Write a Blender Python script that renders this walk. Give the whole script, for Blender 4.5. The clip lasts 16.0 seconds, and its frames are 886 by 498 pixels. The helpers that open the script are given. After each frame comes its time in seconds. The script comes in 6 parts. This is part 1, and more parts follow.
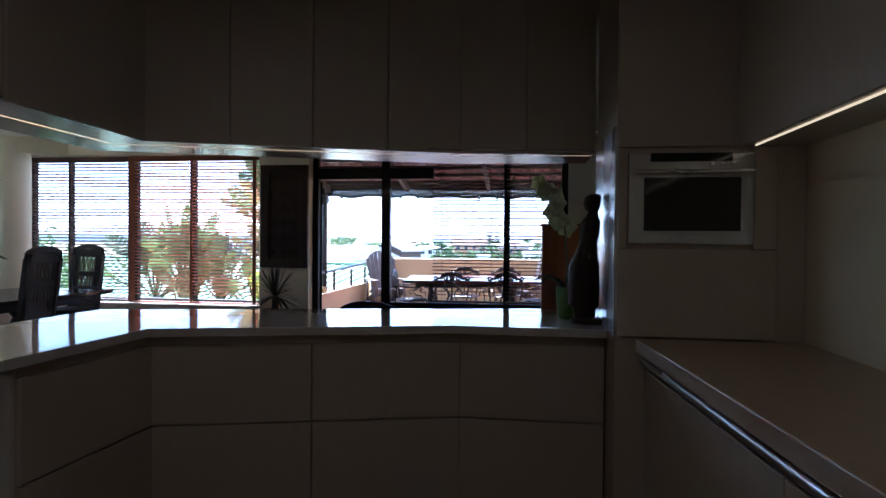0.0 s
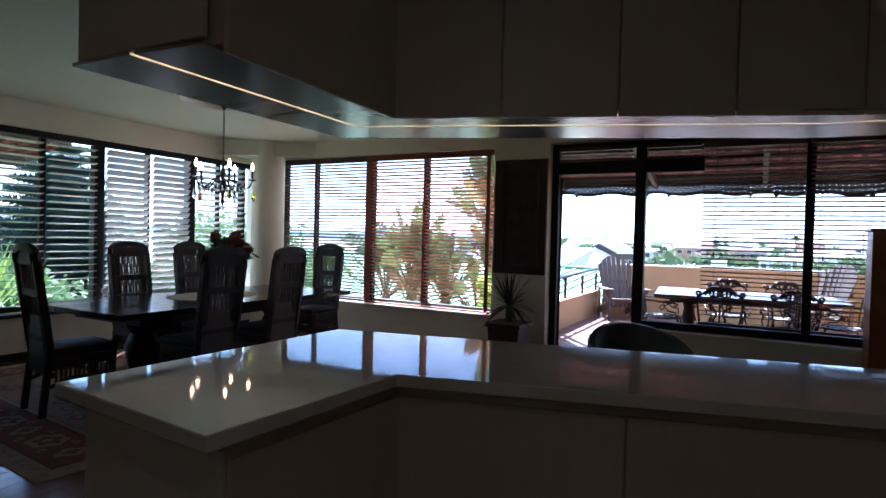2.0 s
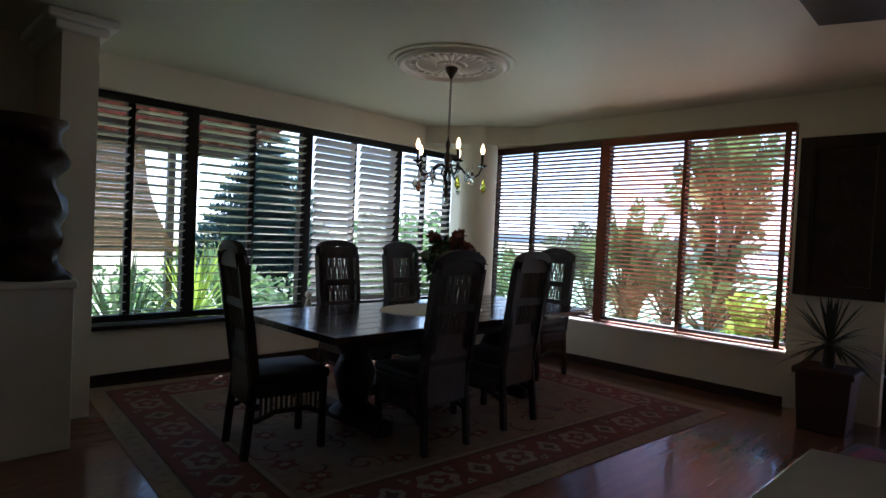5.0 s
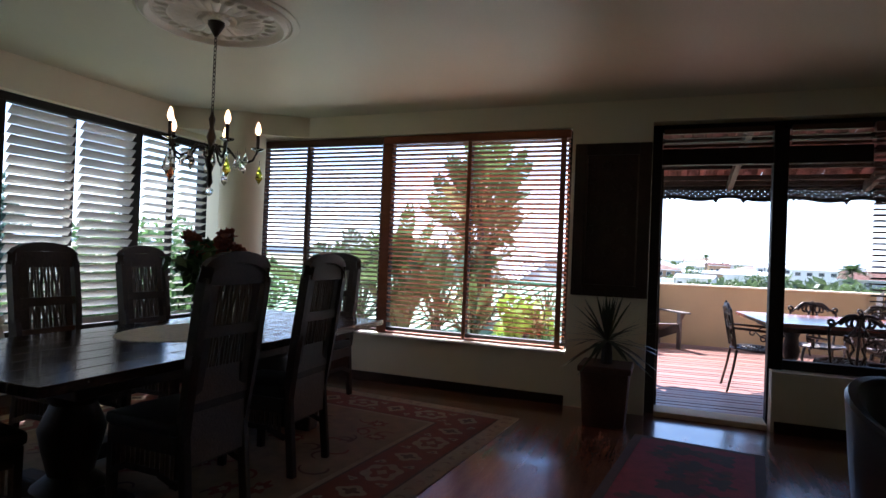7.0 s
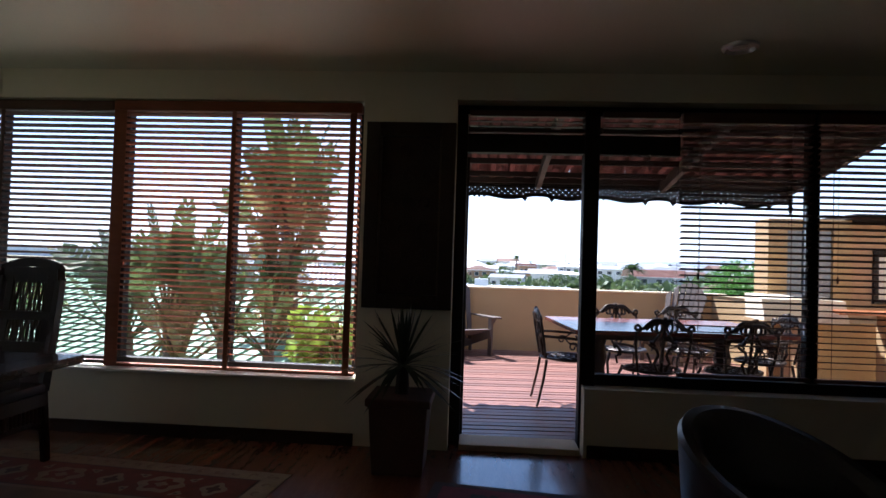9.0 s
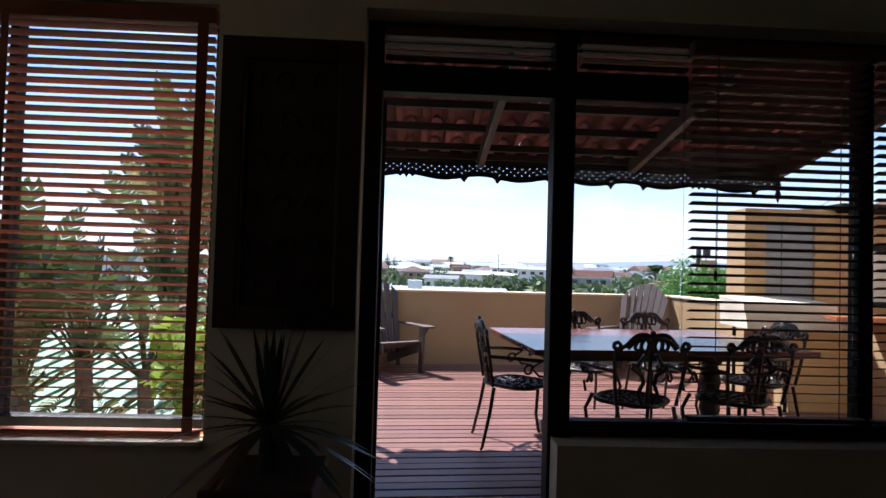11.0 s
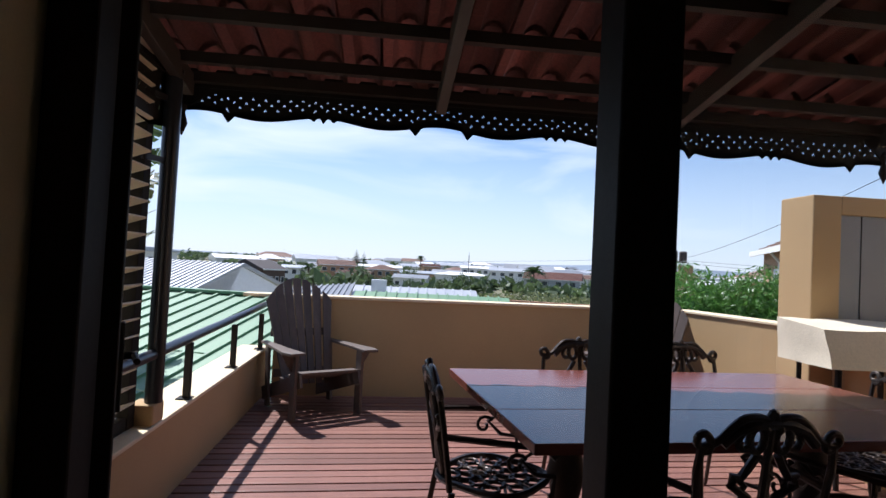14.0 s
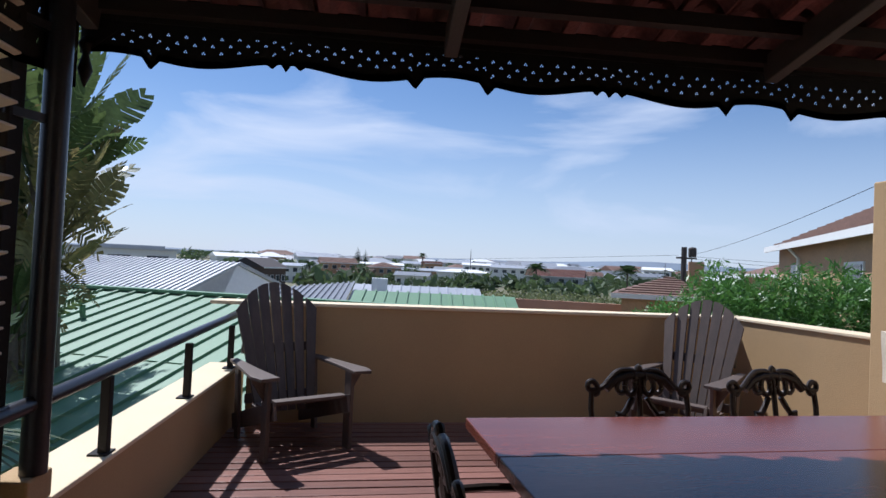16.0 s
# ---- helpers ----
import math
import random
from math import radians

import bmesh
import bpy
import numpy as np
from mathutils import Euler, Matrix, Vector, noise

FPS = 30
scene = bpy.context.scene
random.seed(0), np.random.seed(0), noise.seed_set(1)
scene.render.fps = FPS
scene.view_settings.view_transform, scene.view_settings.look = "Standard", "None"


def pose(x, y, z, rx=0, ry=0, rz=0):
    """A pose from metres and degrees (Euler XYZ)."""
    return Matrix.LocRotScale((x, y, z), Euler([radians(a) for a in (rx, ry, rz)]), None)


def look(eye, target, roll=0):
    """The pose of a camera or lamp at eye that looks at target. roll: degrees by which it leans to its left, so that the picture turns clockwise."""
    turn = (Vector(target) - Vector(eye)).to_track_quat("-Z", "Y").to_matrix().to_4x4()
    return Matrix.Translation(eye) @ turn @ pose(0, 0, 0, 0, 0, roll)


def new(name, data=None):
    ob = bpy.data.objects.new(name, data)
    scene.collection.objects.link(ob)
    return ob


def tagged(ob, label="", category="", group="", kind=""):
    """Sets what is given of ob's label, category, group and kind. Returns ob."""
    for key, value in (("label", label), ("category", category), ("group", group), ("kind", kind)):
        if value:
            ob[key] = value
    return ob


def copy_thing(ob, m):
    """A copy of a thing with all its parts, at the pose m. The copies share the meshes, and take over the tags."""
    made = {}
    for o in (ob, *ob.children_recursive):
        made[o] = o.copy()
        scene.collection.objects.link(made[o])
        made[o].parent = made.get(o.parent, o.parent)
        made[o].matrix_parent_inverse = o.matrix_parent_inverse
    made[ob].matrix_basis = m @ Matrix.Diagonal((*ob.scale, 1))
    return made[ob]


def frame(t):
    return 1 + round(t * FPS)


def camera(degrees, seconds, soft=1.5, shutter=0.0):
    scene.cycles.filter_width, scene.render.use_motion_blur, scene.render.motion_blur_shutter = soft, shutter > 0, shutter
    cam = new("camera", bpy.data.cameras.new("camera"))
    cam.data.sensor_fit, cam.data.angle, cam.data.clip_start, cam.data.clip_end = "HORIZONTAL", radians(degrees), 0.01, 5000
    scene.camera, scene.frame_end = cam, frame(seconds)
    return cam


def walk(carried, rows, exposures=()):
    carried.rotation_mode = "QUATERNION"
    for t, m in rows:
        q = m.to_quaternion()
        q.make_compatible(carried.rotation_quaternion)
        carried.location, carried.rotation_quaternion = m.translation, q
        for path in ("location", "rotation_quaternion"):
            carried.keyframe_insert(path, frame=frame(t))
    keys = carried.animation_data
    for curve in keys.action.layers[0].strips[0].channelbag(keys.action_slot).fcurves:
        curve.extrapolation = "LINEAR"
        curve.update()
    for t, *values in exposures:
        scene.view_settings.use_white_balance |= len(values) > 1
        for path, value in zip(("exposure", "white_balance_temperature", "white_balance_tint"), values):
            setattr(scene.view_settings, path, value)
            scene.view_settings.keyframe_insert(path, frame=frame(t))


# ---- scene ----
cam = camera(74.8, 16.0)
PATH = [
    (0, (0.082, -0.061, 1.364), (-0.193, 1.92, 1.337), 0.5),
    (0.5, (-0.018, 0.066, 1.356), (-0.415, 2.026, 1.334), 0.9),
    (1, (-0.19, 0.279, 1.364), (-0.777, 2.191, 1.343), 1.2),
    (1.5, (-0.389, 0.531, 1.388), (-1.158, 2.377, 1.358), 1.5),
    (2, (-0.568, 0.755, 1.403), (-1.52, 2.513, 1.364), 1.5),
    (2.5, (-0.746, 0.907, 1.395), (-1.856, 2.57, 1.351), 1.8),
    (3, (-1.005, 1.036, 1.398), (-2.239, 2.609, 1.349), 2.0),
    (3.5, (-1.239, 1.152, 1.393), (-2.538, 2.672, 1.335), 2.5),
    (4, (-1.519, 1.316, 1.387), (-2.885, 2.776, 1.336), 2.5),
    (4.2, (-1.623, 1.386, 1.392), (-3.009, 2.827, 1.326), 2.9),
    (5.2, (-2.08, 1.50, 1.375), (-3.49, 2.92, 1.325), 2.6),
    (5.8, (-2.32, 1.67, 1.355), (-3.66, 3.155, 1.315), 2.5),
    (6.3, (-2.332, 1.821, 1.272), (-3.576, 3.387, 1.263), 2.7),
    (6.5, (-2.419, 1.828, 1.278), (-3.523, 3.495, 1.281), 2.5),
    (7, (-2.568, 1.926, 1.304), (-3.285, 3.794, 1.325), 2.3),
    (7.5, (-2.513, 2.155, 1.32), (-3.049, 4.082, 1.348), 2.1),
    (8, (-2.485, 2.412, 1.312), (-2.857, 4.377, 1.353), 2.0),
    (8.5, (-2.499, 2.722, 1.35), (-2.749, 4.706, 1.388), 1.9),
    (9, (-2.495, 3.041, 1.332), (-2.628, 5.036, 1.382), 1.8),
    (9.5, (-2.462, 3.395, 1.329), (-2.526, 5.393, 1.38), 1.7),
    (9.7, (-2.445, 3.531, 1.311), (-2.496, 5.529, 1.369), 1.7),
    (12, (-2.418, 5.221, 1.305), (-2.243, 7.213, 1.365), 2.0),
    (12.5, (-2.321, 5.565, 1.322), (-2.144, 7.556, 1.374), 2.5),
    (13, (-2.255, 5.874, 1.29), (-2.078, 7.865, 1.356), 3.0),
    (13.5, (-2.215, 6.132, 1.327), (-2.026, 8.122, 1.378), 2.5),
    (14, (-2.146, 6.382, 1.328), (-1.953, 8.372, 1.391), 2.9),
    (14.5, (-2.112, 6.624, 1.323), (-1.914, 8.613, 1.386), 2.8),
    (15, (-2.135, 6.894, 1.353), (-1.939, 8.883, 1.41), 2.8),
    (15.5, (-2.124, 7.106, 1.358), (-1.925, 9.096, 1.405), 2.4),
    (16, (-2.096, 7.326, 1.358), (-1.908, 9.317, 1.411), 2.6),
]
walk(cam, [(t, look(eye, target, roll)) for t, eye, target, roll in PATH],
     exposures=[(0, 3.08, 4850, 16), (1, 3.0, 4850, 16), (2, 2.78, 5020, 14), (3, 2.46, 5120, 14), (3.5, 2.36, 5230, 14), (4.2, 2.38, 5290, 14), (6.5, 2.45, 5500, 15), (7.5, 2.1, 5550, 15), (9.7, 1.4, 5600, 15), (12, 0.92, 5750, 14), (13, 0.75, 5800, 14), (14, 0.55, 5780, 14), (15, 0.4, 5750, 15), (16, 0.12, 5580, 14)])

# ---- light: clear sky with thin cloud, one sun high over the sea side ----
world = bpy.data.worlds.new("world")
scene.world = world
world.use_nodes = True
wn, wl = world.node_tree.nodes, world.node_tree.links
wn.clear()
sky = wn.new("ShaderNodeTexSky")
sky.sky_type, sky.sun_disc = "NISHITA", False
sky.sun_elevation, sky.sun_rotation = radians(56.2), radians(-37.7)
sky.air_density, sky.dust_density, sky.ozone_density = 1.0, 0.1, 3.0
wco = wn.new("ShaderNodeTexCoord")
wmap = wn.new("ShaderNodeMapping")
wmap.inputs["Scale"].default_value = (1.6, 1.6, 6.0)
wl.new(wco.outputs["Generated"], wmap.inputs["Vector"])
wno = wn.new("ShaderNodeTexNoise")
wno.inputs["Scale"].default_value, wno.inputs["Detail"].default_value, wno.inputs["Distortion"].default_value = 1.3, 7, 0.6
wl.new(wmap.outputs[0], wno.inputs["Vector"])
wra = wn.new("ShaderNodeMapRange")
wra.inputs["From Min"].default_value, wra.inputs["From Max"].default_value = 0.51, 0.71
wra.inputs["To Max"].default_value = 0.85
wl.new(wno.outputs["Fac"], wra.inputs["Value"])
wmx = wn.new("ShaderNodeMixRGB")
wmx.inputs["Color2"].default_value = (8.5, 8.8, 9.2, 1)
wl.new(wra.outputs[0], wmx.inputs["Fac"])
wl.new(sky.outputs[0], wmx.inputs["Color1"])
wbg = wn.new("ShaderNodeBackground")
wbg.inputs["Strength"].default_value = 0.088
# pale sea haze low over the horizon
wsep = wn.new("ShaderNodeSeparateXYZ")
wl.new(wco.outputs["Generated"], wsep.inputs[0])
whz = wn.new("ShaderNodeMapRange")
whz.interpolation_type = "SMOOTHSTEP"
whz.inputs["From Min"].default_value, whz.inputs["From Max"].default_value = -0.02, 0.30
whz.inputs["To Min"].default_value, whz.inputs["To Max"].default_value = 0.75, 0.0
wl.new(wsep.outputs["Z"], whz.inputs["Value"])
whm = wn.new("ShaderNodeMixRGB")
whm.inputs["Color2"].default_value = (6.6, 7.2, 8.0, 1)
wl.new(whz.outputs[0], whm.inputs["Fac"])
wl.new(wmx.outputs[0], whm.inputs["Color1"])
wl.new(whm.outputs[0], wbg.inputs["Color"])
wout = wn.new("ShaderNodeOutputWorld")
wl.new(wbg.outputs[0], wout.inputs["Surface"])

sun = new("sun", bpy.data.lights.new("sun", "SUN"))
sun.data.energy, sun.data.angle, sun.data.color = 5.0, radians(0.55), (1.0, 0.95, 0.87)
sun.matrix_world = look((-4.1, 5.3, 10.0), (0, 0, 0))


# ---- materials ----
def M(name, col, rough=0.6, metal=0.0, var=0.15, scale=6.0, fine=60.0, bump=0.0, stretch=(1, 1, 1), coat=0.0, random_tint=0.0, spec=0.5):
    """Paint, wood, stone or metal: base colour varied at two scales, with wear in the roughness and fine relief."""
    m = bpy.data.materials.new(name)
    m.use_nodes = True
    n, l = m.node_tree.nodes, m.node_tree.links
    b = n["Principled BSDF"]
    co = n.new("ShaderNodeTexCoord")
    mp = n.new("ShaderNodeMapping")
    mp.inputs["Scale"].default_value = stretch
    l.new(co.outputs["Object"], mp.inputs["Vector"])
    a = n.new("ShaderNodeTexNoise")
    a.inputs["Scale"].default_value, a.inputs["Detail"].default_value = scale, 4
    f = n.new("ShaderNodeTexNoise")
    f.inputs["Scale"].default_value, f.inputs["Detail"].default_value = fine, 3
    for t in (a, f):
        l.new(mp.outputs[0], t.inputs["Vector"])
    s = n.new("ShaderNodeMath")
    s.operation = "ADD"
    l.new(a.outputs["Fac"], s.inputs[0])
    l.new(f.outputs["Fac"], s.inputs[1])
    r = n.new("ShaderNodeMapRange")
    r.inputs["From Min"].default_value, r.inputs["From Max"].default_value = 0.65, 1.35
    r.inputs["To Min"].default_value, r.inputs["To Max"].default_value = 1 - var, 1 + var
    l.new(s.outputs[0], r.inputs["Value"])
    tint = r.outputs[0]
    if random_tint:
        oi = n.new("ShaderNodeObjectInfo")
        rr = n.new("ShaderNodeMapRange")
        rr.inputs["To Min"].default_value, rr.inputs["To Max"].default_value = 1 - random_tint, 1 + random_tint
        l.new(oi.outputs["Random"], rr.inputs["Value"])
        mu = n.new("ShaderNodeMath")
        mu.operation = "MULTIPLY"
        l.new(tint, mu.inputs[0])
        l.new(rr.outputs[0], mu.inputs[1])
        tint = mu.outputs[0]
    v = n.new("ShaderNodeVectorMath")
    v.operation = "SCALE"
    v.inputs[0].default_value = col
    l.new(tint, v.inputs["Scale"])
    l.new(v.outputs[0], b.inputs["Base Color"])
    w = n.new("ShaderNodeMapRange")
    w.inputs["To Min"].default_value, w.inputs["To Max"].default_value = rough * 0.85, min(1, rough * 1.15)
    l.new(a.outputs["Fac"], w.inputs["Value"])
    l.new(w.outputs[0], b.inputs["Roughness"])
    b.inputs["Metallic"].default_value, b.inputs["Coat Weight"].default_value = metal, coat
    b.inputs["Specular IOR Level"].default_value = spec
    if bump:
        bp = n.new("ShaderNodeBump")
        bp.inputs["Strength"].default_value, bp.inputs["Distance"].default_value = bump, 0.01
        l.new(f.outputs["Fac"], bp.inputs["Height"])
        l.new(bp.outputs[0], b.inputs["Normal"])
    return m


def glow(name, col, strength):
    m = bpy.data.materials.new(name)
    m.use_nodes = True
    b = m.node_tree.nodes["Principled BSDF"]
    b.inputs["Base Color"].default_value = (*col, 1)
    b.inputs["Emission Color"].default_value = (*col, 1)
    b.inputs["Emission Strength"].default_value = strength
    return m


def glass(name, col=(1, 1, 1), rough=0.0, thin=True):
    m = bpy.data.materials.new(name)
    m.use_nodes = True
    b = m.node_tree.nodes["Principled BSDF"]
    b.inputs["Base Color"].default_value = (*col, 1)
    b.inputs["Roughness"].default_value, b.inputs["Transmission Weight"].default_value = rough, 1.0
    b.inputs["IOR"].default_value = 1.45
    return m


WALL = M("cream_wall_paint", (0.78, 0.72, 0.55), 0.7, var=0.05, scale=2.5, fine=180, bump=0.06)
CEIL = M("ceiling_paint", (0.63, 0.62, 0.455), 0.45, var=0.04, scale=1.5, fine=120, bump=0.03)
PLASTER = M("white_plaster", (0.84, 0.81, 0.72), 0.55, var=0.05, fine=90)
CAB = M("cabinet_laminate", (0.50, 0.44, 0.37), 0.38, var=0.05, scale=1.2, fine=40, stretch=(1, 1, 0.2))
CABW = M("cabinet_gloss_panel", (0.66, 0.63, 0.58), 0.22, var=0.03, scale=1.5)
SOFFIT = M("brushed_soffit_laminate", (0.50, 0.48, 0.46), 0.24, 0.55, var=0.06, scale=3, fine=80, stretch=(1, 8, 1))
QUARTZ = M("white_quartz", (0.60, 0.59, 0.58), 0.05, var=0.05, scale=18, fine=220, coat=0.5)
LAMTOP = M("beige_worktop", (0.42, 0.33, 0.24), 0.35, var=0.08, scale=8, fine=160)
ALU = M("brushed_aluminium", (0.62, 0.63, 0.65), 0.28, 0.9, var=0.06, scale=5, fine=90, stretch=(1, 0.1, 1))
STEEL = M("stainless_steel", (0.55, 0.56, 0.57), 0.30, 0.9, var=0.08, scale=2, fine=60, stretch=(8, 1, 1))
BLACKGLASS = M("black_oven_glass", (0.015, 0.015, 0.017), 0.08, var=0.05)
DARK = M("bronze_aluminium", (0.022, 0.019, 0.017), 0.6, 0.0, var=0.2, fine=90, spec=0.15)
DWOOD = M("dark_stained_wood", (0.038, 0.024, 0.017), 0.52, var=0.35, scale=4, fine=35, stretch=(2, 12, 2), bump=0.1, random_tint=0.15, spec=0.3)
DTOP = M("polished_dark_table_planks", (0.045, 0.026, 0.018), 0.17, var=0.35, scale=4, fine=35, stretch=(12, 1, 2), bump=0.05, random_tint=0.2, coat=0.2)
SEATM = M("dark_seat_leather", (0.03, 0.027, 0.025), 0.6, var=0.2, fine=140, bump=0.08, spec=0.25)
RATTAN = M("dark_rattan", (0.07, 0.042, 0.026), 0.5, var=0.3, fine=90, bump=0.2, random_tint=0.2)
REDBLIND = M("red_brown_blind_slat", (0.29, 0.098, 0.050), 0.55, var=0.2, scale=3, fine=30, stretch=(1, 10, 10), random_tint=0.12, spec=0.15)
DKBLIND = M("dark_brown_blind_slat", (0.11, 0.060, 0.045), 0.55, var=0.2, scale=3, fine=30, stretch=(1, 10, 10), random_tint=0.12, spec=0.15)
PALEBLIND = M("pale_timber_blind_slat", (0.76, 0.74, 0.68), 0.4, var=0.1, scale=3, fine=30, stretch=(10, 1, 10), random_tint=0.06)
LAMINATE = M("red_brown_floor_boards", (0.19, 0.078, 0.048), 0.20, var=0.3, scale=2.5, fine=24, stretch=(8, 0.7, 1), coat=0.2)
DECKM = M("oiled_hardwood_deck", (0.21, 0.096, 0.070), 0.42, var=0.38, scale=5, fine=40, stretch=(0.6, 9, 9), bump=0.15, random_tint=0.28)
STUCCO = M("ochre_stucco", (0.45, 0.30, 0.145), 0.85, var=0.10, scale=1.8, fine=130, bump=0.25)
COPING = M("pale_ochre_coping", (0.76, 0.62, 0.41), 0.8, var=0.1, scale=2.5, fine=120, bump=0.2)
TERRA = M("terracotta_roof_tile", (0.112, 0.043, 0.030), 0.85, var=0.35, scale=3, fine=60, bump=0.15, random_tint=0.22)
BATTEN = M("dark_stained_batten", (0.030, 0.020, 0.016), 0.7, var=0.3, scale=3, fine=40, stretch=(1, 8, 8))
POSTM = M("dark_painted_steel", (0.035, 0.035, 0.042), 0.32, 0.3, var=0.2, fine=90)
RAFTER = M("weathered_grey_timber", (0.055, 0.046, 0.040), 0.6, var=0.25, scale=3, fine=40, stretch=(8, 1, 8))
IRON = M("dark_cast_aluminium", (0.042, 0.031, 0.025), 0.38, 0.55, var=0.3, fine=120, bump=0.15)
TABLEM = M("polished_red_timber", (0.155, 0.046, 0.030), 0.22, var=0.22, scale=2, fine=30, stretch=(0.7, 8, 8), coat=0.0, spec=0.4)
ADIR = M("weathered_brown_timber", (0.10, 0.071, 0.056), 0.62, var=0.3, scale=4, fine=50, stretch=(6, 6, 1), random_tint=0.15)
GREENROOF = M("green_painted_roof_sheet", (0.135, 0.25, 0.135), 0.5, var=0.08, scale=0.8, fine=20)
GREYROOF = M("grey_roof_sheet", (0.42, 0.43, 0.45), 0.4, 0.2, var=0.1, scale=0.7)
WHITEWALL = M("white_house_wall", (0.74, 0.74, 0.72), 0.8, var=0.06, scale=0.6, fine=6)
BRICKWALL = M("tan_house_wall", (0.42, 0.26, 0.15), 0.8, var=0.15, scale=1, fine=12)
BRNROOF = M("brown_tiled_roof", (0.17, 0.095, 0.068), 0.8, var=0.25, scale=1.5, fine=14)
CLAY = M("terracotta_pot_clay", (0.095, 0.050, 0.036), 0.6, var=0.25, fine=60)
CANVAS = M("off_white_canvas", (0.70, 0.62, 0.47), 0.85, var=0.12, scale=3, fine=80, bump=0.2)
PANE = glass("window_glass")
LED = glow("warm_led_strip", (1.0, 0.70, 0.32), 0.6)
LEDR = glow("dim_warm_led_strip", (1.0, 0.74, 0.40), 0.11)



def leafy(m, k=0.35):
    """Thin leaves let part of the light through."""
    n, l = m.node_tree.nodes, m.node_tree.links
    tr, mix = n.new("ShaderNodeBsdfTranslucent"), n.new("ShaderNodeMixShader")
    mix.inputs[0].default_value = k
    l.new(n["Principled BSDF"].inputs["Base Color"].links[0].from_socket, tr.inputs["Color"])
    l.new(n["Principled BSDF"].outputs[0], mix.inputs[1])
    l.new(tr.outputs[0], mix.inputs[2])
    l.new(mix.outputs[0], n["Material Output"].inputs["Surface"])
    return m


# ---- builders ----
def bx(bm, x0, x1, y0, y1, z0, z1, bev=0.0):
    r = bmesh.ops.create_cube(bm, size=1)
    vs = r["verts"]
    bmesh.ops.scale(bm, verts=vs, vec=(x1 - x0, y1 - y0, z1 - z0))
    bmesh.ops.translate(bm, verts=vs, vec=((x0 + x1) / 2, (y0 + y1) / 2, (z0 + z1) / 2))
    if bev:
        es = list({e for v in vs for e in v.link_edges})
        bmesh.ops.bevel(bm, geom=es, offset=bev, segments=2, affect="EDGES", profile=0.5)


def box(*a, bev=0.0):
    bm = bmesh.new()
    bx(bm, *a, bev=bev)
    return bm


def prism(pts, z0, z1, bev=0.0):
    """A slab over a plan outline."""
    bm = bmesh.new()
    lo = [bm.verts.new((x, y, z0)) for x, y in pts]
    f = bm.faces.new(lo)
    r = bmesh.ops.extrude_face_region(bm, geom=[f])
    bmesh.ops.translate(bm, verts=[v for v in r["geom"] if isinstance(v, bmesh.types.BMVert)], vec=(0, 0, z1 - z0))
    bmesh.ops.recalc_face_normals(bm, faces=bm.faces)
    if bev:
        bmesh.ops.bevel(bm, geom=list(bm.edges), offset=bev, segments=2, affect="EDGES", profile=0.5)
    return bm


def lathe(profile, seg=20, at=(0, 0, 0), bm=None):
    """A turned shape from (radius, height) pairs."""
    bm = bm or bmesh.new()
    rings = []
    for r, z in profile:
        rings.append([bm.verts.new((at[0] + max(r, 1e-4) * math.cos(2 * math.pi * i / seg), at[1] + max(r, 1e-4) * math.sin(2 * math.pi * i / seg), at[2] + z)) for i in range(seg)])
    for a, b in zip(rings, rings[1:]):
        for i in range(seg):
            bm.faces.new((a[i], a[(i + 1) % seg], b[(i + 1) % seg], b[i]))
    bm.faces.new(list(reversed(rings[0])))
    bm.faces.new(rings[-1])
    return bm


def tube(path, r, seg=8, bm=None, taper=1.0):
    """A round bar along points."""
    bm = bm or bmesh.new()
    path = [Vector(p) for p in path]
    rings = []
    ref = Vector((0.31, 0.17, 0.93))
    for i, p in enumerate(path):
        d = (path[min(i + 1, len(path) - 1)] - path[max(i - 1, 0)]).normalized()
        if abs(d.dot(ref)) > 0.95:
            ref = Vector((0.93, 0.3, 0.1))
        u = d.cross(ref).normalized()
        w = d.cross(u)
        k = r * (1 + (taper - 1) * i / max(1, len(path) - 1))
        rings.append([bm.verts.new(p + k * (math.cos(2 * math.pi * j / seg) * u + math.sin(2 * math.pi * j / seg) * w)) for j in range(seg)])
    for a, b in zip(rings, rings[1:]):
        for j in range(seg):
            bm.faces.new((a[j], a[(j + 1) % seg], b[(j + 1) % seg], b[j]))
    bm.faces.new(list(reversed(rings[0])))
    bm.faces.new(rings[-1])
    return bm


def beam(a, b, w, h, bm=None, bev=0.0):
    """A rectangular bar from a to b; w across, h in height."""
    own = bmesh.new()
    a, b = Vector(a), Vector(b)
    L = (b - a).length
    bx(own, -w / 2, w / 2, 0, L, -h / 2, h / 2, bev)
    d = (b - a).normalized()
    side = d.cross(Vector((0, 0, 1)))
    side = side.normalized() if side.length > 1e-4 else Vector((1, 0, 0))
    up = side.cross(d)
    own.transform(Matrix(((side.x, d.x, up.x, a.x), (side.y, d.y, up.y, a.y), (side.z, d.z, up.z, a.z), (0, 0, 0, 1))))
    if bm is None:
        return own
    me = bpy.data.meshes.new("tmp")
    own.to_mesh(me)
    own.free()
    bm.from_mesh(me)
    bpy.data.meshes.remove(me)
    return bm


def mesh_of(name, bm, material, smooth=False):
    bmesh.ops.recalc_face_normals(bm, faces=bm.faces)
    me = bpy.data.meshes.new(name)
    bm.to_mesh(me)
    bm.free()
    me.materials.append(material)
    if smooth:
        me.shade_smooth()
        me.set_sharp_from_angle(angle=radians(38))
    return me


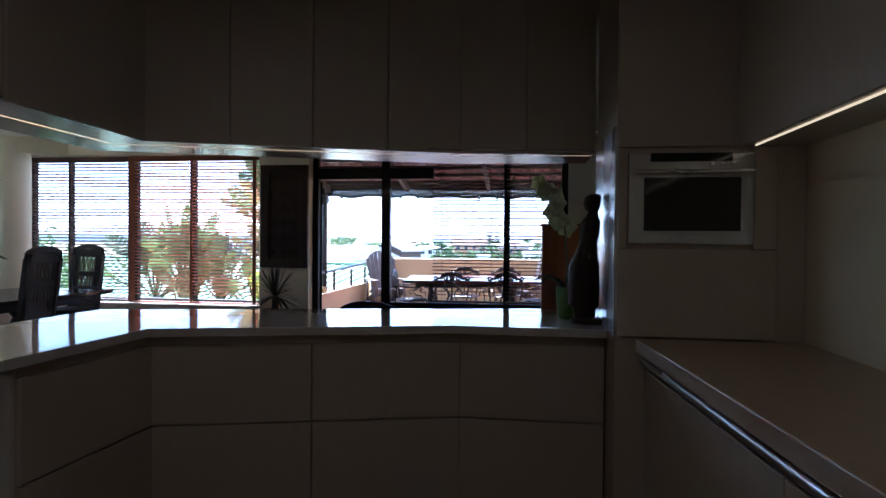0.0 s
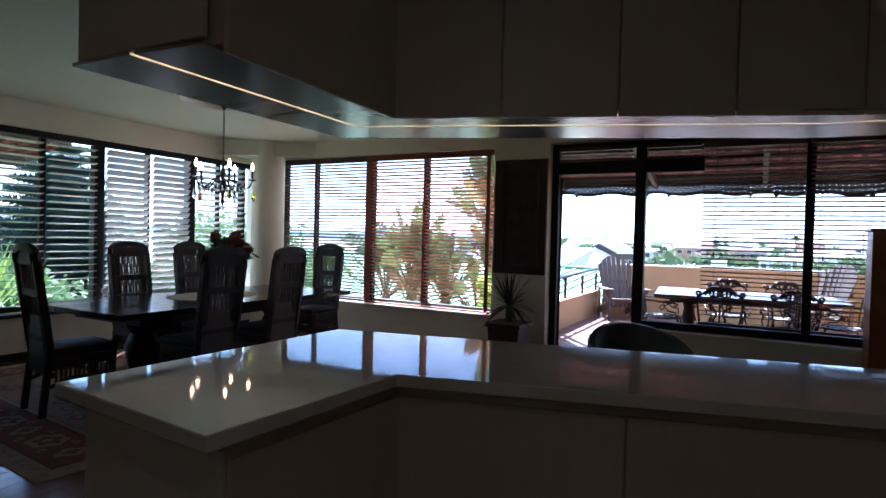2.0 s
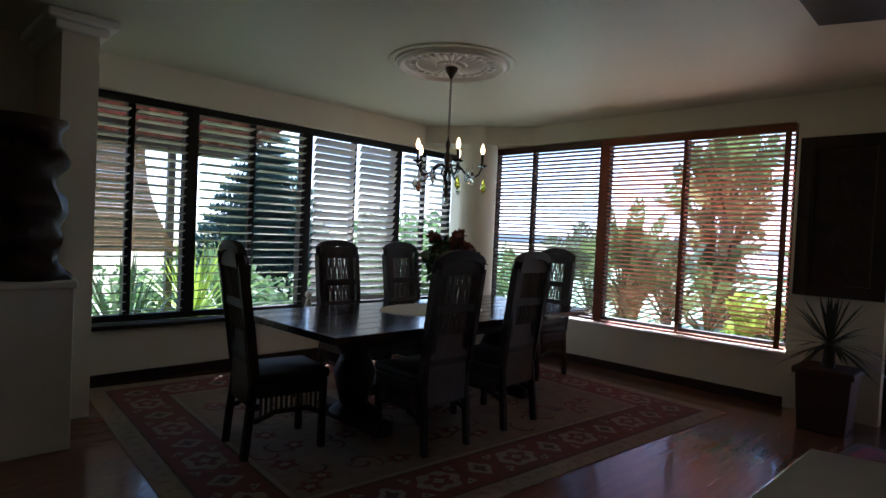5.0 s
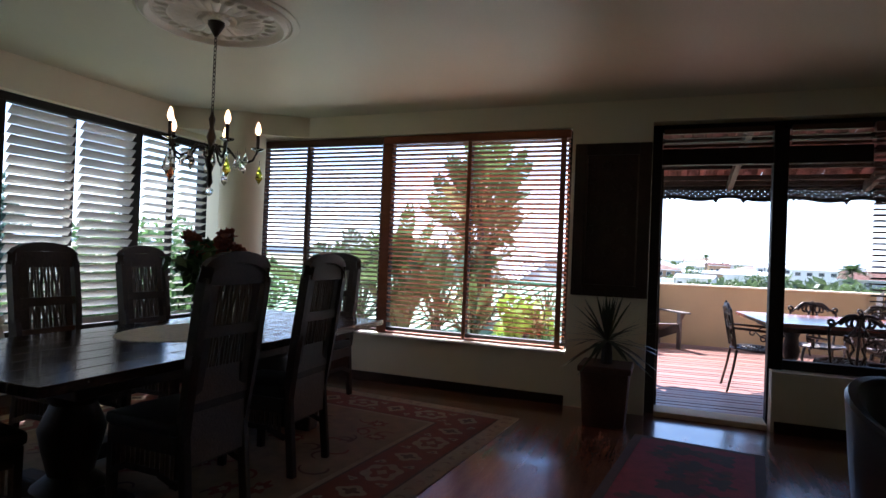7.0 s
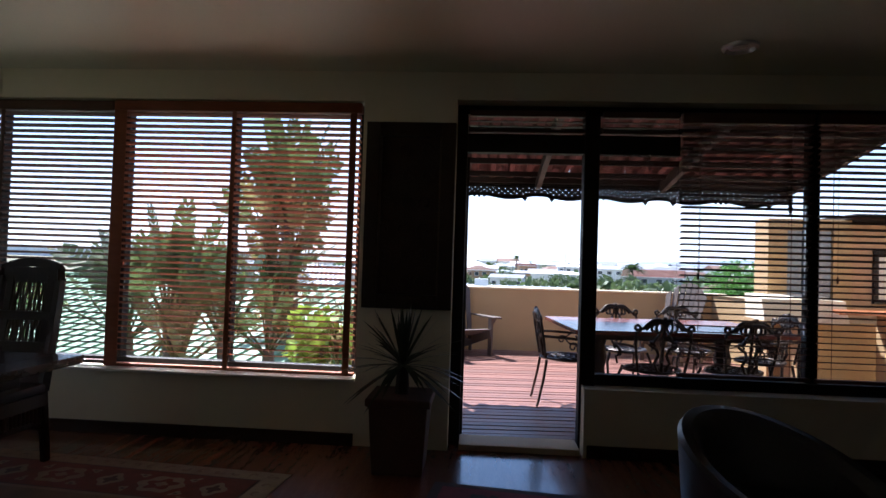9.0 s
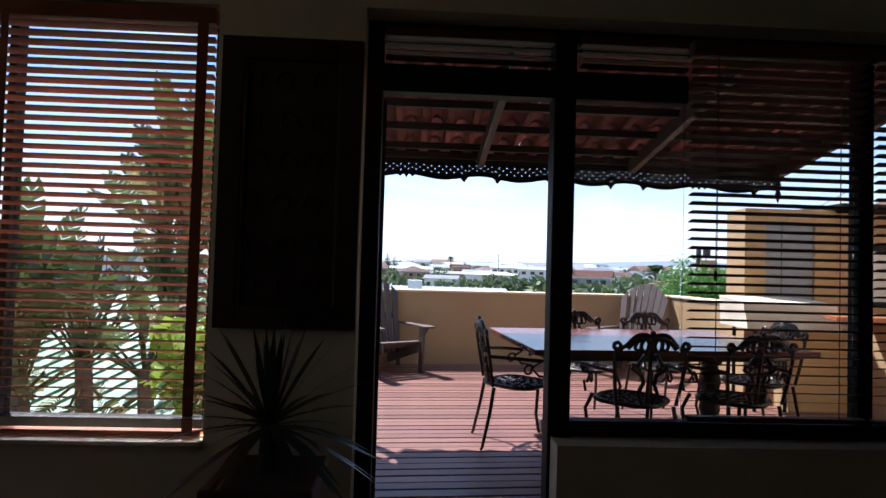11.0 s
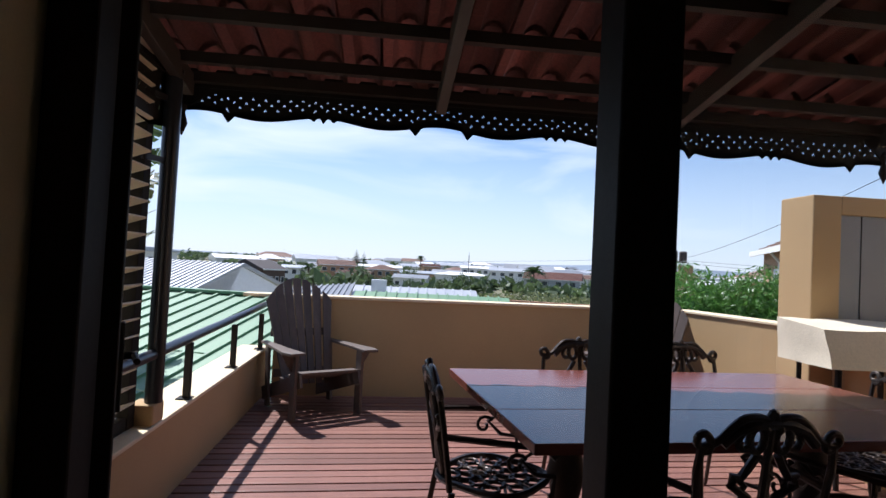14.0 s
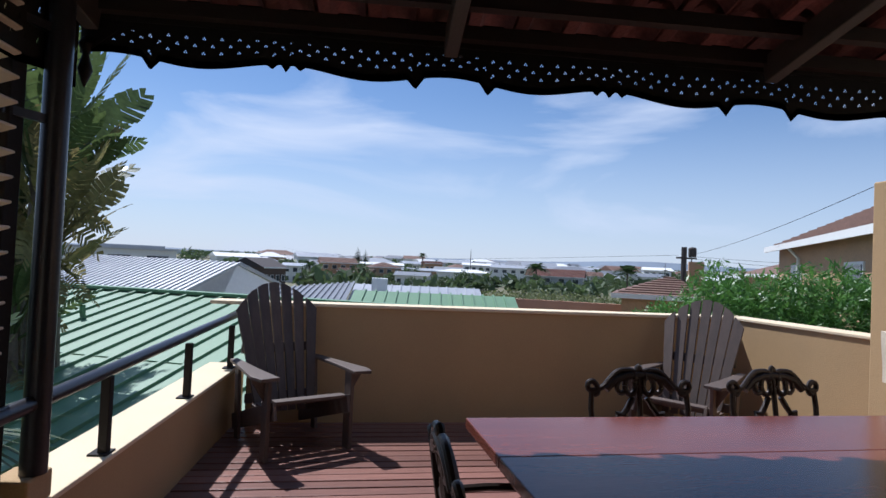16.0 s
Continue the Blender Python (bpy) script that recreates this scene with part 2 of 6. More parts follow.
def part(name, bm, material, parent=None, label="", smooth=False, kind=""):
    ob = new(name, mesh_of(name, bm, material, smooth))
    if parent is not None:
        ob.parent = parent
    return tagged(ob, label, kind=kind)


def struct(name, bm, material, label, category, smooth=False):
    return tagged(part(name, bm, material, smooth=smooth), label, category, kind="structure")


def thing(name, label, category, group="", at=None):
    ob = new(name)
    ob.empty_display_size = 0.1
    if at is not None:
        ob.matrix_basis = at
    return tagged(ob, label, category, group)


# ---- the room: floor, walls, ceiling ----
CZ = 2.72
FW = 7.20            # inner face of the window wall
struct("floor", box(-7.6, 3.2, -2.6, 7.47, -0.12, 0.0), LAMINATE, "glossy red-brown wooden floor of the open living room", "floor")
struct("ceiling", box(-7.6, 3.2, -2.6, 7.47, CZ, CZ + 0.15), CEIL, "smooth cream painted ceiling", "ceiling")
for nm, a in (("wall_south_lower", (-6.90, -3.38, FW, 7.47, 0, 0.46)), ("wall_south_head", (-6.90, -3.38, FW, 7.47, 2.50, CZ)),
              ("wall_south_pier", (-3.38, -2.70, FW, 7.47, 0, CZ)), ("wall_south_door_head", (-2.70, 0.63, FW, 7.47, 2.52, CZ)),
              ("wall_south_sill", (-1.74, 0.63, FW, 7.47, 0, 0.48)), ("wall_south_east", (0.63, 3.2, FW, 7.47, 0, CZ)),
              ("wall_south_corner", (-7.6, -6.90, FW + 0.06, 7.47, 0, CZ)),
              ("wall_west_lower", (-7.6, -7.30, 2.62, 7.26, 0, 0.46)), ("wall_west_head", (-7.6, -7.30, 2.62, 7.26, 2.44, CZ)),
              ("wall_west_pier", (-7.6, -6.50, 2.40, 2.62, 0, CZ)), ("wall_west_back", (-7.6, -7.30, -2.6, 2.40, 0, CZ)),
              ("wall_north", (-7.6, 3.2, -2.75, -2.6, 0, CZ)), ("wall_kitchen", (1.22, 1.35, -2.6, 3.3, 0, CZ)), ("wall_east", (3.2, 3.35, -2.6, 7.47, 0, CZ))):
    struct(nm, box(*a), WALL, "plain cream painted plaster wall", "wall")
struct("wall_corner_head", prism([(-7.298, 6.44), (-6.18, 7.198), (-7.298, 7.198)], 2.502, CZ - 0.002), WALL, "cream plastered bulkhead across the corner above the column", "wall")
struct("column", lathe([(0.23, 0.0), (0.23, CZ)], 32, (-6.86, 6.98, 0)), WALL, "round cream plastered corner column", "column", True)
for nm, a in (("baseboard", (-7.29, -3.38, FW - 0.018, FW - 0.002, 0, 0.09)), ("baseboard", (-7.298, -7.28, 2.64, 7.15, 0, 0.09)), ("baseboard", (-1.72, 3.19, FW - 0.018, FW - 0.002, 0, 0.09))):
    struct(nm, box(*a, bev=0.004), DWOOD, "dark stained timber skirting board", "baseboard")
for i, (r, z) in enumerate(((0.10, 0.06), (0.05, 0.12))):
    struct("trim", box(-7.6, -6.5 + r, 2.40 - r, 2.62 + r, CZ - z, CZ - z + 0.058, bev=0.015), PLASTER, "plaster cornice round the pier head", "cornice")
struct("window_sill_west", box(-7.40, -7.22, 2.63, 6.98, 0.462, 0.50, bev=0.008), DWOOD, "dark polished timber window ledge", "window sill")
struct("window_sill_south", box(-6.60, -3.38, 7.16, 7.30, 0.462, 0.482, bev=0.004), PLASTER, "white painted window ledge", "window sill")


# ---- windows and doors ----
def framed(name, bars, label, category):
    """A window or door frame of square bars, each a part."""
    t = tagged(new(name), label, category, kind="structure")
    for nm, a in bars:
        part(nm, box(*a, bev=0.006), DARK, t)
    return t


def panes(owner, rects):
    for a in rects:
        p = part("pane", box(*a), PANE, owner, "clear glass pane")
        p.visible_shadow = False


SY0, SY1 = 7.34, 7.42
w1 = framed("window_1", [("window_frame", (-6.90, -3.38, SY0, SY1, 2.44, 2.50)), ("window_frame", (-6.90, -3.38, SY0, SY1, 0.484, 0.54)),
                         ("window_frame", (-6.90, -6.84, SY0, SY1, 0.54, 2.44)), ("window_frame", (-3.44, -3.38, SY0, SY1, 0.54, 2.44)),
                         ("mullion", (-5.37, -5.24, SY0, SY1, 0.54, 2.44)), ("mullion", (-6.30, -6.26, SY0, SY1, 0.54, 2.44)), ("mullion", (-4.42, -4.38, SY0, SY1, 0.54, 2.44))],
            "wide dark aluminium window behind wooden venetian blinds", "window")
panes(w1, [(-6.84, -6.30, 7.378, 7.384, 0.54, 2.44), (-6.26, -5.37, 7.378, 7.384, 0.54, 2.44), (-5.24, -4.42, 7.378, 7.384, 0.54, 2.44), (-4.38, -3.44, 7.378, 7.384, 0.54, 2.44)])
w2 = framed("window_2", [("window_frame", (-2.70, 0.63, SY0, SY1, 2.45, 2.52)), ("transom", (-2.62, -1.07, SY0 + 0.002, SY1 + 0.01, 2.17, 2.31)),
                         ("window_frame", (-2.70, -2.62, SY0, SY1, 0.0, 2.45)), ("door_post", (-1.76, -1.65, 7.33, 7.45, 0.0, 2.45)),
                         ("mullion", (-0.17, -0.09, SY0, SY1, 0.56, 2.45)), ("window_frame", (0.55, 0.63, SY0, SY1, 0.484, 2.45)),
                         ("window_frame", (-1.65, 0.55, SY0, SY1, 0.484, 0.56))], "dark aluminium terrace door frame with fixed side lights", "window")
panes(w2, [(-1.65, -1.08, 7.378, 7.384, 0.56, 2.17), (-1.07, -0.17, 7.378, 7.384, 0.56, 2.45), (-0.09, 0.55, 7.378, 7.384, 0.56, 2.45)])
struct("door_threshold", box(-2.62, -1.76, 7.22, 7.47, 0.001, 0.045, bev=0.006), COPING, "pale stone door threshold", "threshold")
struct("door_curb", box(-1.745, -1.735, FW - 0.01, 7.33, 0.0, 0.485), WALL, "cream plastered reveal beside the door", "wall")
# open glass door leaf, swung out over the terrace
leaf = tagged(new("door_1"), "open dark aluminium glazed terrace door", "door", kind="structure")
leaf.matrix_basis = pose(-2.62, 7.44, 0.0, 0, 0, 113)
for nm, a in (("stile", (0.0, 0.06, -0.02, 0.02, 0.05, 2.15)), ("stile", (0.76, 0.82, -0.02, 0.02, 0.05, 2.15)), ("rail", (0.06, 0.76, -0.02, 0.02, 0.05, 0.13)), ("rail", (0.06, 0.76, -0.02, 0.02, 2.07, 2.15))):
    part(nm, box(*a, bev=0.004), DARK, leaf)
p = part("pane", box(0.06, 0.76, -0.003, 0.003, 0.13, 2.07), PANE, leaf, "clear glass pane")
p.visible_shadow = False
lock = part("lock_plate", box(0.765, 0.815, -0.032, 0.032, 0.86, 1.12, bev=0.004), DARK, leaf)
part("handle", tube([(0.79, 0.03, 1.02), (0.79, 0.06, 1.02), (0.68, 0.065, 1.02)], 0.010), DARK, lock)
part("handle", tube([(0.79, -0.03, 1.02), (0.79, -0.06, 1.02), (0.68, -0.065, 1.02)], 0.010), DARK, lock)
# west window: four bays of louvre blades
WB = [(2.66, 3.55, 7), (3.67, 4.76, 7), (4.88, 6.02, 48), (6.14, 6.95, 18)]
w3bars = [("window_frame", (-7.46, -7.38, 2.63, 7.26, 2.37, 2.44)), ("window_frame", (-7.46, -7.38, 2.63, 7.26, 0.502, 0.56))]
for a, b in ((2.63, 2.66), (3.55, 3.67), (4.76, 4.88), (6.02, 6.14), (6.95, 7.02)):
    w3bars.append(("mullion", (-7.47, -7.37, a, b, 0.56, 2.37)))
for a, b, tl in WB:
    w3bars.append(("louvre_stile", (-7.445, -7.395, (a + b) / 2 - 0.03, (a + b) / 2 + 0.03, 0.56, 2.37)))
w3 = framed("window_3", w3bars, "dark framed west window with pale timber louvre blades", "window")
for a, b, tl in WB:
    m = (a + b) / 2
    for y0, y1 in ((a + 0.004, m - 0.032), (m + 0.032, b - 0.004)):
        me = mesh_of("louvre_blade", box(-0.042, 0.042, 0, y1 - y0, -0.004, 0.004, bev=0.003), PALEBLIND)
        for k in range(23):
            o = new("louvre_blade", me)
            o.parent = w3
            o.matrix_basis = pose(-7.34, y0, 0.60 + 0.0775 * k, 0, -tl - (k * 7 % 5) * 0.6, 0)


def venetian(name, x0, x1, z0, z1, y, slat, tilt, label, tapes, pitch=0.0445):
    """A hanging blind: headrail, slats, bottom rail, ladder tapes and a pull cord."""
    t = thing(name, label, "blind", "venetian blinds")
    part("headrail", box(x0, x1, y - 0.035, y + 0.03, z1 - 0.075, z1, bev=0.006), slat, t)
    me = mesh_of("slat", box(0, x1 - x0 - 0.01, -0.024, 0.024, -0.0016, 0.0016), slat)
    n = int((z1 - 0.10 - z0 - 0.04) / pitch)
    for k in range(n):
        o = new("slat", me)
        o.parent = t
        o.matrix_basis = pose(x0 + 0.005, y, z1 - 0.10 - pitch * k, tilt + (k * 11 % 7 - 3) * 0.5, 0, 0)
    part("bottom_rail", box(x0, x1, y - 0.025, y + 0.025, z0, z0 + 0.025, bev=0.005), slat, t)
    for xt, w in tapes:
        part("ladder_tape", box(xt - w / 2, xt + w / 2, y - 0.0285, y - 0.0265, z0 + 0.01, z1 - 0.07), slat, t)
    part("pull_cord", tube([(x0 + 0.12, y - 0.034, z1 - 0.05), (x0 + 0.12, y - 0.036, (z0 + z1) / 2 - 0.2)], 0.0015, 5), slat, t)
    part("cord_tassel", lathe([(0.004, 0), (0.009, -0.02), (0.007, -0.05)], 8, (x0 + 0.12, y - 0.036, (z0 + z1) / 2 - 0.2)), slat, t)
    return t


venetian("venetian_blind", -6.84, -5.31, 0.50, 2.49, 7.27, DKBLIND, -20, "dark brown wooden venetian blind, slats open", [(-6.20, 0.035)])
venetian("venetian_blind", -5.29, -3.40, 0.49, 2.49, 7.245, REDBLIND, -19, "red-brown wooden venetian blind, slats half open", [(-5.24, 0.10), (-4.36, 0.035), (-3.46, 0.05)])
venetian("venetian_blind", -1.08, -0.17, 0.58, 2.47, 7.30, DKBLIND, -14, "dark brown wooden venetian blind beside the terrace door", [(-0.95, 0.004), (-0.32, 0.004)])
venetian("venetian_blind", -0.14, 0.54, 0.58, 2.47, 7.28, DKBLIND, -14, "dark brown wooden venetian blind beside the terrace door", [(-0.05, 0.004), (0.42, 0.004)])


def short_blind(x0, x1):
    """The few slats of a drawn-up blind in the light above the door."""
    t = thing("venetian_blind", "short dark wooden blind in the light above the door", "blind", "venetian blinds")
    part("headrail", box(x0, x1, 7.275, 7.33, 2.425, 2.47, bev=0.005), DKBLIND, t)
    for k in range(2):
        part("slat", box(x0 + 0.005, x1 - 0.005, 7.278, 7.326, 2.388 - 0.036 * k, 2.392 - 0.036 * k), DKBLIND, t)
    part("bottom_rail", box(x0, x1, 7.28, 7.325, 2.314, 2.332, bev=0.004), DKBLIND, t)


short_blind(-2.61, -1.77)
short_blind(-1.64, -1.10)

# ---- kitchen ----
bar = thing("breakfast_bar", "angled breakfast bar of beige drawer cabinets", "kitchen counter")
part("carcass", prism([(-2.24, 1.74), (-2.21, 2.84), (0.12, 3.38), (0.465, 3.38), (0.465, 2.74), (-0.22, 2.74), (-1.60, 2.37), (-1.63, 1.69)], 0.0, 0.924), CAB, bar)
def front(owner, name, a, b, z0, z1, mat=CAB, off=0.018):
    """A flat cabinet front from plan point a to b; it faces to the right of the way from b to a."""
    a, b = Vector((*a, 0)), Vector((*b, 0))
    d = (b - a).normalized()
    n = Vector((d.y, -d.x, 0))
    bm = beam(a + d * 0.003 + n * off / 2 + Vector((0, 0, (z0 + z1) / 2)), b - d * 0.003 + n * off / 2 + Vector((0, 0, (z0 + z1) / 2)), off, z1 - z0, bev=0.003)
    return part(name, bm, mat, owner)
for a, b in (((-1.60, 2.37), (-0.90, 2.558)), ((-0.90, 2.558), (-0.22, 2.74)), ((-0.22, 2.74), (0.465, 2.74)), ((-1.63, 1.69), (-1.60, 2.37))):
    front(bar, "drawer", a, b, 0.12, 0.505)
    front(bar, "drawer", a, b, 0.515, 0.88)
front(bar, "end_panel", (-2.24, 1.74), (-1.63, 1.69), 0.0, 0.90, CABW)
front(bar, "back_panel", (-2.21, 2.84), (-2.24, 1.74), 0.0, 0.90, CABW)
tagged(part("worktop", prism([(-2.30, 1.67), (-2.27, 2.89), (0.12, 3.45), (0.465, 3.45), (0.465, 2.66), (-0.24, 2.66), (-1.56, 2.30), (-1.59, 1.60)], 0.925, 0.965, bev=0.004), QUARTZ), "polished white quartz worktop on the breakfast bar", "worktop")

up = thing("wall_cabinet", "row of tall beige cabinets hung above the bar", "cabinet")
UZ = 1.86
part("carcass", prism([(-2.27, 1.72), (-2.29, 2.90), (-0.38, 3.60), (0.465, 3.66), (0.465, 3.22), (-0.27, 3.13), (-1.80, 2.60), (-1.75, 1.76)], UZ + 0.012, CZ - 0.004), CAB, up)
part("soffit", prism([(-2.29, 1.70), (-2.31, 2.92), (-0.40, 3.62), (0.465, 3.68), (0.465, 3.36), (-0.36, 3.32), (-2.075, 2.74), (-2.03, 1.70)], UZ, UZ + 0.010, bev=0.002), SOFFIT, up, "brushed grey soffit panel")
part("soffit", prism([(-2.01, 1.70), (-2.055, 2.72), (-0.35, 3.30), (0.465, 3.34), (0.465, 3.20), (-0.27, 3.11), (-1.82, 2.58), (-1.77, 1.72)], UZ, UZ + 0.010, bev=0.002), SOFFIT, up, "brushed grey soffit panel")
part("led_strip", tube([(-2.02, 1.71, UZ + 0.006), (-2.065, 2.73, UZ + 0.006), (-0.355, 3.31, UZ + 0.006), (0.46, 3.35, UZ + 0.006)], 0.0025, 6), LED, up, "glowing warm light strip")
pts = [(-1.80, 2.60), (-1.41, 2.735), (-1.02, 2.87), (-0.65, 2.998), (-0.27, 3.13), (0.09, 3.175), (0.465, 3.22)]
for a, b in zip(pts, pts[1:]):
    front(up, "door", a, b, UZ - 0.012, CZ - 0.01)
front(up, "door", (-1.75, 1.76), (-1.80, 2.60), UZ - 0.012, CZ - 0.01)
front(up, "end_panel", (-2.27, 1.72), (-1.75, 1.72), UZ + 0.012, CZ - 0.01)

tall = thing("tall_cabinet", "tall beige oven housing at the end of the bar", "cabinet")
part("carcass", box(0.47, 1.215, 2.47, 3.12, 0.0, CZ - 0.004), CAB, tall)
part("side_panel", box(0.462, 0.4695, 2.47, 3.12, 0.966, UZ - 0.001), M("brushed_steel_panel", (0.60, 0.61, 0.63), 0.27, 0.75, var=0.05, scale=2, fine=70, stretch=(1, 1, 0.1)), tall, "brushed steel side panel")
for z0, z1 in ((0.97, 1.335), (1.765, CZ - 0.01)):
    part("front_panel", box(0.473, 1.10, 2.452, 2.468, z0, z1, bev=0.003), CAB, tall)
for x0, x1 in ((0.473, 0.512), (1.010, 1.10)):
    part("front_panel", box(x0, x1, 2.452, 2.468, 1.34, 1.76, bev=0.003), CAB, tall)
oven = thing("microwave_oven", "stainless steel built-in microwave oven with black glass door", "oven")
part("body", box(0.514, 1.008, 2.440, 2.472, 1.360, 1.735, bev=0.004), STEEL, oven)
part("door_glass", box(0.575, 0.955, 2.434, 2.441, 1.415, 1.635, bev=0.003), BLACKGLASS, oven)
part("display", box(0.60, 0.92, 2.435, 2.441, 1.70, 1.735), BLACKGLASS, oven)
hb = part("handle", tube([(0.53, 2.40, 1.655), (0.99, 2.40, 1.655)], 0.009, 10), ALU, oven, "bar handle", True)
for x in (0.545, 0.975):
    part("bracket", tube([(x, 2.402, 1.655), (x, 2.441, 1.655)], 0.006, 8), ALU, hb)
for k in range(3):
    part("knob", lathe([(0.010, 0), (0.009, 0.008)], 12, (0.84 + 0.04 * k, 2.436, 1.685)), ALU, oven)
part("badge", box(0.74, 0.82, 2.4325, 2.4335, 1.385, 1.395), ALU, oven)

base = thing("base_cabinet", "long beige base cabinets along the kitchen wall", "cabinet")
part("carcass", prism([(0.61, 2.449), (1.218, 2.449), (1.218, -2.55), (0.97, -2.55)], 0.0, 0.905), CAB, base)
ys = [-2.54, -1.60, -0.62, 0.36, 1.34, 2.44]
for a, b in zip(ys, ys[1:]):
    front(base, "door", (0.61 + (2.449 - b) * 0.072, b), (0.61 + (2.449 - a) * 0.072, a), 0.10, 0.835)
part("grip_profile", tube([(0.95, -2.54, 0.872), (0.588, 2.44, 0.872)], 0.020, 12), ALU, base, "long brushed aluminium grip rail", True)
tagged(part("worktop", prism([(0.55, 2.445), (1.218, 2.445), (1.218, -2.58), (0.92, -2.58)], 0.907, 0.965, bev=0.004), LAMTOP), "beige stone worktop along the kitchen wall", "worktop")
ru = thing("wall_cabinet", "beige wall cabinets over the kitchen worktop", "cabinet")
part("carcass", box(0.96, 1.218, -2.55, 2.445, 1.764, CZ - 0.004), CAB, ru)
for a, b in zip(ys, ys[1:]):
    part("door", box(0.942, 0.958, a + 0.003, min(b, 2.44) - 0.003, 1.752, CZ - 0.01, bev=0.003), CAB, ru)
part("led_strip", box(1.000, 1.004, -2.5, 2.42, 1.757, 1.7635), LEDR, ru, "glowing warm light strip")

# carved figure and orchid on the bar
def blob(rings, seg=16, at=(0, 0, 0)):
    """A closed shape from rings (x, y, z, rx, ry)."""
    bm = bmesh.new()
    rows = [[bm.verts.new((at[0] + x + rx * math.cos(2 * math.pi * i / seg), at[1] + y + ry * math.sin(2 * math.pi * i / seg), at[2] + z)) for i in range(seg)] for x, y, z, rx, ry in rings]
    for a, b in zip(rows, rows[1:]):
        for i in range(seg):
            bm.faces.new((a[i], a[(i + 1) % seg], b[(i + 1) % seg], b[i]))
    bm.faces.new(list(reversed(rows[0])))
    bm.faces.new(rows[-1])
    return bm
fig = blob([(0, 0, 0, 0.088, 0.062), (0, 0, 0.025, 0.088, 0.062), (-0.02, 0, 0.029, 0.050, 0.040), (-0.024, 0, 0.072, 0.055, 0.045), (-0.026, 0, 0.090, 0.073, 0.055), (-0.028, 0, 0.18, 0.077, 0.060), (-0.027, 0, 0.28, 0.073, 0.057), (-0.017, 0, 0.345, 0.053, 0.046),
            (-0.007, 0, 0.40, 0.043, 0.040), (0.0, 0, 0.455, 0.048, 0.043), (0.003, 0, 0.495, 0.047, 0.041), (0.010, 0, 0.525, 0.031, 0.029), (0.012, 0, 0.545, 0.024, 0.024), (0.008, 0, 0.562, 0.035, 0.036), (0.008, 0, 0.592, 0.042, 0.041), (0.013, 0, 0.62, 0.041, 0.037), (0.018, 0, 0.634, 0.022, 0.020)], 22, (0.405, 2.86, 0.966))
tagged(part("statue", fig, DWOOD, smooth=True), "dark polished wooden carved statue on the bar", "statue")
GREENPOT = M("green_glazed_pot", (0.10, 0.26, 0.07), 0.25, var=0.2)
PETAL = M("cream_petal", (0.72, 0.74, 0.50), 0.5, var=0.15, fine=40)
LEAF = M("glossy_leaf", (0.045, 0.10, 0.03), 0.35, var=0.35, scale=3, fine=30)
orchid = thing("potted_orchid", "white orchid in a tall green pot on the bar", "plant")
part("pot", lathe([(0.04, 0), (0.05, 0.02), (0.06, 0.16), (0.062, 0.165), (0.055, 0.165), (0.05, 0.13), (0.001, 0.13)], 18, (0.31, 3.02, 0.966)), GREENPOT, orchid, smooth=True)
part("stem", tube([(0.31, 3.02, 1.09), (0.302, 3.01, 1.3), (0.29, 2.99, 1.5), (0.25, 2.96, 1.62), (0.20, 2.94, 1.60)], 0.004, 6), LEAF, orchid)
for k in range(5):
    a = k * 1.3
    bm = bmesh.new()
    prev = None
    for i in range(7):
        u = i / 6
        c = Vector((0.31, 3.02, 1.09)) + Vector((math.cos(a), math.sin(a), 0)) * 0.19 * u + Vector((0, 0, 0.09 * math.sin(u * 2.4)))
        s = Vector((-math.sin(a), math.cos(a), 0)) * 0.028 * math.sin(math.pi * (0.1 + 0.88 * u))
        row = [bm.verts.new(c - s + Vector((0, 0, 0.008))), bm.verts.new(c), bm.verts.new(c + s + Vector((0, 0, 0.008)))]
        if prev:
            for q in (0, 1):
                bm.faces.new((prev[q], prev[q + 1], row[q + 1], row[q]))
        prev = row
    bmesh.ops.solidify(bm, geom=bm.faces[:], thickness=0.003)
    part("leaf", bm, LEAF, orchid)
rng = random.Random(5)
for k in range(16):
    u = k / 15
    c = Vector((0.295 - 0.11 * u + rng.uniform(-0.03, 0.03), 2.99 - 0.05 * u + rng.uniform(-0.03, 0.03), 1.42 + 0.24 * u + rng.uniform(-0.02, 0.02)))
    bm = bmesh.new()
    for j in range(5):
        a = j * 2 * math.pi / 5 + k
        d = Vector((math.cos(a), 0.35 * math.sin(a * 1.3 + k), math.sin(a)))
        s = d.cross(Vector((0, 1, 0.2))).normalized() * 0.024
        v = [bm.verts.new(c), bm.verts.new(c + d * 0.026 + s), bm.verts.new(c + d * 0.050 + Vector((0, -0.008, 0))), bm.verts.new(c + d * 0.026 - s)]
        bm.faces.new(v)
    bmesh.ops.solidify(bm, geom=bm.faces[:], thickness=0.002)
    part("blossom", bm, PETAL, orchid, "cream white blossom")

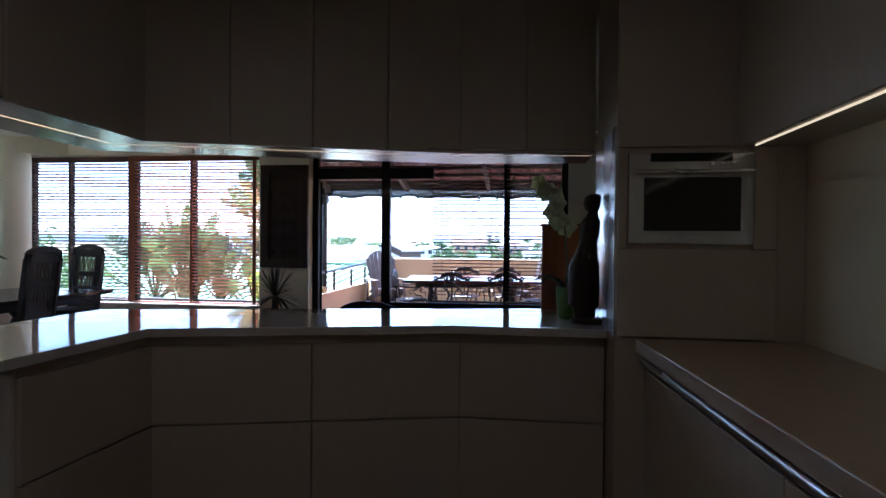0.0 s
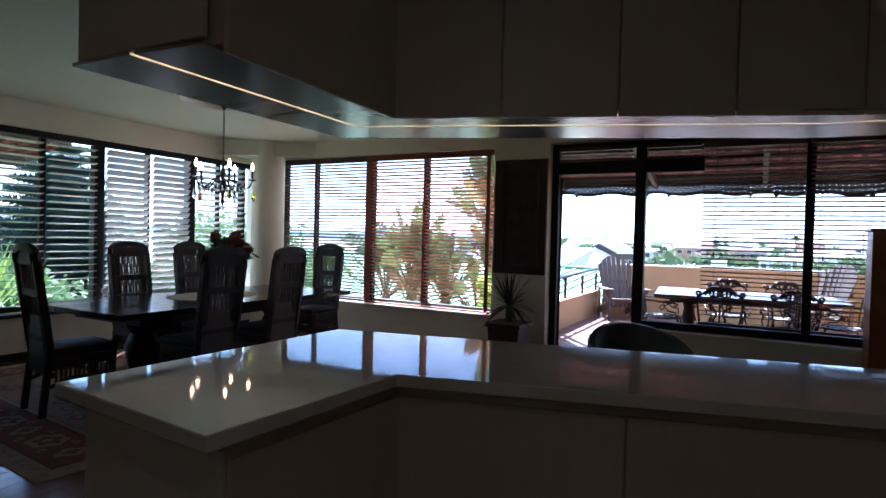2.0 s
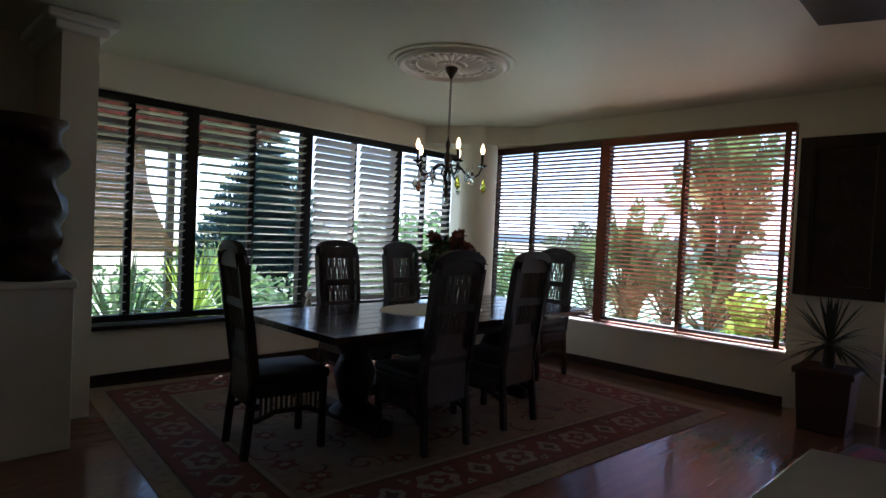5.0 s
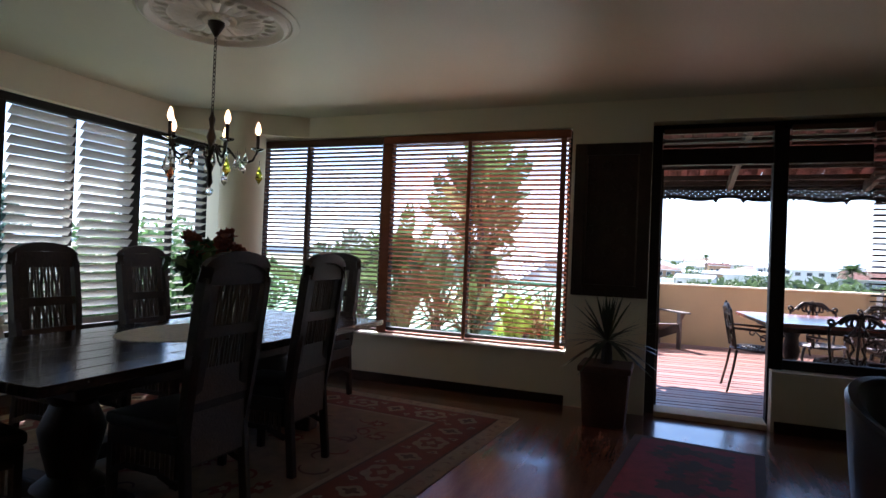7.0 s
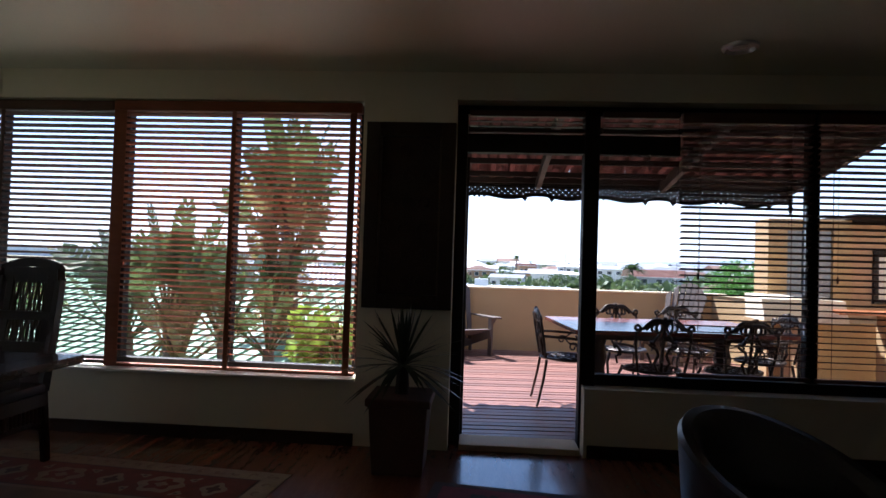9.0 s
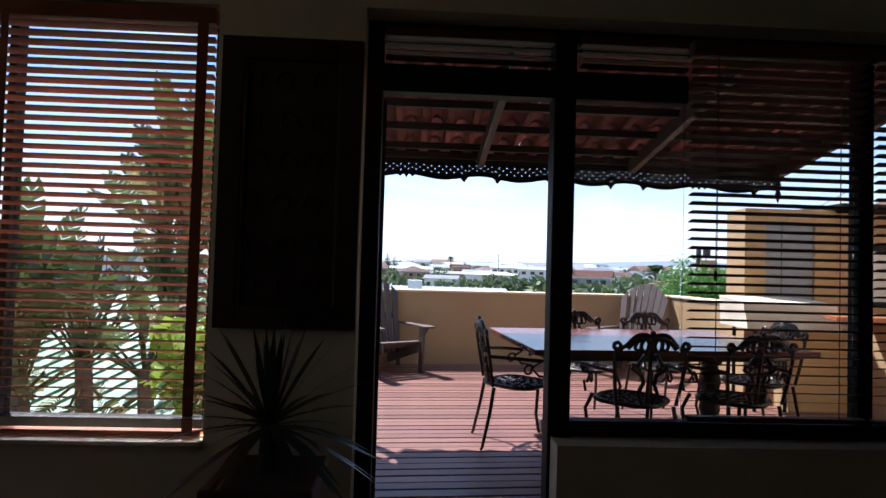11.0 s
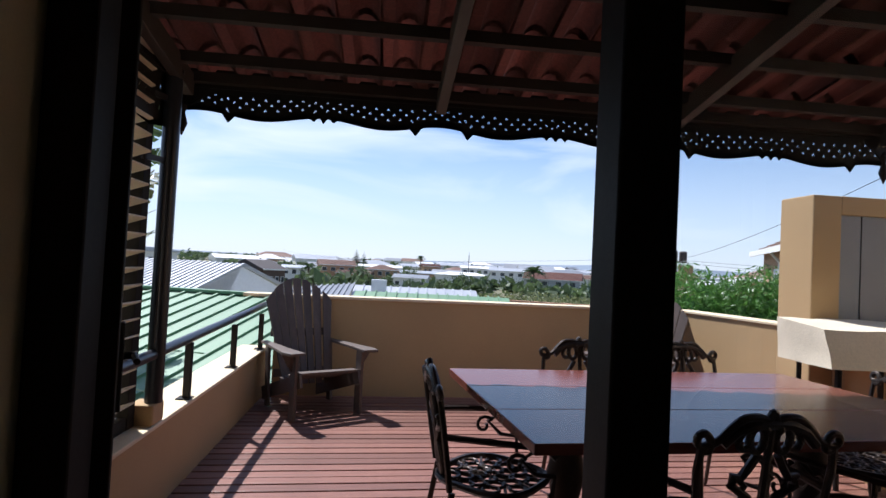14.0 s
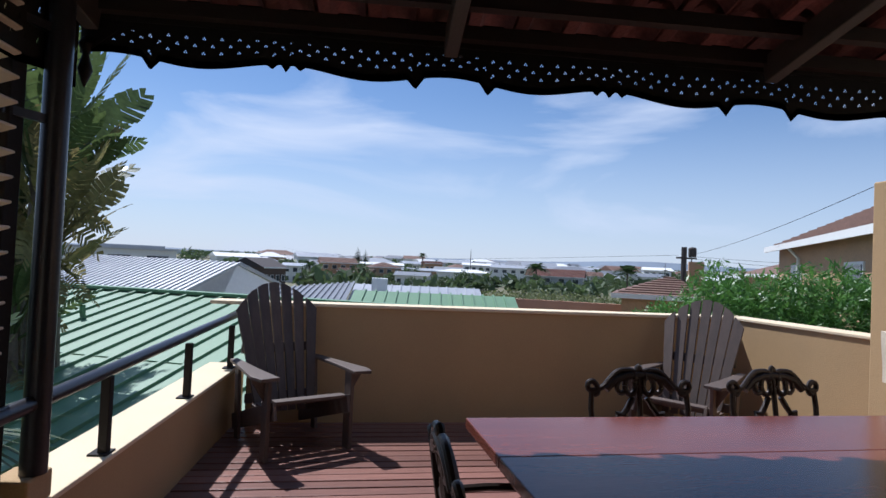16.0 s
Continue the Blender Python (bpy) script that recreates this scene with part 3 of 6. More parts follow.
# ---- ceiling fittings ----
med = thing("ceiling_rose", "round cream plaster ceiling rose with fluted petals", "ceiling rose")
MC = (-5.21, 4.74)
def rose_relief(r, a):
    """How far the plaster stands out: a moulded rim, a ring of sunk drops, flutes and a beaded eye."""
    z = -0.012
    if r > 0.375:
        u = (r - 0.375) / 0.075
        z = -0.012 - 0.034 * max(0.0, math.sin(math.pi * min(1, u * 1.25))) - 0.012 * max(0.0, math.sin(math.pi * max(0, u - 0.72) / 0.28))
    q = (a * 26 / (2 * math.pi)) % 1.0 - 0.5
    w = abs(q) * 2 * math.pi * r / 26
    if 0.285 < r < 0.352:
        half = 0.021 * math.sin(math.pi * min(1.0, ((r - 0.28) / 0.076) ** 0.75)) ** 0.8
        z += 0.022 if w < half else -0.006
    elif 0.125 < r <= 0.275:
        z -= 0.016 * abs(math.cos(math.pi * q)) * math.sin(math.pi * (r - 0.125) / 0.15) ** 0.5
    elif 0.275 < r <= 0.285:
        z -= 0.010
    elif r < 0.115:
        z -= 0.014 + 0.006 * math.cos(2 * math.pi * q) * (1 if r > 0.08 else 0)
    return z


bm = bmesh.new()
prev = None
for i in range(46):
    r = 0.03 + 0.42 * i / 45
    ring = [bm.verts.new((MC[0] + r * math.cos(k * math.pi / 156), MC[1] + r * math.sin(k * math.pi / 156), CZ + (0.0 if i == 45 else rose_relief(r, k * math.pi / 156)))) for k in range(312)]
    if prev:
        for k in range(312):
            bm.faces.new((prev[k], prev[(k + 1) % 312], ring[(k + 1) % 312], ring[k]))
    prev = ring
part("fluted_field", bm, PLASTER, med, smooth=True)
part("rim", lathe([(0.50, 0.0), (0.495, -0.008), (0.46, -0.012), (0.449, -0.004)], 72, (*MC, CZ - 0.001)), CEIL, med, "flat painted outer band", smooth=True)
part("eye", lathe([(0.055, -0.01), (0.05, -0.034), (0.03, -0.04), (0.002, -0.042)], 32, (*MC, CZ)), PLASTER, med, smooth=True)
BULB = glow("warm_candle_bulb", (1.0, 0.60, 0.28), 1.8)
CRYSTAL = glass("crystal", (0.95, 0.96, 1.0))
YELLOWC = glass("yellow_crystal", (0.85, 0.75, 0.10))
REDC = glass("red_crystal", (0.7, 0.2, 0.08))
ch = thing("chandelier", "dark metal chandelier with candle bulbs and coloured crystal drops", "chandelier")
cx, cy = MC
part("canopy", lathe([(0.05, 0), (0.05, -0.02), (0.02, -0.07), (0.008, -0.09)], 16, (cx, cy, CZ - 0.033)), IRON, ch, smooth=True)
cb = bmesh.new()
for k in range(19):
    z = CZ - 0.12 - 0.026 * k
    r = 0.009
    o = k % 2
    tube([(cx + (r * math.cos(q) if o else 0), cy + (0 if o else r * math.cos(q)), z + 0.017 * math.sin(q)) for q in [j * math.pi / 4 for j in range(9)]], 0.0025, 5, cb)
part("chain", cb, IRON, ch, kind="stuff")
part("stem", lathe([(0.004, 0.0), (0.02, -0.05), (0.012, -0.10), (0.03, -0.16), (0.014, -0.22), (0.035, -0.30), (0.012, -0.38), (0.02, -0.44), (0.004, -0.47)], 14, (cx, cy, CZ - 0.585)), IRON, ch, smooth=True)
part("ball_drop", lathe([(0.001, 0.03), (0.022, 0.015), (0.026, 0.0), (0.018, -0.018), (0.001, -0.03)], 12, (cx, cy, 1.64)), CRYSTAL, ch, "clear crystal ball")
for k in range(5):
    a = k * 2 * math.pi / 5 + 0.75
    d = Vector((math.cos(a), math.sin(a), 0))
    o = Vector((cx, cy, 1.865))
    arm = part("arm", tube([o + d * u + Vector((0, 0, w)) for u, w in ((0.0, 0.02), (0.05, 0.06), (0.10, 0.05), (0.15, -0.01), (0.20, -0.035), (0.25, -0.01), (0.275, 0.05))], 0.008, 7), IRON, ch, smooth=True)
    e = o + d * 0.275
    part("drip_pan", lathe([(0.005, 0.045), (0.04, 0.06), (0.042, 0.066), (0.01, 0.055)], 14, e), CRYSTAL, arm, smooth=True)
    part("candle", lathe([(0.011, 0.06), (0.011, 0.15)], 10, e), IRON, arm)
    part("bulb", lathe([(0.007, 0.15), (0.016, 0.17), (0.018, 0.185), (0.011, 0.215), (0.002, 0.235)], 12, e), BULB, arm, "glowing candle bulb", True)
    for j in range(5):
        b = a + (j - 2) * 0.22
        r = 0.29 - 0.035 * abs(j - 2) - (0.08 if j % 2 else 0)
        q = Vector((cx + r * math.cos(b), cy + r * math.sin(b), 1.865 + 0.02 - 0.03 * (j % 3)))
        part("wire", tube([q + Vector((0, 0, 0.03)), q], 0.001, 4), IRON, arm)
        s = 2.4 if j == 2 else 1.6
        part("drop", lathe([(0.001, 0.0), (0.008 * s, -0.022 * s), (0.010 * s, -0.034 * s), (0.001, -0.05 * s)], 7, q), (YELLOWC, CRYSTAL, REDC, CRYSTAL, YELLOWC)[k] if j == 2 else CRYSTAL, arm, "cut crystal drop")
RINGM = M("satin_white_metal_ring", (0.86, 0.85, 0.82), 0.25, 0.6, var=0.04)
WARML = glow("warm_downlight_lamp", (1.0, 0.74, 0.46), 0.9)
for x, y, watts in ((-0.95, 6.67, 0.0), (-0.93, 4.4, 0.0), (-0.75, 0.75, 0.145), (0.15, 0.65, 0.07), (-0.75, -1.2, 0.145), (0.15, -1.2, 0.07)):
    dl = thing("downlight", "small round white recessed ceiling light", "ceiling light", "ceiling downlights")
    part("ring", lathe([(0.108, 0.0), (0.105, -0.016), (0.085, -0.024), (0.07, -0.006)], 28, (x, y, CZ - 0.001)), RINGM, dl, smooth=True)
    part("lamp", lathe([(0.06, -0.003), (0.04, -0.008), (0.001, -0.010)], 20, (x, y, CZ)), WARML if watts else PLASTER, dl, "warm glowing lamp" if watts else "unlit frosted lamp", smooth=True)
    if watts:
        lamp = new("downlight_beam", bpy.data.lights.new("downlight_beam", "AREA"))
        lamp.data.shape, lamp.data.size, lamp.data.energy, lamp.data.color = "DISK", 0.08, watts, (1.0, 0.78, 0.52)
        lamp.matrix_world = look((x, y, CZ - 0.02), (x, y, 0))

# ---- dining ----
RUGR = M("rug_red_pile", (0.16, 0.045, 0.032), 0.95, var=0.35, scale=14, fine=220, bump=0.08)
RUGC = M("rug_cream_pile", (0.27, 0.21, 0.145), 0.95, var=0.25, scale=12, fine=220, bump=0.08)
RUGD = M("rug_dark_pile", (0.09, 0.05, 0.04), 0.95, var=0.3, scale=14, fine=220, bump=0.08)


def rug(name, label, at, w, h, bands, motif, seed):
    t = thing(name, label, "rug", at=at)
    z = 0.006
    inset = 0.0
    for i, (b, m) in enumerate(bands):
        part("field" if i == len(bands) - 1 else "border", box(-w / 2 + inset, w / 2 - inset, -h / 2 + inset, h / 2 - inset, 0.001 if i == 0 else z - 0.002, z + 0.002), m, t)
        inset += b
        z += 0.0022
    r = random.Random(seed)
    for col, n in motif:
        bm = bmesh.new()
        for k in range(n):
            along, side = r.uniform(-1, 1), r.choice((-1, 1))
            if r.random() < 0.55:
                x, y = (along * (w / 2 - 0.2), side * (h / 2 - 0.24)) if r.random() < 0.5 else (side * (w / 2 - 0.24), along * (h / 2 - 0.2))
            else:
                x, y = r.uniform(-1, 1) * (w / 2 - 0.5), r.uniform(-1, 1) * (h / 2 - 0.5)
            rr = r.uniform(0.03, 0.085)
            ph = r.random() * 6
            lob = r.choice((3, 4, 5))
            vs = [bm.verts.new((x + rr * (1 + 0.4 * math.cos(lob * q + ph)) * math.cos(q), y + rr * (1 + 0.4 * math.cos(lob * q + ph)) * math.sin(q), z + 0.0005 + 0.00001 * k)) for q in [j * math.pi / 12 for j in range(24)]]
            bm.faces.new(vs)
        part("woven_motif", bm, col, t, kind="stuff")
    return t


rt = thing("rug", "large cream and red floral rug under the dining table", "rug", at=pose(-5.42, 4.66, 0.0, 0, 0, -5))
RW, RH = 1.625, 2.06
RUGT = M("rug_tan_pile", (0.21, 0.145, 0.095), 0.95, var=0.28, scale=10, fine=220, bump=0.08)
for nm, d, z, m in (("outer_band", 0.0, 0.006, RUGC), ("guard_stripe", 0.135, 0.0078, RUGD), ("border", 0.15, 0.0092, RUGR), ("guard_stripe", 0.50, 0.0106, RUGD), ("guard_stripe", 0.515, 0.012, RUGC), ("field", 0.55, 0.0136, RUGT)):
    part(nm, box(-RW + d, RW - d, -RH + d, RH - d, 0.001 if d == 0 else z - 0.003, z), m, rt)


def lobed(bm, x, y, rx, ry, n, deep, z, turn=0.0):
    """A flat woven flower with n lobes."""
    vs = []
    for k in range(40):
        q = 2 * math.pi * k / 40
        f = 1 + deep * math.cos(n * q)
        px, py = rx * f * math.cos(q), ry * f * math.sin(q)
        vs.append(bm.verts.new((x + px * math.cos(turn) - py * math.sin(turn), y + px * math.sin(turn) + py * math.cos(turn), z)))
    bm.faces.new(vs)


def curl(bm, x, y, r, turn, z, side=1):
    """A thin woven tendril with a leaf at its end."""
    prev = None
    for k in range(15):
        u = k / 14
        q = turn + side * 3.6 * u
        c = Vector((x + r * (1 - 0.55 * u) * math.cos(q), y + r * (1 - 0.55 * u) * math.sin(q), z))
        d = Vector((math.cos(q), math.sin(q), 0)) * (0.006 + 0.012 * u * math.sin(math.pi * u))
        row = (bm.verts.new(c - d), bm.verts.new(c + d))
        if prev:
            bm.faces.new((prev[0], prev[1], row[1], row[0]) if side > 0 else (prev[1], prev[0], row[0], row[1]))
        prev = row


rr = random.Random(3)
light, red, dark, tan = bmesh.new(), bmesh.new(), bmesh.new(), bmesh.new()
for sx, sy, L in ((0, 1, RW), (0, -1, RW), (1, 0, RH), (-1, 0, RH)):
    n = int((2 * L - 0.65) / 0.31)
    for k in range(n + 1):
        u = -(L - 0.325) + (2 * L - 0.65) * k / n
        if sx and k in (0, n):
            continue
        x, y = (u, sy * (RH - 0.325)) if sy else (sx * (RW - 0.325), u)
        turn = 0.0 if sy else math.pi / 2
        if k % 2:
            lobed(light, x, y, 0.135, 0.115, 6, 0.10, 0.0101, turn)
            lobed(red, x, y, 0.085, 0.07, 5, 0.22, 0.0106, turn + 0.3)
            lobed(light, x, y, 0.035, 0.03, 4, 0.2, 0.0111, turn)
        else:
            lobed(light, x, y, 0.07, 0.085, 4, 0.16, 0.0101, turn)
            lobed(dark, x, y, 0.035, 0.045, 4, 0.3, 0.0106, turn)
        for e in (-1, 1):
            w = 0.155
            px, py = (x + w, y + e * 0.10) if sy else (x + e * 0.10, y + w)
            if k < n:
                lobed(light, px, py, 0.034, 0.022, 3, 0.3, 0.0102, rr.uniform(0, 6))
                lobed(dark, px, py - 0.004, 0.012, 0.010, 3, 0.2, 0.0107)
    m = int(2 * L / 0.115)
    for k in range(m):
        u = -L + 0.09 + (2 * L - 0.18) * k / (m - 1)
        x, y = (u, sy * (RH - 0.068)) if sy else (sx * (RW - 0.068), u)
        curl(tan, x, y, 0.030, rr.uniform(0, 6), 0.0066, 1 if k % 2 else -1)
for k in range(120):
    x, y = rr.uniform(-0.98, 0.98) * (RW - 0.62), rr.uniform(-0.98, 0.98) * (RH - 0.62)
    z = 0.0141 + 0.000004 * k
    if k % 3 == 0:
        lobed(red, x, y, rr.uniform(0.05, 0.09), rr.uniform(0.04, 0.07), rr.choice((5, 6)), 0.25, z, rr.uniform(0, 6))
        lobed(light, x, y, 0.028, 0.024, 5, 0.25, z + 0.0009, rr.uniform(0, 6))
    else:
        curl(dark if k % 3 == 1 else red, x, y, rr.uniform(0.06, 0.13), rr.uniform(0, 6), z, rr.choice((-1, 1)))
for bm_, m in ((light, RUGC), (red, RUGR), (dark, RUGD), (tan, RUGT)):
    part("woven_motif", bm_, m, rt, kind="stuff")
RUGM = M("rug_crimson_pile", (0.26, 0.040, 0.045), 0.95, var=0.3, scale=14, fine=220, bump=0.08)
rug("rug", "dark red patterned rug before the terrace door", pose(-2.40, 5.79, 0.0, 0, 0, -7), 0.86, 1.5, [(0.06, RUGD), (0.05, RUGM), (0.1, RUGM)], [(RUGD, 40), (RUGR, 20)], 4)

dt = thing("dining_table", "long dark stained planked dining table", "table")
for k in range(7):
    x0 = -5.84 + 0.17 * k
    part("plank", box(x0, x0 + 0.166, 3.36, 6.10, 0.725, 0.77, bev=0.004), DTOP, dt)
part("apron", box(-5.70, -4.80, 3.62, 5.84, 0.64, 0.724, bev=0.006), DWOOD, dt)
for y in (3.95, 5.50):
    ped = part("pedestal", lathe([(0.17, 0.10), (0.10, 0.16), (0.13, 0.28), (0.15, 0.38), (0.10, 0.50), (0.14, 0.56), (0.20, 0.63)], 20, (-5.25, y, 0.012)), DWOOD, dt, smooth=True)
    part("foot", beam((-5.62, y, 0.065), (-4.88, y, 0.065), 0.12, 0.10, bev=0.015), DWOOD, ped)
part("stretcher", box(-5.30, -5.20, 4.05, 5.40, 0.20, 0.28, bev=0.008), DWOOD, dt)


def dining_chair():
    """High-backed chair, seat centre at the origin, facing +y."""
    t = thing("dining_chair", "tall dark wooden chair with arched rattan spindle back", "chair", "chairs round the dining table")
    for sx in (-1, 1):
        part("back_leg", beam((sx * 0.205, -0.27, 0.0), (sx * 0.20, -0.225, 0.46), 0.042, 0.045, bev=0.005), DWOOD, t)
        part("front_leg", beam((sx * 0.205, 0.21, 0.0), (sx * 0.205, 0.21, 0.44), 0.042, 0.042, bev=0.006), DWOOD, t)
    part("seat", box(-0.235, 0.235, -0.22, 0.245, 0.44, 0.50, bev=0.02), SEATM, t, "dark upholstered seat", True)
    part("seat_rail", box(-0.225, 0.225, 0.19, 0.225, 0.34, 0.44, bev=0.004), DWOOD, t)
    for sx in (-1, 1):
        part("seat_rail", box(sx * 0.225 - 0.012, sx * 0.225 + 0.012, -0.21, 0.19, 0.36, 0.44, bev=0.004), DWOOD, t)
        for k in range(13):
            y = -0.185 + 0.031 * k
            low = 0.285 - 0.055 * (abs(y - 0.0) / 0.19) ** 2
            part("side_spindle", tube([(sx * 0.222, y, low), (sx * 0.222, y, 0.37)], 0.0105, 6), RATTAN, t)
        for ya, yb, za, zb in ((-0.225, -0.11, 0.222, 0.262), (-0.11, 0.11, 0.268, 0.268), (0.11, 0.205, 0.262, 0.222)):
            part("side_rail", beam((sx * 0.222, ya, za), (sx * 0.222, yb, zb), 0.022, 0.03, bev=0.003), DWOOD, t)
    back = part("back_frame", bmesh.new(), DWOOD, t)
    ybot, ytop = -0.225, -0.335
    def bp(x, z):
        return Vector((x, ybot + (ytop - ybot) * (z - 0.46) / 0.8, z))
    bm = bmesh.new()
    arch = [bp(-0.205, 0.46), bp(-0.215, 0.8), bp(-0.215, 1.14)] + [bp(0.215 * math.sin(q), 1.17 + 0.075 * math.cos(q)) for q in [j * math.pi / 12 for j in range(-5, 6)]] + [bp(0.215, 1.14), bp(0.215, 0.8), bp(0.205, 0.46)]
    for a, b in zip(arch, arch[1:]):
        d = (b - a).normalized() * 0.012
        beam(a - d, b + d, 0.042, 0.055, bm)
    me = back.data
    bmesh.ops.recalc_face_normals(bm, faces=bm.faces)
    bm.to_mesh(me)
    bm.free()
    for z, h in ((0.30, 0.04), (0.57, 0.05), (0.905, 0.055), (1.165, 0.10)):
        part("cross_rail", beam(bp(-0.205, z), bp(0.205, z), 0.028, h, bev=0.004), DWOOD, t)
    for sx in (-1, 1):
        part("inner_stile", beam(bp(sx * 0.155, 0.58), bp(sx * 0.150, 1.16), 0.055, 0.022, bev=0.004), DWOOD, t)
        part("arch_corner", beam(bp(sx * 0.135, 1.135), bp(sx * 0.075, 1.165), 0.022, 0.05, bev=0.004), DWOOD, t)
    for k, x in enumerate((-0.112, -0.090, -0.068, -0.048, -0.022, 0.0, 0.026, 0.050, 0.070, 0.092, 0.114)):
        wob = 0.006 * math.sin(k * 2.3)
        part("spindle", tube([bp(x, 0.93), bp(x + wob, 1.00), bp(x - wob, 1.08), bp(x * 0.94, 1.13)], 0.0080 if k % 3 else 0.0100, 6), RATTAN, t)
        part("spindle", tube([bp(x * 1.06, 0.74), bp(x - wob, 0.81), bp(x + wob, 0.88)], 0.0088 if k % 2 else 0.0110, 6), RATTAN, t)
    part("lower_panel", beam(bp(-0.19, 0.665), bp(0.19, 0.665), 0.012, 0.16), RATTAN, t, "woven dark rattan panel")
    part("back_skirt", beam((-0.185, -0.245, 0.43), (0.185, -0.245, 0.43), 0.012, 0.25), RATTAN, t, "woven dark rattan skirt")
    return t


dc = dining_chair()
dc.matrix_basis = pose(-5.24, 3.36, 0.012, 0, 0, -9) @ Matrix.Diagonal((0.9, 1, 1, 1))
for x, y, r in ((-4.75, 4.12, 88), (-4.77, 4.88, 92), (-5.87, 4.42, -90), (-5.87, 5.16, -88), (-5.38, 6.28, 180)):
    copy_thing(dc, pose(x, y, 0.012, 0, 0, r))
LACE = M("cream_lace", (0.80, 0.75, 0.64), 0.9, var=0.2, scale=30, fine=200, bump=0.04)
doily = prism([(-5.28 + (0.33 + 0.010 * (i % 2)) * math.cos(i * math.pi / 40), 4.72 + (0.46 + 0.012 * (i % 2)) * math.sin(i * math.pi / 40)) for i in range(80)], 0.7705, 0.7745)
tagged(part("doily", doily, LACE), "oval cream lace doily on the dining table", "doily")
VASEM = M("clear_grey_vase", (0.30, 0.29, 0.27), 0.15, var=0.1)
BLOOM = M("rust_red_petal", (0.27, 0.075, 0.04), 0.7, var=0.3, fine=60)
vase = thing("flower_vase", "glass vase of rust-red flowers on the dining table", "vase")
part("vase", lathe([(0.05, 0.0), (0.06, 0.02), (0.045, 0.12), (0.06, 0.26), (0.065, 0.27), (0.055, 0.26), (0.03, 0.2)], 20, (-5.32, 4.90, 0.775)), VASEM, vase, smooth=True)


def leaf_cloud(name, centre, radii, n, size, seed, mat, parent=None, shell=0.45, elong=2.4, droop=0.0, hemi=False):
    """Many small separate leaves filling an uneven rounded crown."""
    g = np.random.RandomState(seed)
    d = g.normal(size=(n, 3))
    d /= np.linalg.norm(d, axis=1)[:, None]
    if hemi:
        d[:, 2] = np.abs(d[:, 2])
    lump = 1 + 0.22 * np.sin(d[:, 0] * 5 + seed) * np.cos(d[:, 1] * 4 + 2 * seed) + 0.15 * np.sin(d[:, 2] * 7 + seed)
    c = d * (g.uniform(shell, 1.0, n) * lump)[:, None] * np.array(radii) + np.array(centre)
    u = g.normal(size=(n, 3)) + d * 0.7
    u[:, 2] -= droop
    u /= np.linalg.norm(u, axis=1)[:, None]
    w = np.cross(u, g.normal(size=(n, 3)))
    w /= np.linalg.norm(w, axis=1)[:, None]
    s = size * g.uniform(0.6, 1.3, n)[:, None]
    a, b = c - u * s * 0.5, c + u * s * 0.5
    v = np.stack([a, c + w * s / elong / 2, b, c - w * s / elong / 2], 1).reshape(-1, 3)
    me = bpy.data.meshes.new(name)
    me.from_pydata(v.tolist(), [], np.arange(4 * n).reshape(-1, 4).tolist())
    me.materials.append(mat)
    ob = new(name, me)
    if parent is not None:
        ob.parent = parent
    return tagged(ob, kind="stuff")


leaf_cloud("foliage", (-5.32, 4.90, 1.17), (0.24, 0.24, 0.17), 420, 0.11, 7, LEAF, vase)
rng = random.Random(8)
for k in range(14):
    a, r = rng.uniform(0, 6.28), rng.uniform(0.04, 0.24)
    c = (-5.32 + r * math.cos(a), 4.90 + r * math.sin(a), 1.22 + rng.uniform(0.0, 0.16))
    leaf_cloud("flower_head", c, (0.05, 0.05, 0.04), 80, 0.05, 20 + k, BLOOM, vase, elong=1.4)
WHITEC = M("cream_ceramic", (0.6, 0.54, 0.42), 0.3, var=0.1)
orn = thing("ceramic_ornament", "small cream ceramic ornament on the window ledge", "ornament")
part("body", lathe([(0.04, 0), (0.045, 0.03), (0.028, 0.10), (0.022, 0.12)], 14, (-7.31, 4.86, 0.502)), WHITEC, orn, smooth=True)
part("ball", lathe([(0.004, 0.12), (0.035, 0.145), (0.042, 0.17), (0.03, 0.20), (0.004, 0.21)], 14, (-7.31, 4.86, 0.502)), WHITEC, orn, smooth=True)

# plinth with dark carving beside the pier
plinth = thing("plinth", "white painted square plinth", "plinth")
part("body", box(-6.42, -5.92, 1.95, 2.38, 0.0, 0.96, bev=0.006), PLASTER, plinth)
part("cap", box(-6.44, -5.90, 1.93, 2.395, 0.96, 1.0, bev=0.006), PLASTER, plinth)
sc = blob([(0.02 * math.sin(z * 23), 0.02 * math.cos(z * 17), z, 0.21 + 0.03 * math.sin(z * 31) - 0.05 * max(0, z - 0.8), 0.18 + 0.025 * math.cos(z * 27)) for z in [0.95 * k / 40 for k in range(41)]], 26, (-6.15, 2.17, 1.001))
for v in sc.verts:
    k = noise.noise(v.co * 9) * 0.05
    v.co.x += k
    v.co.y += k * 0.6
tagged(part("sculpture", sc, DWOOD, smooth=True), "tall dark carved wooden sculpture on a white plinth", "sculpture")

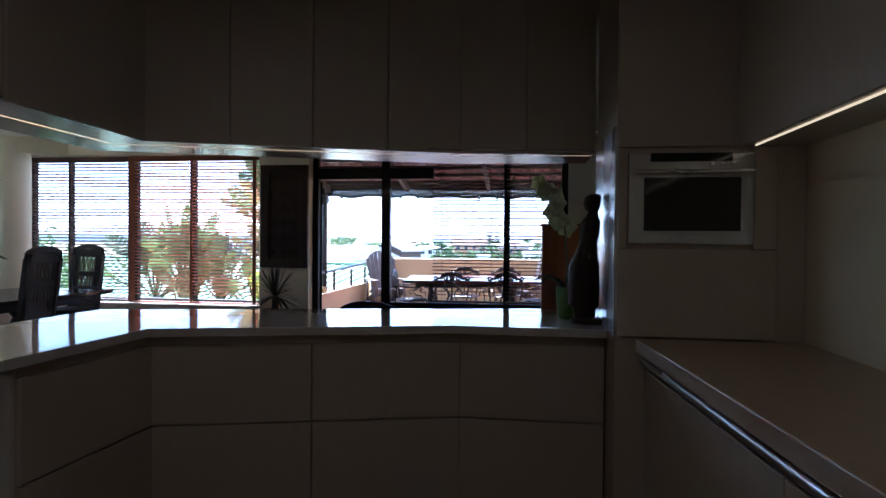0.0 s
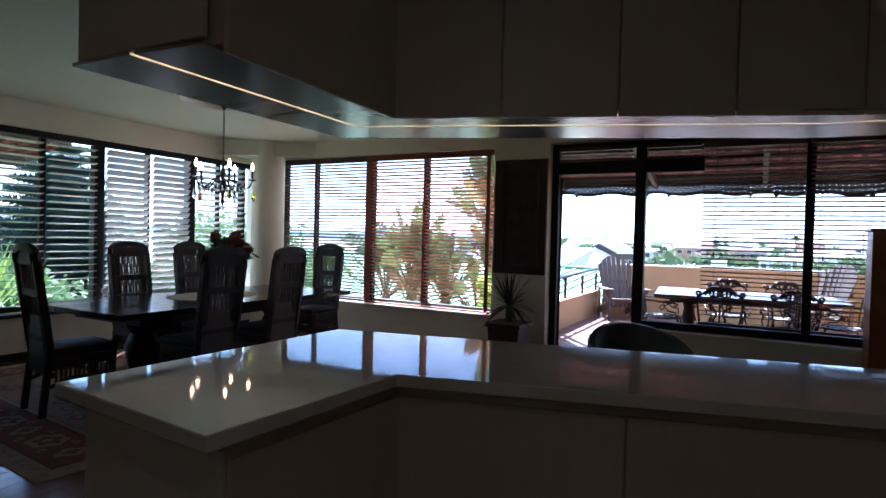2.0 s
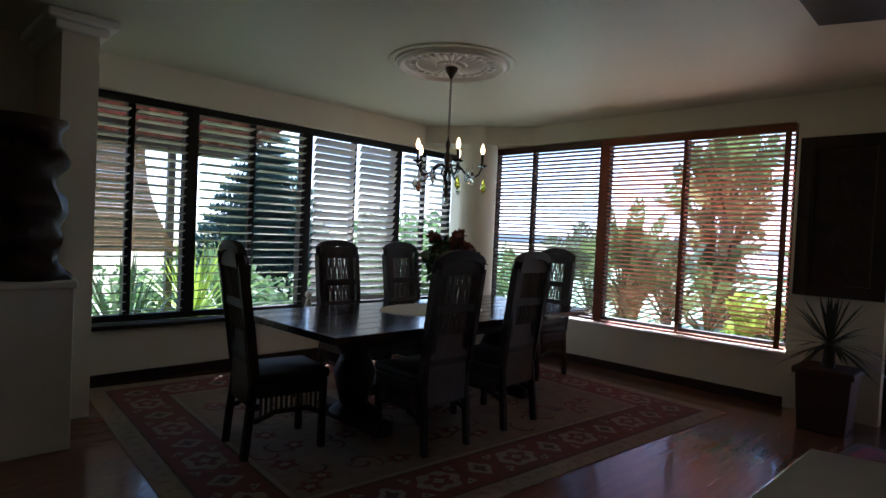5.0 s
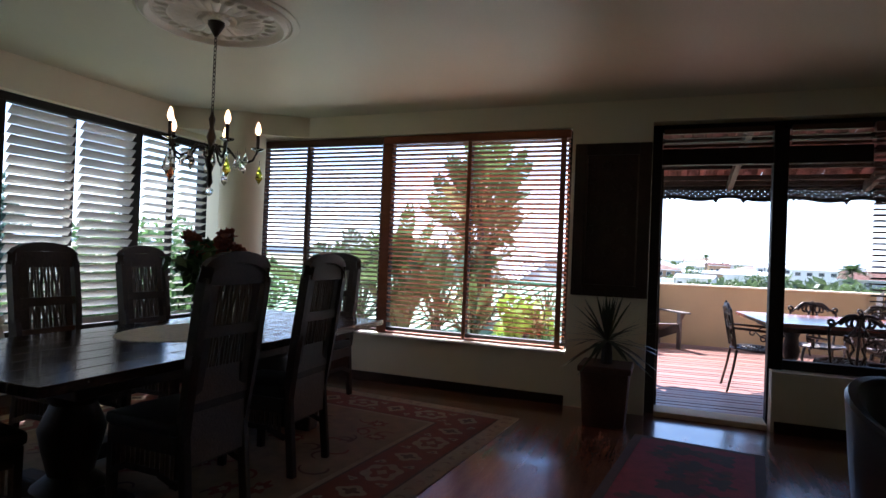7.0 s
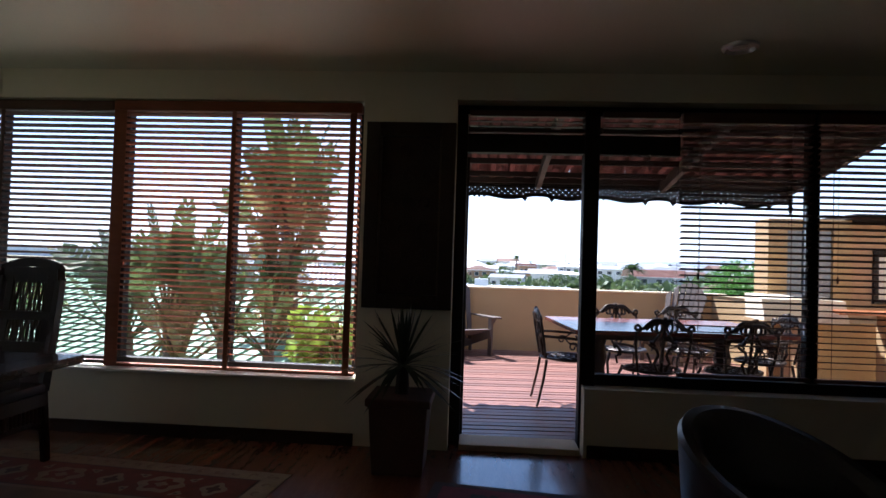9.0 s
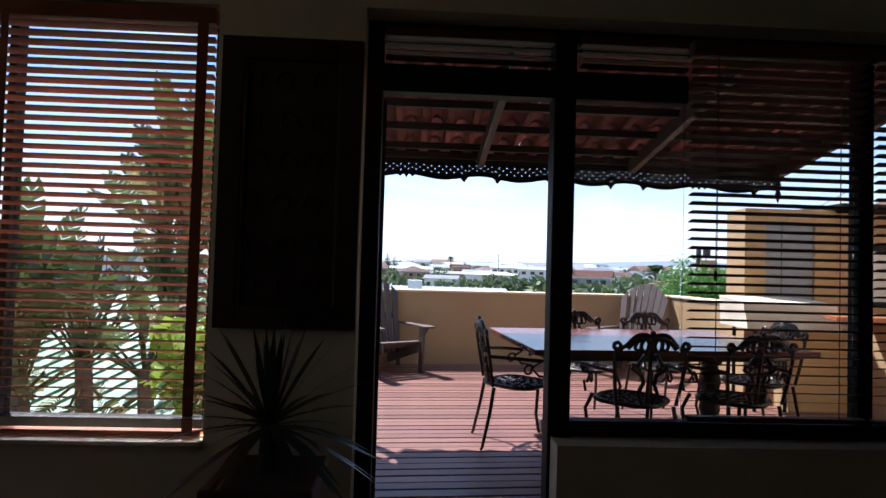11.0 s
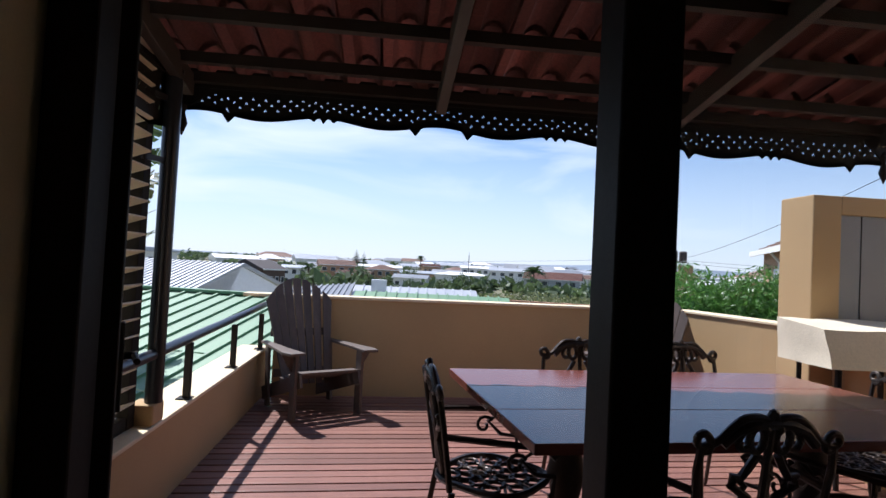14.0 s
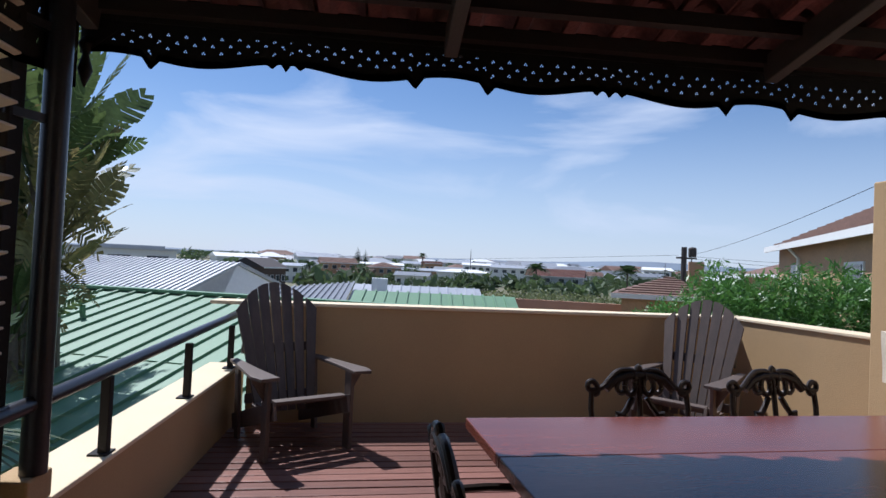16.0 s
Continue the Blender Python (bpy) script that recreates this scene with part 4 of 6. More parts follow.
# carved wall panel, yucca pot, tub chairs, cabinet
wp = thing("carved_panel", "dark carved timber panel in a wide moulded frame", "wall panel")
for nm, a in (("frame", (-3.345, -3.245, 7.150, 7.198, 1.0, 2.34)), ("frame", (-2.80, -2.70, 7.150, 7.198, 1.0, 2.34)), ("frame", (-3.245, -2.80, 7.150, 7.198, 2.24, 2.34)), ("frame", (-3.245, -2.80, 7.150, 7.198, 1.0, 1.10)), ("backing", (-3.245, -2.80, 7.182, 7.198, 1.10, 2.24))):
    part(nm, box(*a, bev=0.004), DWOOD, wp)
for a in ((-3.245, -3.232, 7.158, 7.19, 1.10, 2.24), (-2.813, -2.80, 7.158, 7.19, 1.10, 2.24)):
    part("inner_bead", box(*a, bev=0.004), RATTAN, wp)
rng = random.Random(4)
for r_ in range(6):
    for c_ in range(3):
        x, z, s = -3.19 + 0.14 * c_, 1.18 + 0.19 * r_, rng.choice((-1, 1))
        part("carving", tube([(x + s * (0.055 - 0.010 * q) * math.cos(q * 0.9), 7.178, z + (0.075 - 0.012 * q) * math.sin(q * 0.9)) for q in [j * 0.5 for j in range(12)]], 0.009, 6), DWOOD, wp, smooth=True)
pot = thing("potted_yucca", "spiky yucca in a square clay pot", "plant")
pb = prism([(-3.17, 6.63), (-2.80, 6.63), (-2.80, 7.0), (-3.17, 7.0)], 0.0, 0.43, bev=0.01)
for v in pb.verts:
    k = 0.86 + 0.14 * v.co.z / 0.43
    v.co.x, v.co.y = -2.985 + (v.co.x + 2.985) * k, 6.815 + (v.co.y - 6.815) * k
part("pot", pb, CLAY, pot)
part("rim", box(-3.19, -2.78, 6.61, 7.02, 0.43, 0.48, bev=0.01), CLAY, pot)
part("trunk", lathe([(0.05, 0.46), (0.035, 0.66)], 10, (-2.985, 6.815, 0)), RAFTER, pot)


def blades(name, c, n, length, width, seed, mat, parent=None, spread=1.0, lift=0.3, bend=0.25):
    """Sword-shaped leaves from one heart, each bent a little."""
    g = random.Random(seed)
    bm = bmesh.new()
    for k in range(n):
        a = k * 2.39996 + g.uniform(-0.2, 0.2)
        el = lift + (1.45 - lift) * g.random() ** 1.3 * spread
        L = length * g.uniform(0.75, 1.1)
        d = Vector((math.cos(a) * math.cos(el), math.sin(a) * math.cos(el), math.sin(el)))
        s = Vector((-math.sin(a), math.cos(a), 0))
        prev = None
        for i in range(5):
            u = i / 4
            p = Vector(c) + d * L * u + Vector((0, 0, -bend * L * u * u * math.cos(el)))
            w = width * (0.7 + 0.6 * u) * (1 - u ** 3) * 0.5 + 0.0008
            row = (bm.verts.new(p - s * w), bm.verts.new(p + s * w))
            if prev:
                bm.faces.new((prev[0], prev[1], row[1], row[0]))
            prev = row
    return part(name, bm, mat, parent, kind="stuff")


YUC = M("dark_yucca_leaf", (0.045, 0.06, 0.03), 0.45, var=0.35, fine=30)
blades("foliage", (-2.985, 6.815, 0.66), 70, 0.46, 0.028, 3, YUC, pot, lift=-0.35)
LEATHER = M("black_leather", (0.055, 0.055, 0.066), 0.42, var=0.2, scale=5, fine=150, bump=0.15)


def tub_chair():
    t = thing("tub_chair", "black leather tub armchair with rounded back", "armchair", "tub chairs by the bar")
    bm = bmesh.new()
    seg, rows = 26, []
    prof = [(0.33, 0.08), (0.36, 0.25), (0.375, 0.5), (0.40, 1.0), (0.385, 1.03), (0.345, 1.02), (0.31, 0.95), (0.29, 0.5), (0.285, 0.40)]
    for i in range(seg + 1):
        a = radians(-215 + 250 * i / seg)
        k = max(0.0, math.sin(math.pi * i / seg))
        top = 0.51 + 0.22 * k ** 1.3
        rows.append([bm.verts.new((r * math.cos(a), r * math.sin(a), h * (top if h > 0.3 else 0.73))) for r, h in prof])
    for a, b in zip(rows, rows[1:]):
        for j in range(len(prof)):
            bm.faces.new((a[j], b[j], b[(j + 1) % len(prof)], a[(j + 1) % len(prof)]))
    bm.faces.new(rows[0])
    bm.faces.new(list(reversed(rows[-1])))
    part("shell", bm, LEATHER, t, smooth=True)
    part("seat", lathe([(0.26, 0.20), (0.29, 0.26), (0.29, 0.40), (0.26, 0.44), (0.01, 0.45)], 26), LEATHER, t, smooth=True)
    for a in (45, 135, 225, 315):
        part("leg", lathe([(0.018, 0.0), (0.025, 0.09)], 10, (0.25 * math.cos(radians(a)), 0.25 * math.sin(radians(a)), 0)), DWOOD, t)
    return t


tc = tub_chair()
tc.matrix_basis = pose(-1.31, 5.32, 0, 0, 0, -148)
copy_thing(tc, pose(0.15, 5.05, 0, 0, 0, 60))
ORANGE = M("orange_brown_timber", (0.34, 0.115, 0.04), 0.35, var=0.25, scale=3, fine=30, stretch=(6, 6, 1), random_tint=0.12)
cab = thing("wooden_cabinet", "orange-brown cabinet with diagonal boarded front", "cabinet")
part("body", box(0.30, 1.25, 6.86, 7.17, 0.0, 1.55, bev=0.004), ORANGE, cab)
part("top", box(0.28, 1.27, 6.84, 7.178, 1.551, 1.58, bev=0.004), ORANGE, cab)
for k in range(13):
    bm = bmesh.new()
    x0 = 0.78 + 0.11 * (k - 8)
    pts_ = [(x0, 0.12), (x0 + 0.105, 0.12), (x0 + 0.105 + 1.3, 1.42), (x0 + 1.3, 1.42)]
    cl = []
    for i in range(4):
        (ax, az), (bx_, bz) = pts_[i], pts_[(i + 1) % 4]
        for q in range(20):
            xx, zz = ax + (bx_ - ax) * q / 20, az + (bz - az) * q / 20
            if 0.68 <= xx <= 1.2:
                cl.append((xx, zz))
    if len(cl) > 3:
        f = bm.faces.new([bm.verts.new((xx, 6.851, zz)) for xx, zz in cl])
        bmesh.ops.solidify(bm, geom=[f], thickness=-0.008)
        part("board", bm, ORANGE, cab)
rack = thing("wine_rack", "small dark wine rack with thin steel rods", "rack")
part("back", box(0.98, 1.45, 5.95, 5.97, 0.0, 1.05), DWOOD, rack)
part("side", box(0.96, 0.979, 5.70, 5.97, 0.0, 1.05), DWOOD, rack)
for k in range(8):
    part("rod", tube([(0.97, 5.72 + 0.02 * (k % 2), 0.3 + 0.09 * k), (1.45, 5.72 + 0.02 * (k % 2), 0.3 + 0.09 * k)], 0.004, 6), ALU, rack)


# ---- terrace ----
SL = 4.2                                   # the far parapet and deck boards run a few degrees off the house wall
# one solid slab; the shade between the boards is put into its black colour
struct("terrace_slab", box(-3.27, 3.2, 7.47, 12.45, -0.30, -0.06), DARK, "near-black slab that darkens the deck gaps", "deck frame")
struct("terrace_wall_west", box(-3.50, -3.27, 7.47, 12.42, -3.6, 0.44), STUCCO, "low ochre stucco terrace wall", "wall")
struct("coping", box(-3.52, -3.25, 7.47, 12.30, 0.441, 0.465, bev=0.006), COPING, "pale smooth coping on the low wall", "coping")
struct("terrace_wall_south", prism([(-3.20, 12.22), (1.18, 12.54), (1.36, 12.74), (-3.20, 12.42)], -3.6, 0.955), STUCCO, "ochre stucco terrace parapet", "wall")
struct("coping", prism([(-3.51, 12.18), (1.17, 12.52), (1.38, 12.76), (-3.51, 12.42)], 0.956, 0.985, bev=0.006), COPING, "pale coping on the parapet", "coping")
struct("terrace_wall_east", prism([(1.18, 12.53), (1.40, 10.85), (1.62, 10.85), (1.36, 12.73)], -0.3, 0.955), STUCCO, "ochre stucco terrace side wall", "wall")
struct("coping", prism([(1.165, 12.51), (1.385, 10.85), (1.635, 10.85), (1.385, 12.75)], 0.957, 0.984, bev=0.006), COPING, "pale coping on the side wall", "coping")
struct("house_wall_outside", box(3.2, 3.4, 7.47, 10.6, -0.3, 2.9), STUCCO, "ochre stucco house wall beside the terrace", "wall")
deck = tagged(new("deck"), "reddish oiled hardwood terrace deck", "deck", kind="structure")
bw, gap = 0.095, 0.018
nb = int((12.5 - 7.30) / (bw + gap))
bme = mesh_of("deck_board", box(-3.40, 3.35, -bw / 2, bw / 2, -0.026, 0.0, bev=0.003), DECKM)
for k in range(nb):
    y = 7.30 + (k + 0.5) * (bw + gap)
    o = new("deck_board", bme)
    o.parent = deck
    o.matrix_basis = pose(0.0, y + 0.12, -0.004 - 0.0015 * (k * 5 % 3), 0, 0, SL)
struct("deck_edge", box(-3.26, 3.2, 7.472, 7.60, -0.058, -0.034), DECKM, "deck edge board along the house", "deck")

# handrail on the low wall
hr = thing("handrail", "dark steel handrail on the low terrace wall", "railing")
part("top_rail", tube([(-3.29, 7.50, 0.79), (-3.29, 9.5, 0.815), (-3.30, 12.25, 0.875)], 0.028, 14), POSTM, hr, smooth=True)
for y in (7.9, 8.92, 10.01, 11.06, 12.05):
    ps = part("post", box(-3.312, -3.272, y - 0.02, y + 0.02, 0.47, 0.80, bev=0.003), DARK, hr)
    part("foot_plate", box(-3.342, -3.262, y - 0.045, y + 0.045, 0.4655, 0.473), DARK, ps)

# veranda roof: post, rafters, corrugated sheets, lace valance
vr = thing("veranda_roof", "terracotta barrel-tiled veranda roof on dark timber", "roof")
def rz(y):
    return 2.27 + 0.18 * (9.68 - y)


def roof_tile(width, length, fall):
    """One barrel tile with a flat pan beside it, falling along +y."""
    bm = bmesh.new()
    rows = []
    for y, up in ((0.0, 0.0), (length, 0.001)):
        row = [(width * u, y, -fall * y + up + h) for u, h in ((0.0, 0.0), (0.16, -0.004), (0.32, 0.0), (0.40, 0.030), (0.50, 0.052), (0.64, 0.064), (0.78, 0.056), (0.90, 0.034), (1.0, 0.002), (1.06, -0.002))]
        rows.append([bm.verts.new(p) for p in row])
    for i in range(len(rows[0]) - 1):
        bm.faces.new((rows[0][i], rows[0][i + 1], rows[1][i + 1], rows[1][i]))
    bmesh.ops.solidify(bm, geom=bm.faces[:], thickness=0.012)
    return bm


TILE, COURSE = 0.20, 0.395
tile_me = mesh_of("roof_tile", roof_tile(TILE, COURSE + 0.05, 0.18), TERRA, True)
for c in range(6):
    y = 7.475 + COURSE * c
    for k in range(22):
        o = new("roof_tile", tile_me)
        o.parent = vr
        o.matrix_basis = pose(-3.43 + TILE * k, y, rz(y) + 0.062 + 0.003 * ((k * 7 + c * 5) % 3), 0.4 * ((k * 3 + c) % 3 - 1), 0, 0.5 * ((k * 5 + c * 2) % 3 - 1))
for x in (-3.27, -1.88, -0.50, 0.87):
    part("rafter", beam((x, 7.47, rz(7.47) - 0.02), (x, 9.66, rz(9.66) - 0.02), 0.055, 0.115, bev=0.005), RAFTER, vr)
for y in (7.87, 8.265, 8.66, 9.055, 9.45, 9.66):
    part("batten", beam((-3.40, y, rz(y) + 0.030), (0.96, y, rz(y) + 0.030), 0.05, 0.055), BATTEN, vr)
pst = part("post", tube([(-3.285, 9.48, 0.57), (-3.285, 9.48, 2.26)], 0.043, 20), POSTM, vr, "round dark steel post", smooth=True)
part("cap", lathe([(0.047, 0.0), (0.047, 0.02), (0.036, 0.03), (0.002, 0.034)], 20, (-3.285, 9.48, 2.26)), POSTM, pst, smooth=True)
part("post_base", box(-3.385, -3.255, 9.40, 9.55, 0.466, 0.57, bev=0.01), STUCCO, pst)
for z in (2.12, 1.80):
    part("bracket", beam((-3.30, 9.45, z), (-3.36, 9.32, z), 0.02, 0.03), POSTM, pst)
vl = thing("lace_valance", "dark pierced metal lace valance along the roof edge", "valance")
def vbot(x):
    u = (x + 1.866 + 0.675) % 1.35 - 0.675
    z = 2.126 + 0.020 * math.cos(abs(u) * 2 * math.pi / 0.675)
    for c, dep, w in ((-0.15, 0.045, 0.035), (0.15, 0.045, 0.035), (0.62, 0.02, 0.02), (-0.62, 0.02, 0.02), (0.675, 0.03, 0.02), (-0.675, 0.03, 0.02)):
        z -= dep * max(0.0, 1 - abs(u - c) / w)
    return z - 0.014 - 0.012 * max(0.0, x + 2.0)
def valance_run(p0, p1, n):
    p0, p1 = Vector(p0), Vector(p1)
    bm = bmesh.new()
    prev = None
    for i in range(n + 1):
        p = p0.lerp(p1, i / n)
        zb = vbot(p.x if abs(p1.x - p0.x) > 0.5 else p.y * 1.0)
        row = (bm.verts.new((p.x, p.y, zb)), bm.verts.new((p.x, p.y, zb + 0.03)))
        if prev:
            bm.faces.new((prev[0], row[0], row[1], prev[1]))
        prev = row
    bmesh.ops.solidify(bm, geom=bm.faces[:], thickness=0.004)
    part("scalloped_edge", bm, DARK, vl)
    # pierced sheet: groups of four small holes in staggered rows
    cell = 0.0043
    m = int((p1 - p0).length / cell)
    rows_ = 25
    cols = []
    for i in range(m + 1):
        p = p0.lerp(p1, i / m)
        zb = vbot(p.x if abs(p1.x - p0.x) > 0.5 else p.y) + 0.027
        cols.append([(p.x, p.y, zb + (2.268 - zb) * k / rows_) for k in range(rows_ + 1)])
    verts = [v for c in cols for v in c]
    faces = []
    for i in range(m):
        for k in range(rows_):
            pierced = False
            for r0, o in ((5, 0), (10, 8), (15, 0)):
                q = (i + o) % 16
                if (k == r0 and q in (1, 3)) or (k == r0 + 1 and q == 2):
                    pierced = True
            if not pierced:
                a = i * (rows_ + 1) + k
                faces.append((a, a + rows_ + 1, a + rows_ + 2, a + 1))
    me = bpy.data.meshes.new("pierced_sheet")
    me.from_pydata(verts, [], faces)
    bm = bmesh.new()
    bm.from_mesh(me)
    bpy.data.meshes.remove(me)
    bmesh.ops.solidify(bm, geom=bm.faces[:], thickness=0.002)
    part("pierced_sheet", bm, DARK, vl)
    part("fascia", beam((*p0.xy, 2.272), (*p1.xy, 2.272), 0.022, 0.03, bev=0.003), DARK, vl)
part("fascia_board", box(-3.40, 0.96, 9.712, 9.732, 2.235, 2.37, bev=0.003), DARK, vl)
valance_run((-3.29, 9.70, 0), (0.90, 9.70, 0), 420)
valance_run((-3.33, 7.9, 0), (-3.33, 9.68, 0), 160)
for x in (-3.31, 0.91):
    part("drop_finial", lathe([(0.012, 0.20), (0.03, 0.17), (0.012, 0.13), (0.02, 0.10), (0.028, 0.07), (0.018, 0.04), (0.002, 0.0)], 10, (x, 9.70, 1.985)), DARK, vl, smooth=True)
    cbk = part("corner_bracket", prism([(0, 0), (0.14, 0.12), (0.14, 0.15), (-0.02, 0.15), (-0.02, 0.0)], 0, 0.012), DARK, vl)
    cbk.matrix_basis = Matrix.Translation((x, 9.706, 2.12)) @ pose(0, 0, 0, 90, 0, 0) @ Matrix.Diagonal((1 if x < 0 else -1, 1, 1, 1))
# louvre screen between the house and the roof post
ls = thing("louvre_screen", "cream louvre screen panel in a dark frame", "screen")
CREAML = M("cream_louvre_paint", (0.66, 0.58, 0.42), 0.45, var=0.08, fine=60, random_tint=0.05)
for y0, y1 in ((8.02, 8.10), (9.32, 9.40)):
    part("stile", box(-3.40, -3.34, y0, y1, 0.466, 2.42, bev=0.004), DARK, ls)
part("rail", box(-3.395, -3.345, 8.10, 9.32, 0.466, 0.53, bev=0.004), DARK, ls)
part("rail", box(-3.395, -3.345, 8.10, 9.32, 2.36, 2.42, bev=0.004), DARK, ls)
me = mesh_of("blade", box(-0.064, 0.064, 0, 1.21, -0.005, 0.005, bev=0.004), CREAML)
for k in range(22):
    o = new("blade", me)
    o.parent = ls
    o.matrix_basis = pose(-3.37, 8.105, 0.585 + 0.081 * k, 0, -19, 0)

# outdoor table and cast chairs
ot = thing("patio_table", "long polished red timber patio table", "table")
TC = pose(-0.70, 8.93, 0.0, 0, 0, 5.5)
ot.matrix_basis = TC
for k in range(3):
    y0 = -0.66 + 0.44 * k
    part("top_board", box(-1.02, 1.02, y0, y0 + 0.438, 0.752, 0.79, bev=0.004), TABLEM, ot)
part("apron", box(-0.85, 0.85, -0.42, 0.42, 0.68, 0.751, bev=0.005), DWOOD, ot)
for x in (-0.62, 0.62):
    leg = part("pedestal", lathe([(0.07, 0.10), (0.055, 0.14), (0.08, 0.25), (0.06, 0.36), (0.085, 0.46), (0.06, 0.58), (0.09, 0.66), (0.09, 0.68)], 16, (x, 0, 0)), DWOOD, ot, smooth=True)
    part("foot", beam((x, -0.42, 0.05), (x, 0.42, 0.05), 0.10, 0.10, bev=0.02), CLAY, leg, "worn orange timber foot")


def spiral(c, r0, r1, a0, a1, n=12, y=0.0):
    return [Vector((c[0] + (r0 + (r1 - r0) * i / n) * math.cos(a0 + (a1 - a0) * i / n), y, c[1] + (r0 + (r1 - r0) * i / n) * math.sin(a0 + (a1 - a0) * i / n))) for i in range(n + 1)]


def eased(pts, n=4):
    """A smooth curve through the points."""
    pts = [Vector(p) for p in pts]
    out = []
    for a, b, c, d in zip([pts[0]] + pts[:-2], pts[:-1], pts[1:], pts[2:] + [pts[-1]]):
        for k in range(n):
            u = k / n
            out.append(0.5 * (2 * b + (c - a) * u + (2 * a - 5 * b + 4 * c - d) * u * u + (3 * b - a - 3 * c + d) * u ** 3))
    return out + [pts[-1]]


def cast_chair():
    """Cast metal garden armchair, seat centre at the origin, facing +y."""
    t = thing("cast_garden_chair", "ornate dark cast metal garden armchair with pierced seat", "chair", "chairs round the patio table")
    lean = 0.16
    def b(p):
        return Vector((p[0], -0.22 - lean * (p[2] - 0.44), p[2]))
    crest = [(-0.232, 0, 0.823), (-0.222, 0, 0.804), (-0.204, 0, 0.810), (-0.205, 0, 0.838), (-0.225, 0, 0.860), (-0.248, 0, 0.851), (-0.246, 0, 0.825), (-0.215, 0, 0.821), (-0.175, 0, 0.838), (-0.14, 0, 0.874), (-0.10, 0, 0.906), (-0.05, 0, 0.912), (-0.015, 0, 0.905), (0, 0, 0.928)]
    crest = crest + [(-x, y, z) for x, y, z in crest[-2::-1]]
    part("crest_rail", tube([b(p) for p in eased(crest)], 0.0130, 8), IRON, t, smooth=True)
    part("crest_band", tube([b(p) for p in ((-0.165, 0, 0.824), (-0.12, 0, 0.868), (-0.06, 0, 0.888), (0, 0, 0.89), (0.06, 0, 0.888), (0.12, 0, 0.868), (0.165, 0, 0.824))], 0.019, 8), IRON, t, smooth=True)
    part("splat_stem", tube([b(p) for p in ((0, 0, 0.90), (0, 0, 0.80), (0, 0, 0.72), (0, 0, 0.60), (0, 0, 0.45))], 0.013, 7), IRON, t, smooth=True)
    for s in (-1, 1):
        part("back_post", tube([b((s * 0.232, 0, 0.822)), b((s * 0.238, 0, 0.74)), b((s * 0.225, 0, 0.60)), b((s * 0.20, 0, 0.45))], 0.013, 7), IRON, t, smooth=True)
        part("splat_scroll", tube([b((s * 0.045 + 0.026 * math.cos(q), 0, 0.842 + 0.040 * math.sin(q))) for q in [k * math.pi / 8 for k in range(17)]], 0.0135, 7), IRON, t, smooth=True)
        part("splat_scroll", tube([b(p) for p in eased(((s * 0.095, 0, 0.868), (s * 0.110, 0, 0.835), (s * 0.095, 0, 0.810), (s * 0.070, 0, 0.815)))], 0.012, 6), IRON, t, smooth=True)
        part("splat_scroll", tube([b(p) for p in ((s * 0.035, 0, 0.79), (s * 0.062, 0, 0.745), (s * 0.085, 0, 0.715), (s * 0.112, 0, 0.72), (s * 0.115, 0, 0.690), (s * 0.085, 0, 0.672), (s * 0.05, 0, 0.65), (s * 0.035, 0, 0.60), (s * 0.065, 0, 0.53), (s * 0.03, 0, 0.46))], 0.014, 7), IRON, t, smooth=True)
        part("splat_scroll", tube([b(p) for p in spiral((s * 0.09, 0.695), 0.026, 0.010, 0, s * 6.5, 12)], 0.010, 6), IRON, t, smooth=True)
        part("leaf_boss", lathe([(0.002, -0.03), (0.022, -0.005), (0.016, 0.02), (0.002, 0.035)], 8, b((s * 0.025, 0, 0.88))), IRON, t, smooth=True)
        part("arm", tube([b((s * 0.232, 0, 0.67)), (s * 0.27, -0.10, 0.665), (s * 0.29, 0.05, 0.655), (s * 0.285, 0.17, 0.65), (s * 0.28, 0.20, 0.625), (s * 0.28, 0.175, 0.605), (s * 0.28, 0.16, 0.625)], 0.013, 7), IRON, t, smooth=True)
        part("arm_scroll", tube([(s * 0.285, 0.12, 0.65), (s * 0.28, 0.04, 0.60), (s * 0.275, 0.10, 0.54), (s * 0.27, 0.18, 0.53), (s * 0.255, 0.18, 0.46)], 0.010, 6), IRON, t, smooth=True)
        part("arm_scroll", tube([Vector((s * 0.282, 0.02 + q.x, q.z)) for q in spiral((0, 0.58), 0.045, 0.012, 0.5, 6.8, 12)], 0.008, 6), IRON, t, smooth=True)
        part("front_leg", tube([(s * 0.20, 0.19, 0.44), (s * 0.235, 0.23, 0.33), (s * 0.215, 0.215, 0.15), (s * 0.235, 0.24, 0.02), (s * 0.235, 0.25, 0.0)], 0.015, 7, taper=0.75), IRON, t, smooth=True)
        part("back_leg", tube([(s * 0.19, -0.21, 0.44), (s * 0.205, -0.24, 0.25), (s * 0.215, -0.29, 0.02), (s * 0.215, -0.30, 0.0)], 0.014, 7, taper=0.75), IRON, t, smooth=True)
    ring = [Vector((0.235 * math.cos(q) * (1 + 0.06 * math.cos(4 * q)), 0.225 * math.sin(q) * (1 + 0.06 * math.cos(4 * q)), 0.445)) for q in [j * math.pi / 14 for j in range(29)]]
    part("seat_rim", tube(ring, 0.015, 7), IRON, t, smooth=True)
    bm = bmesh.new()
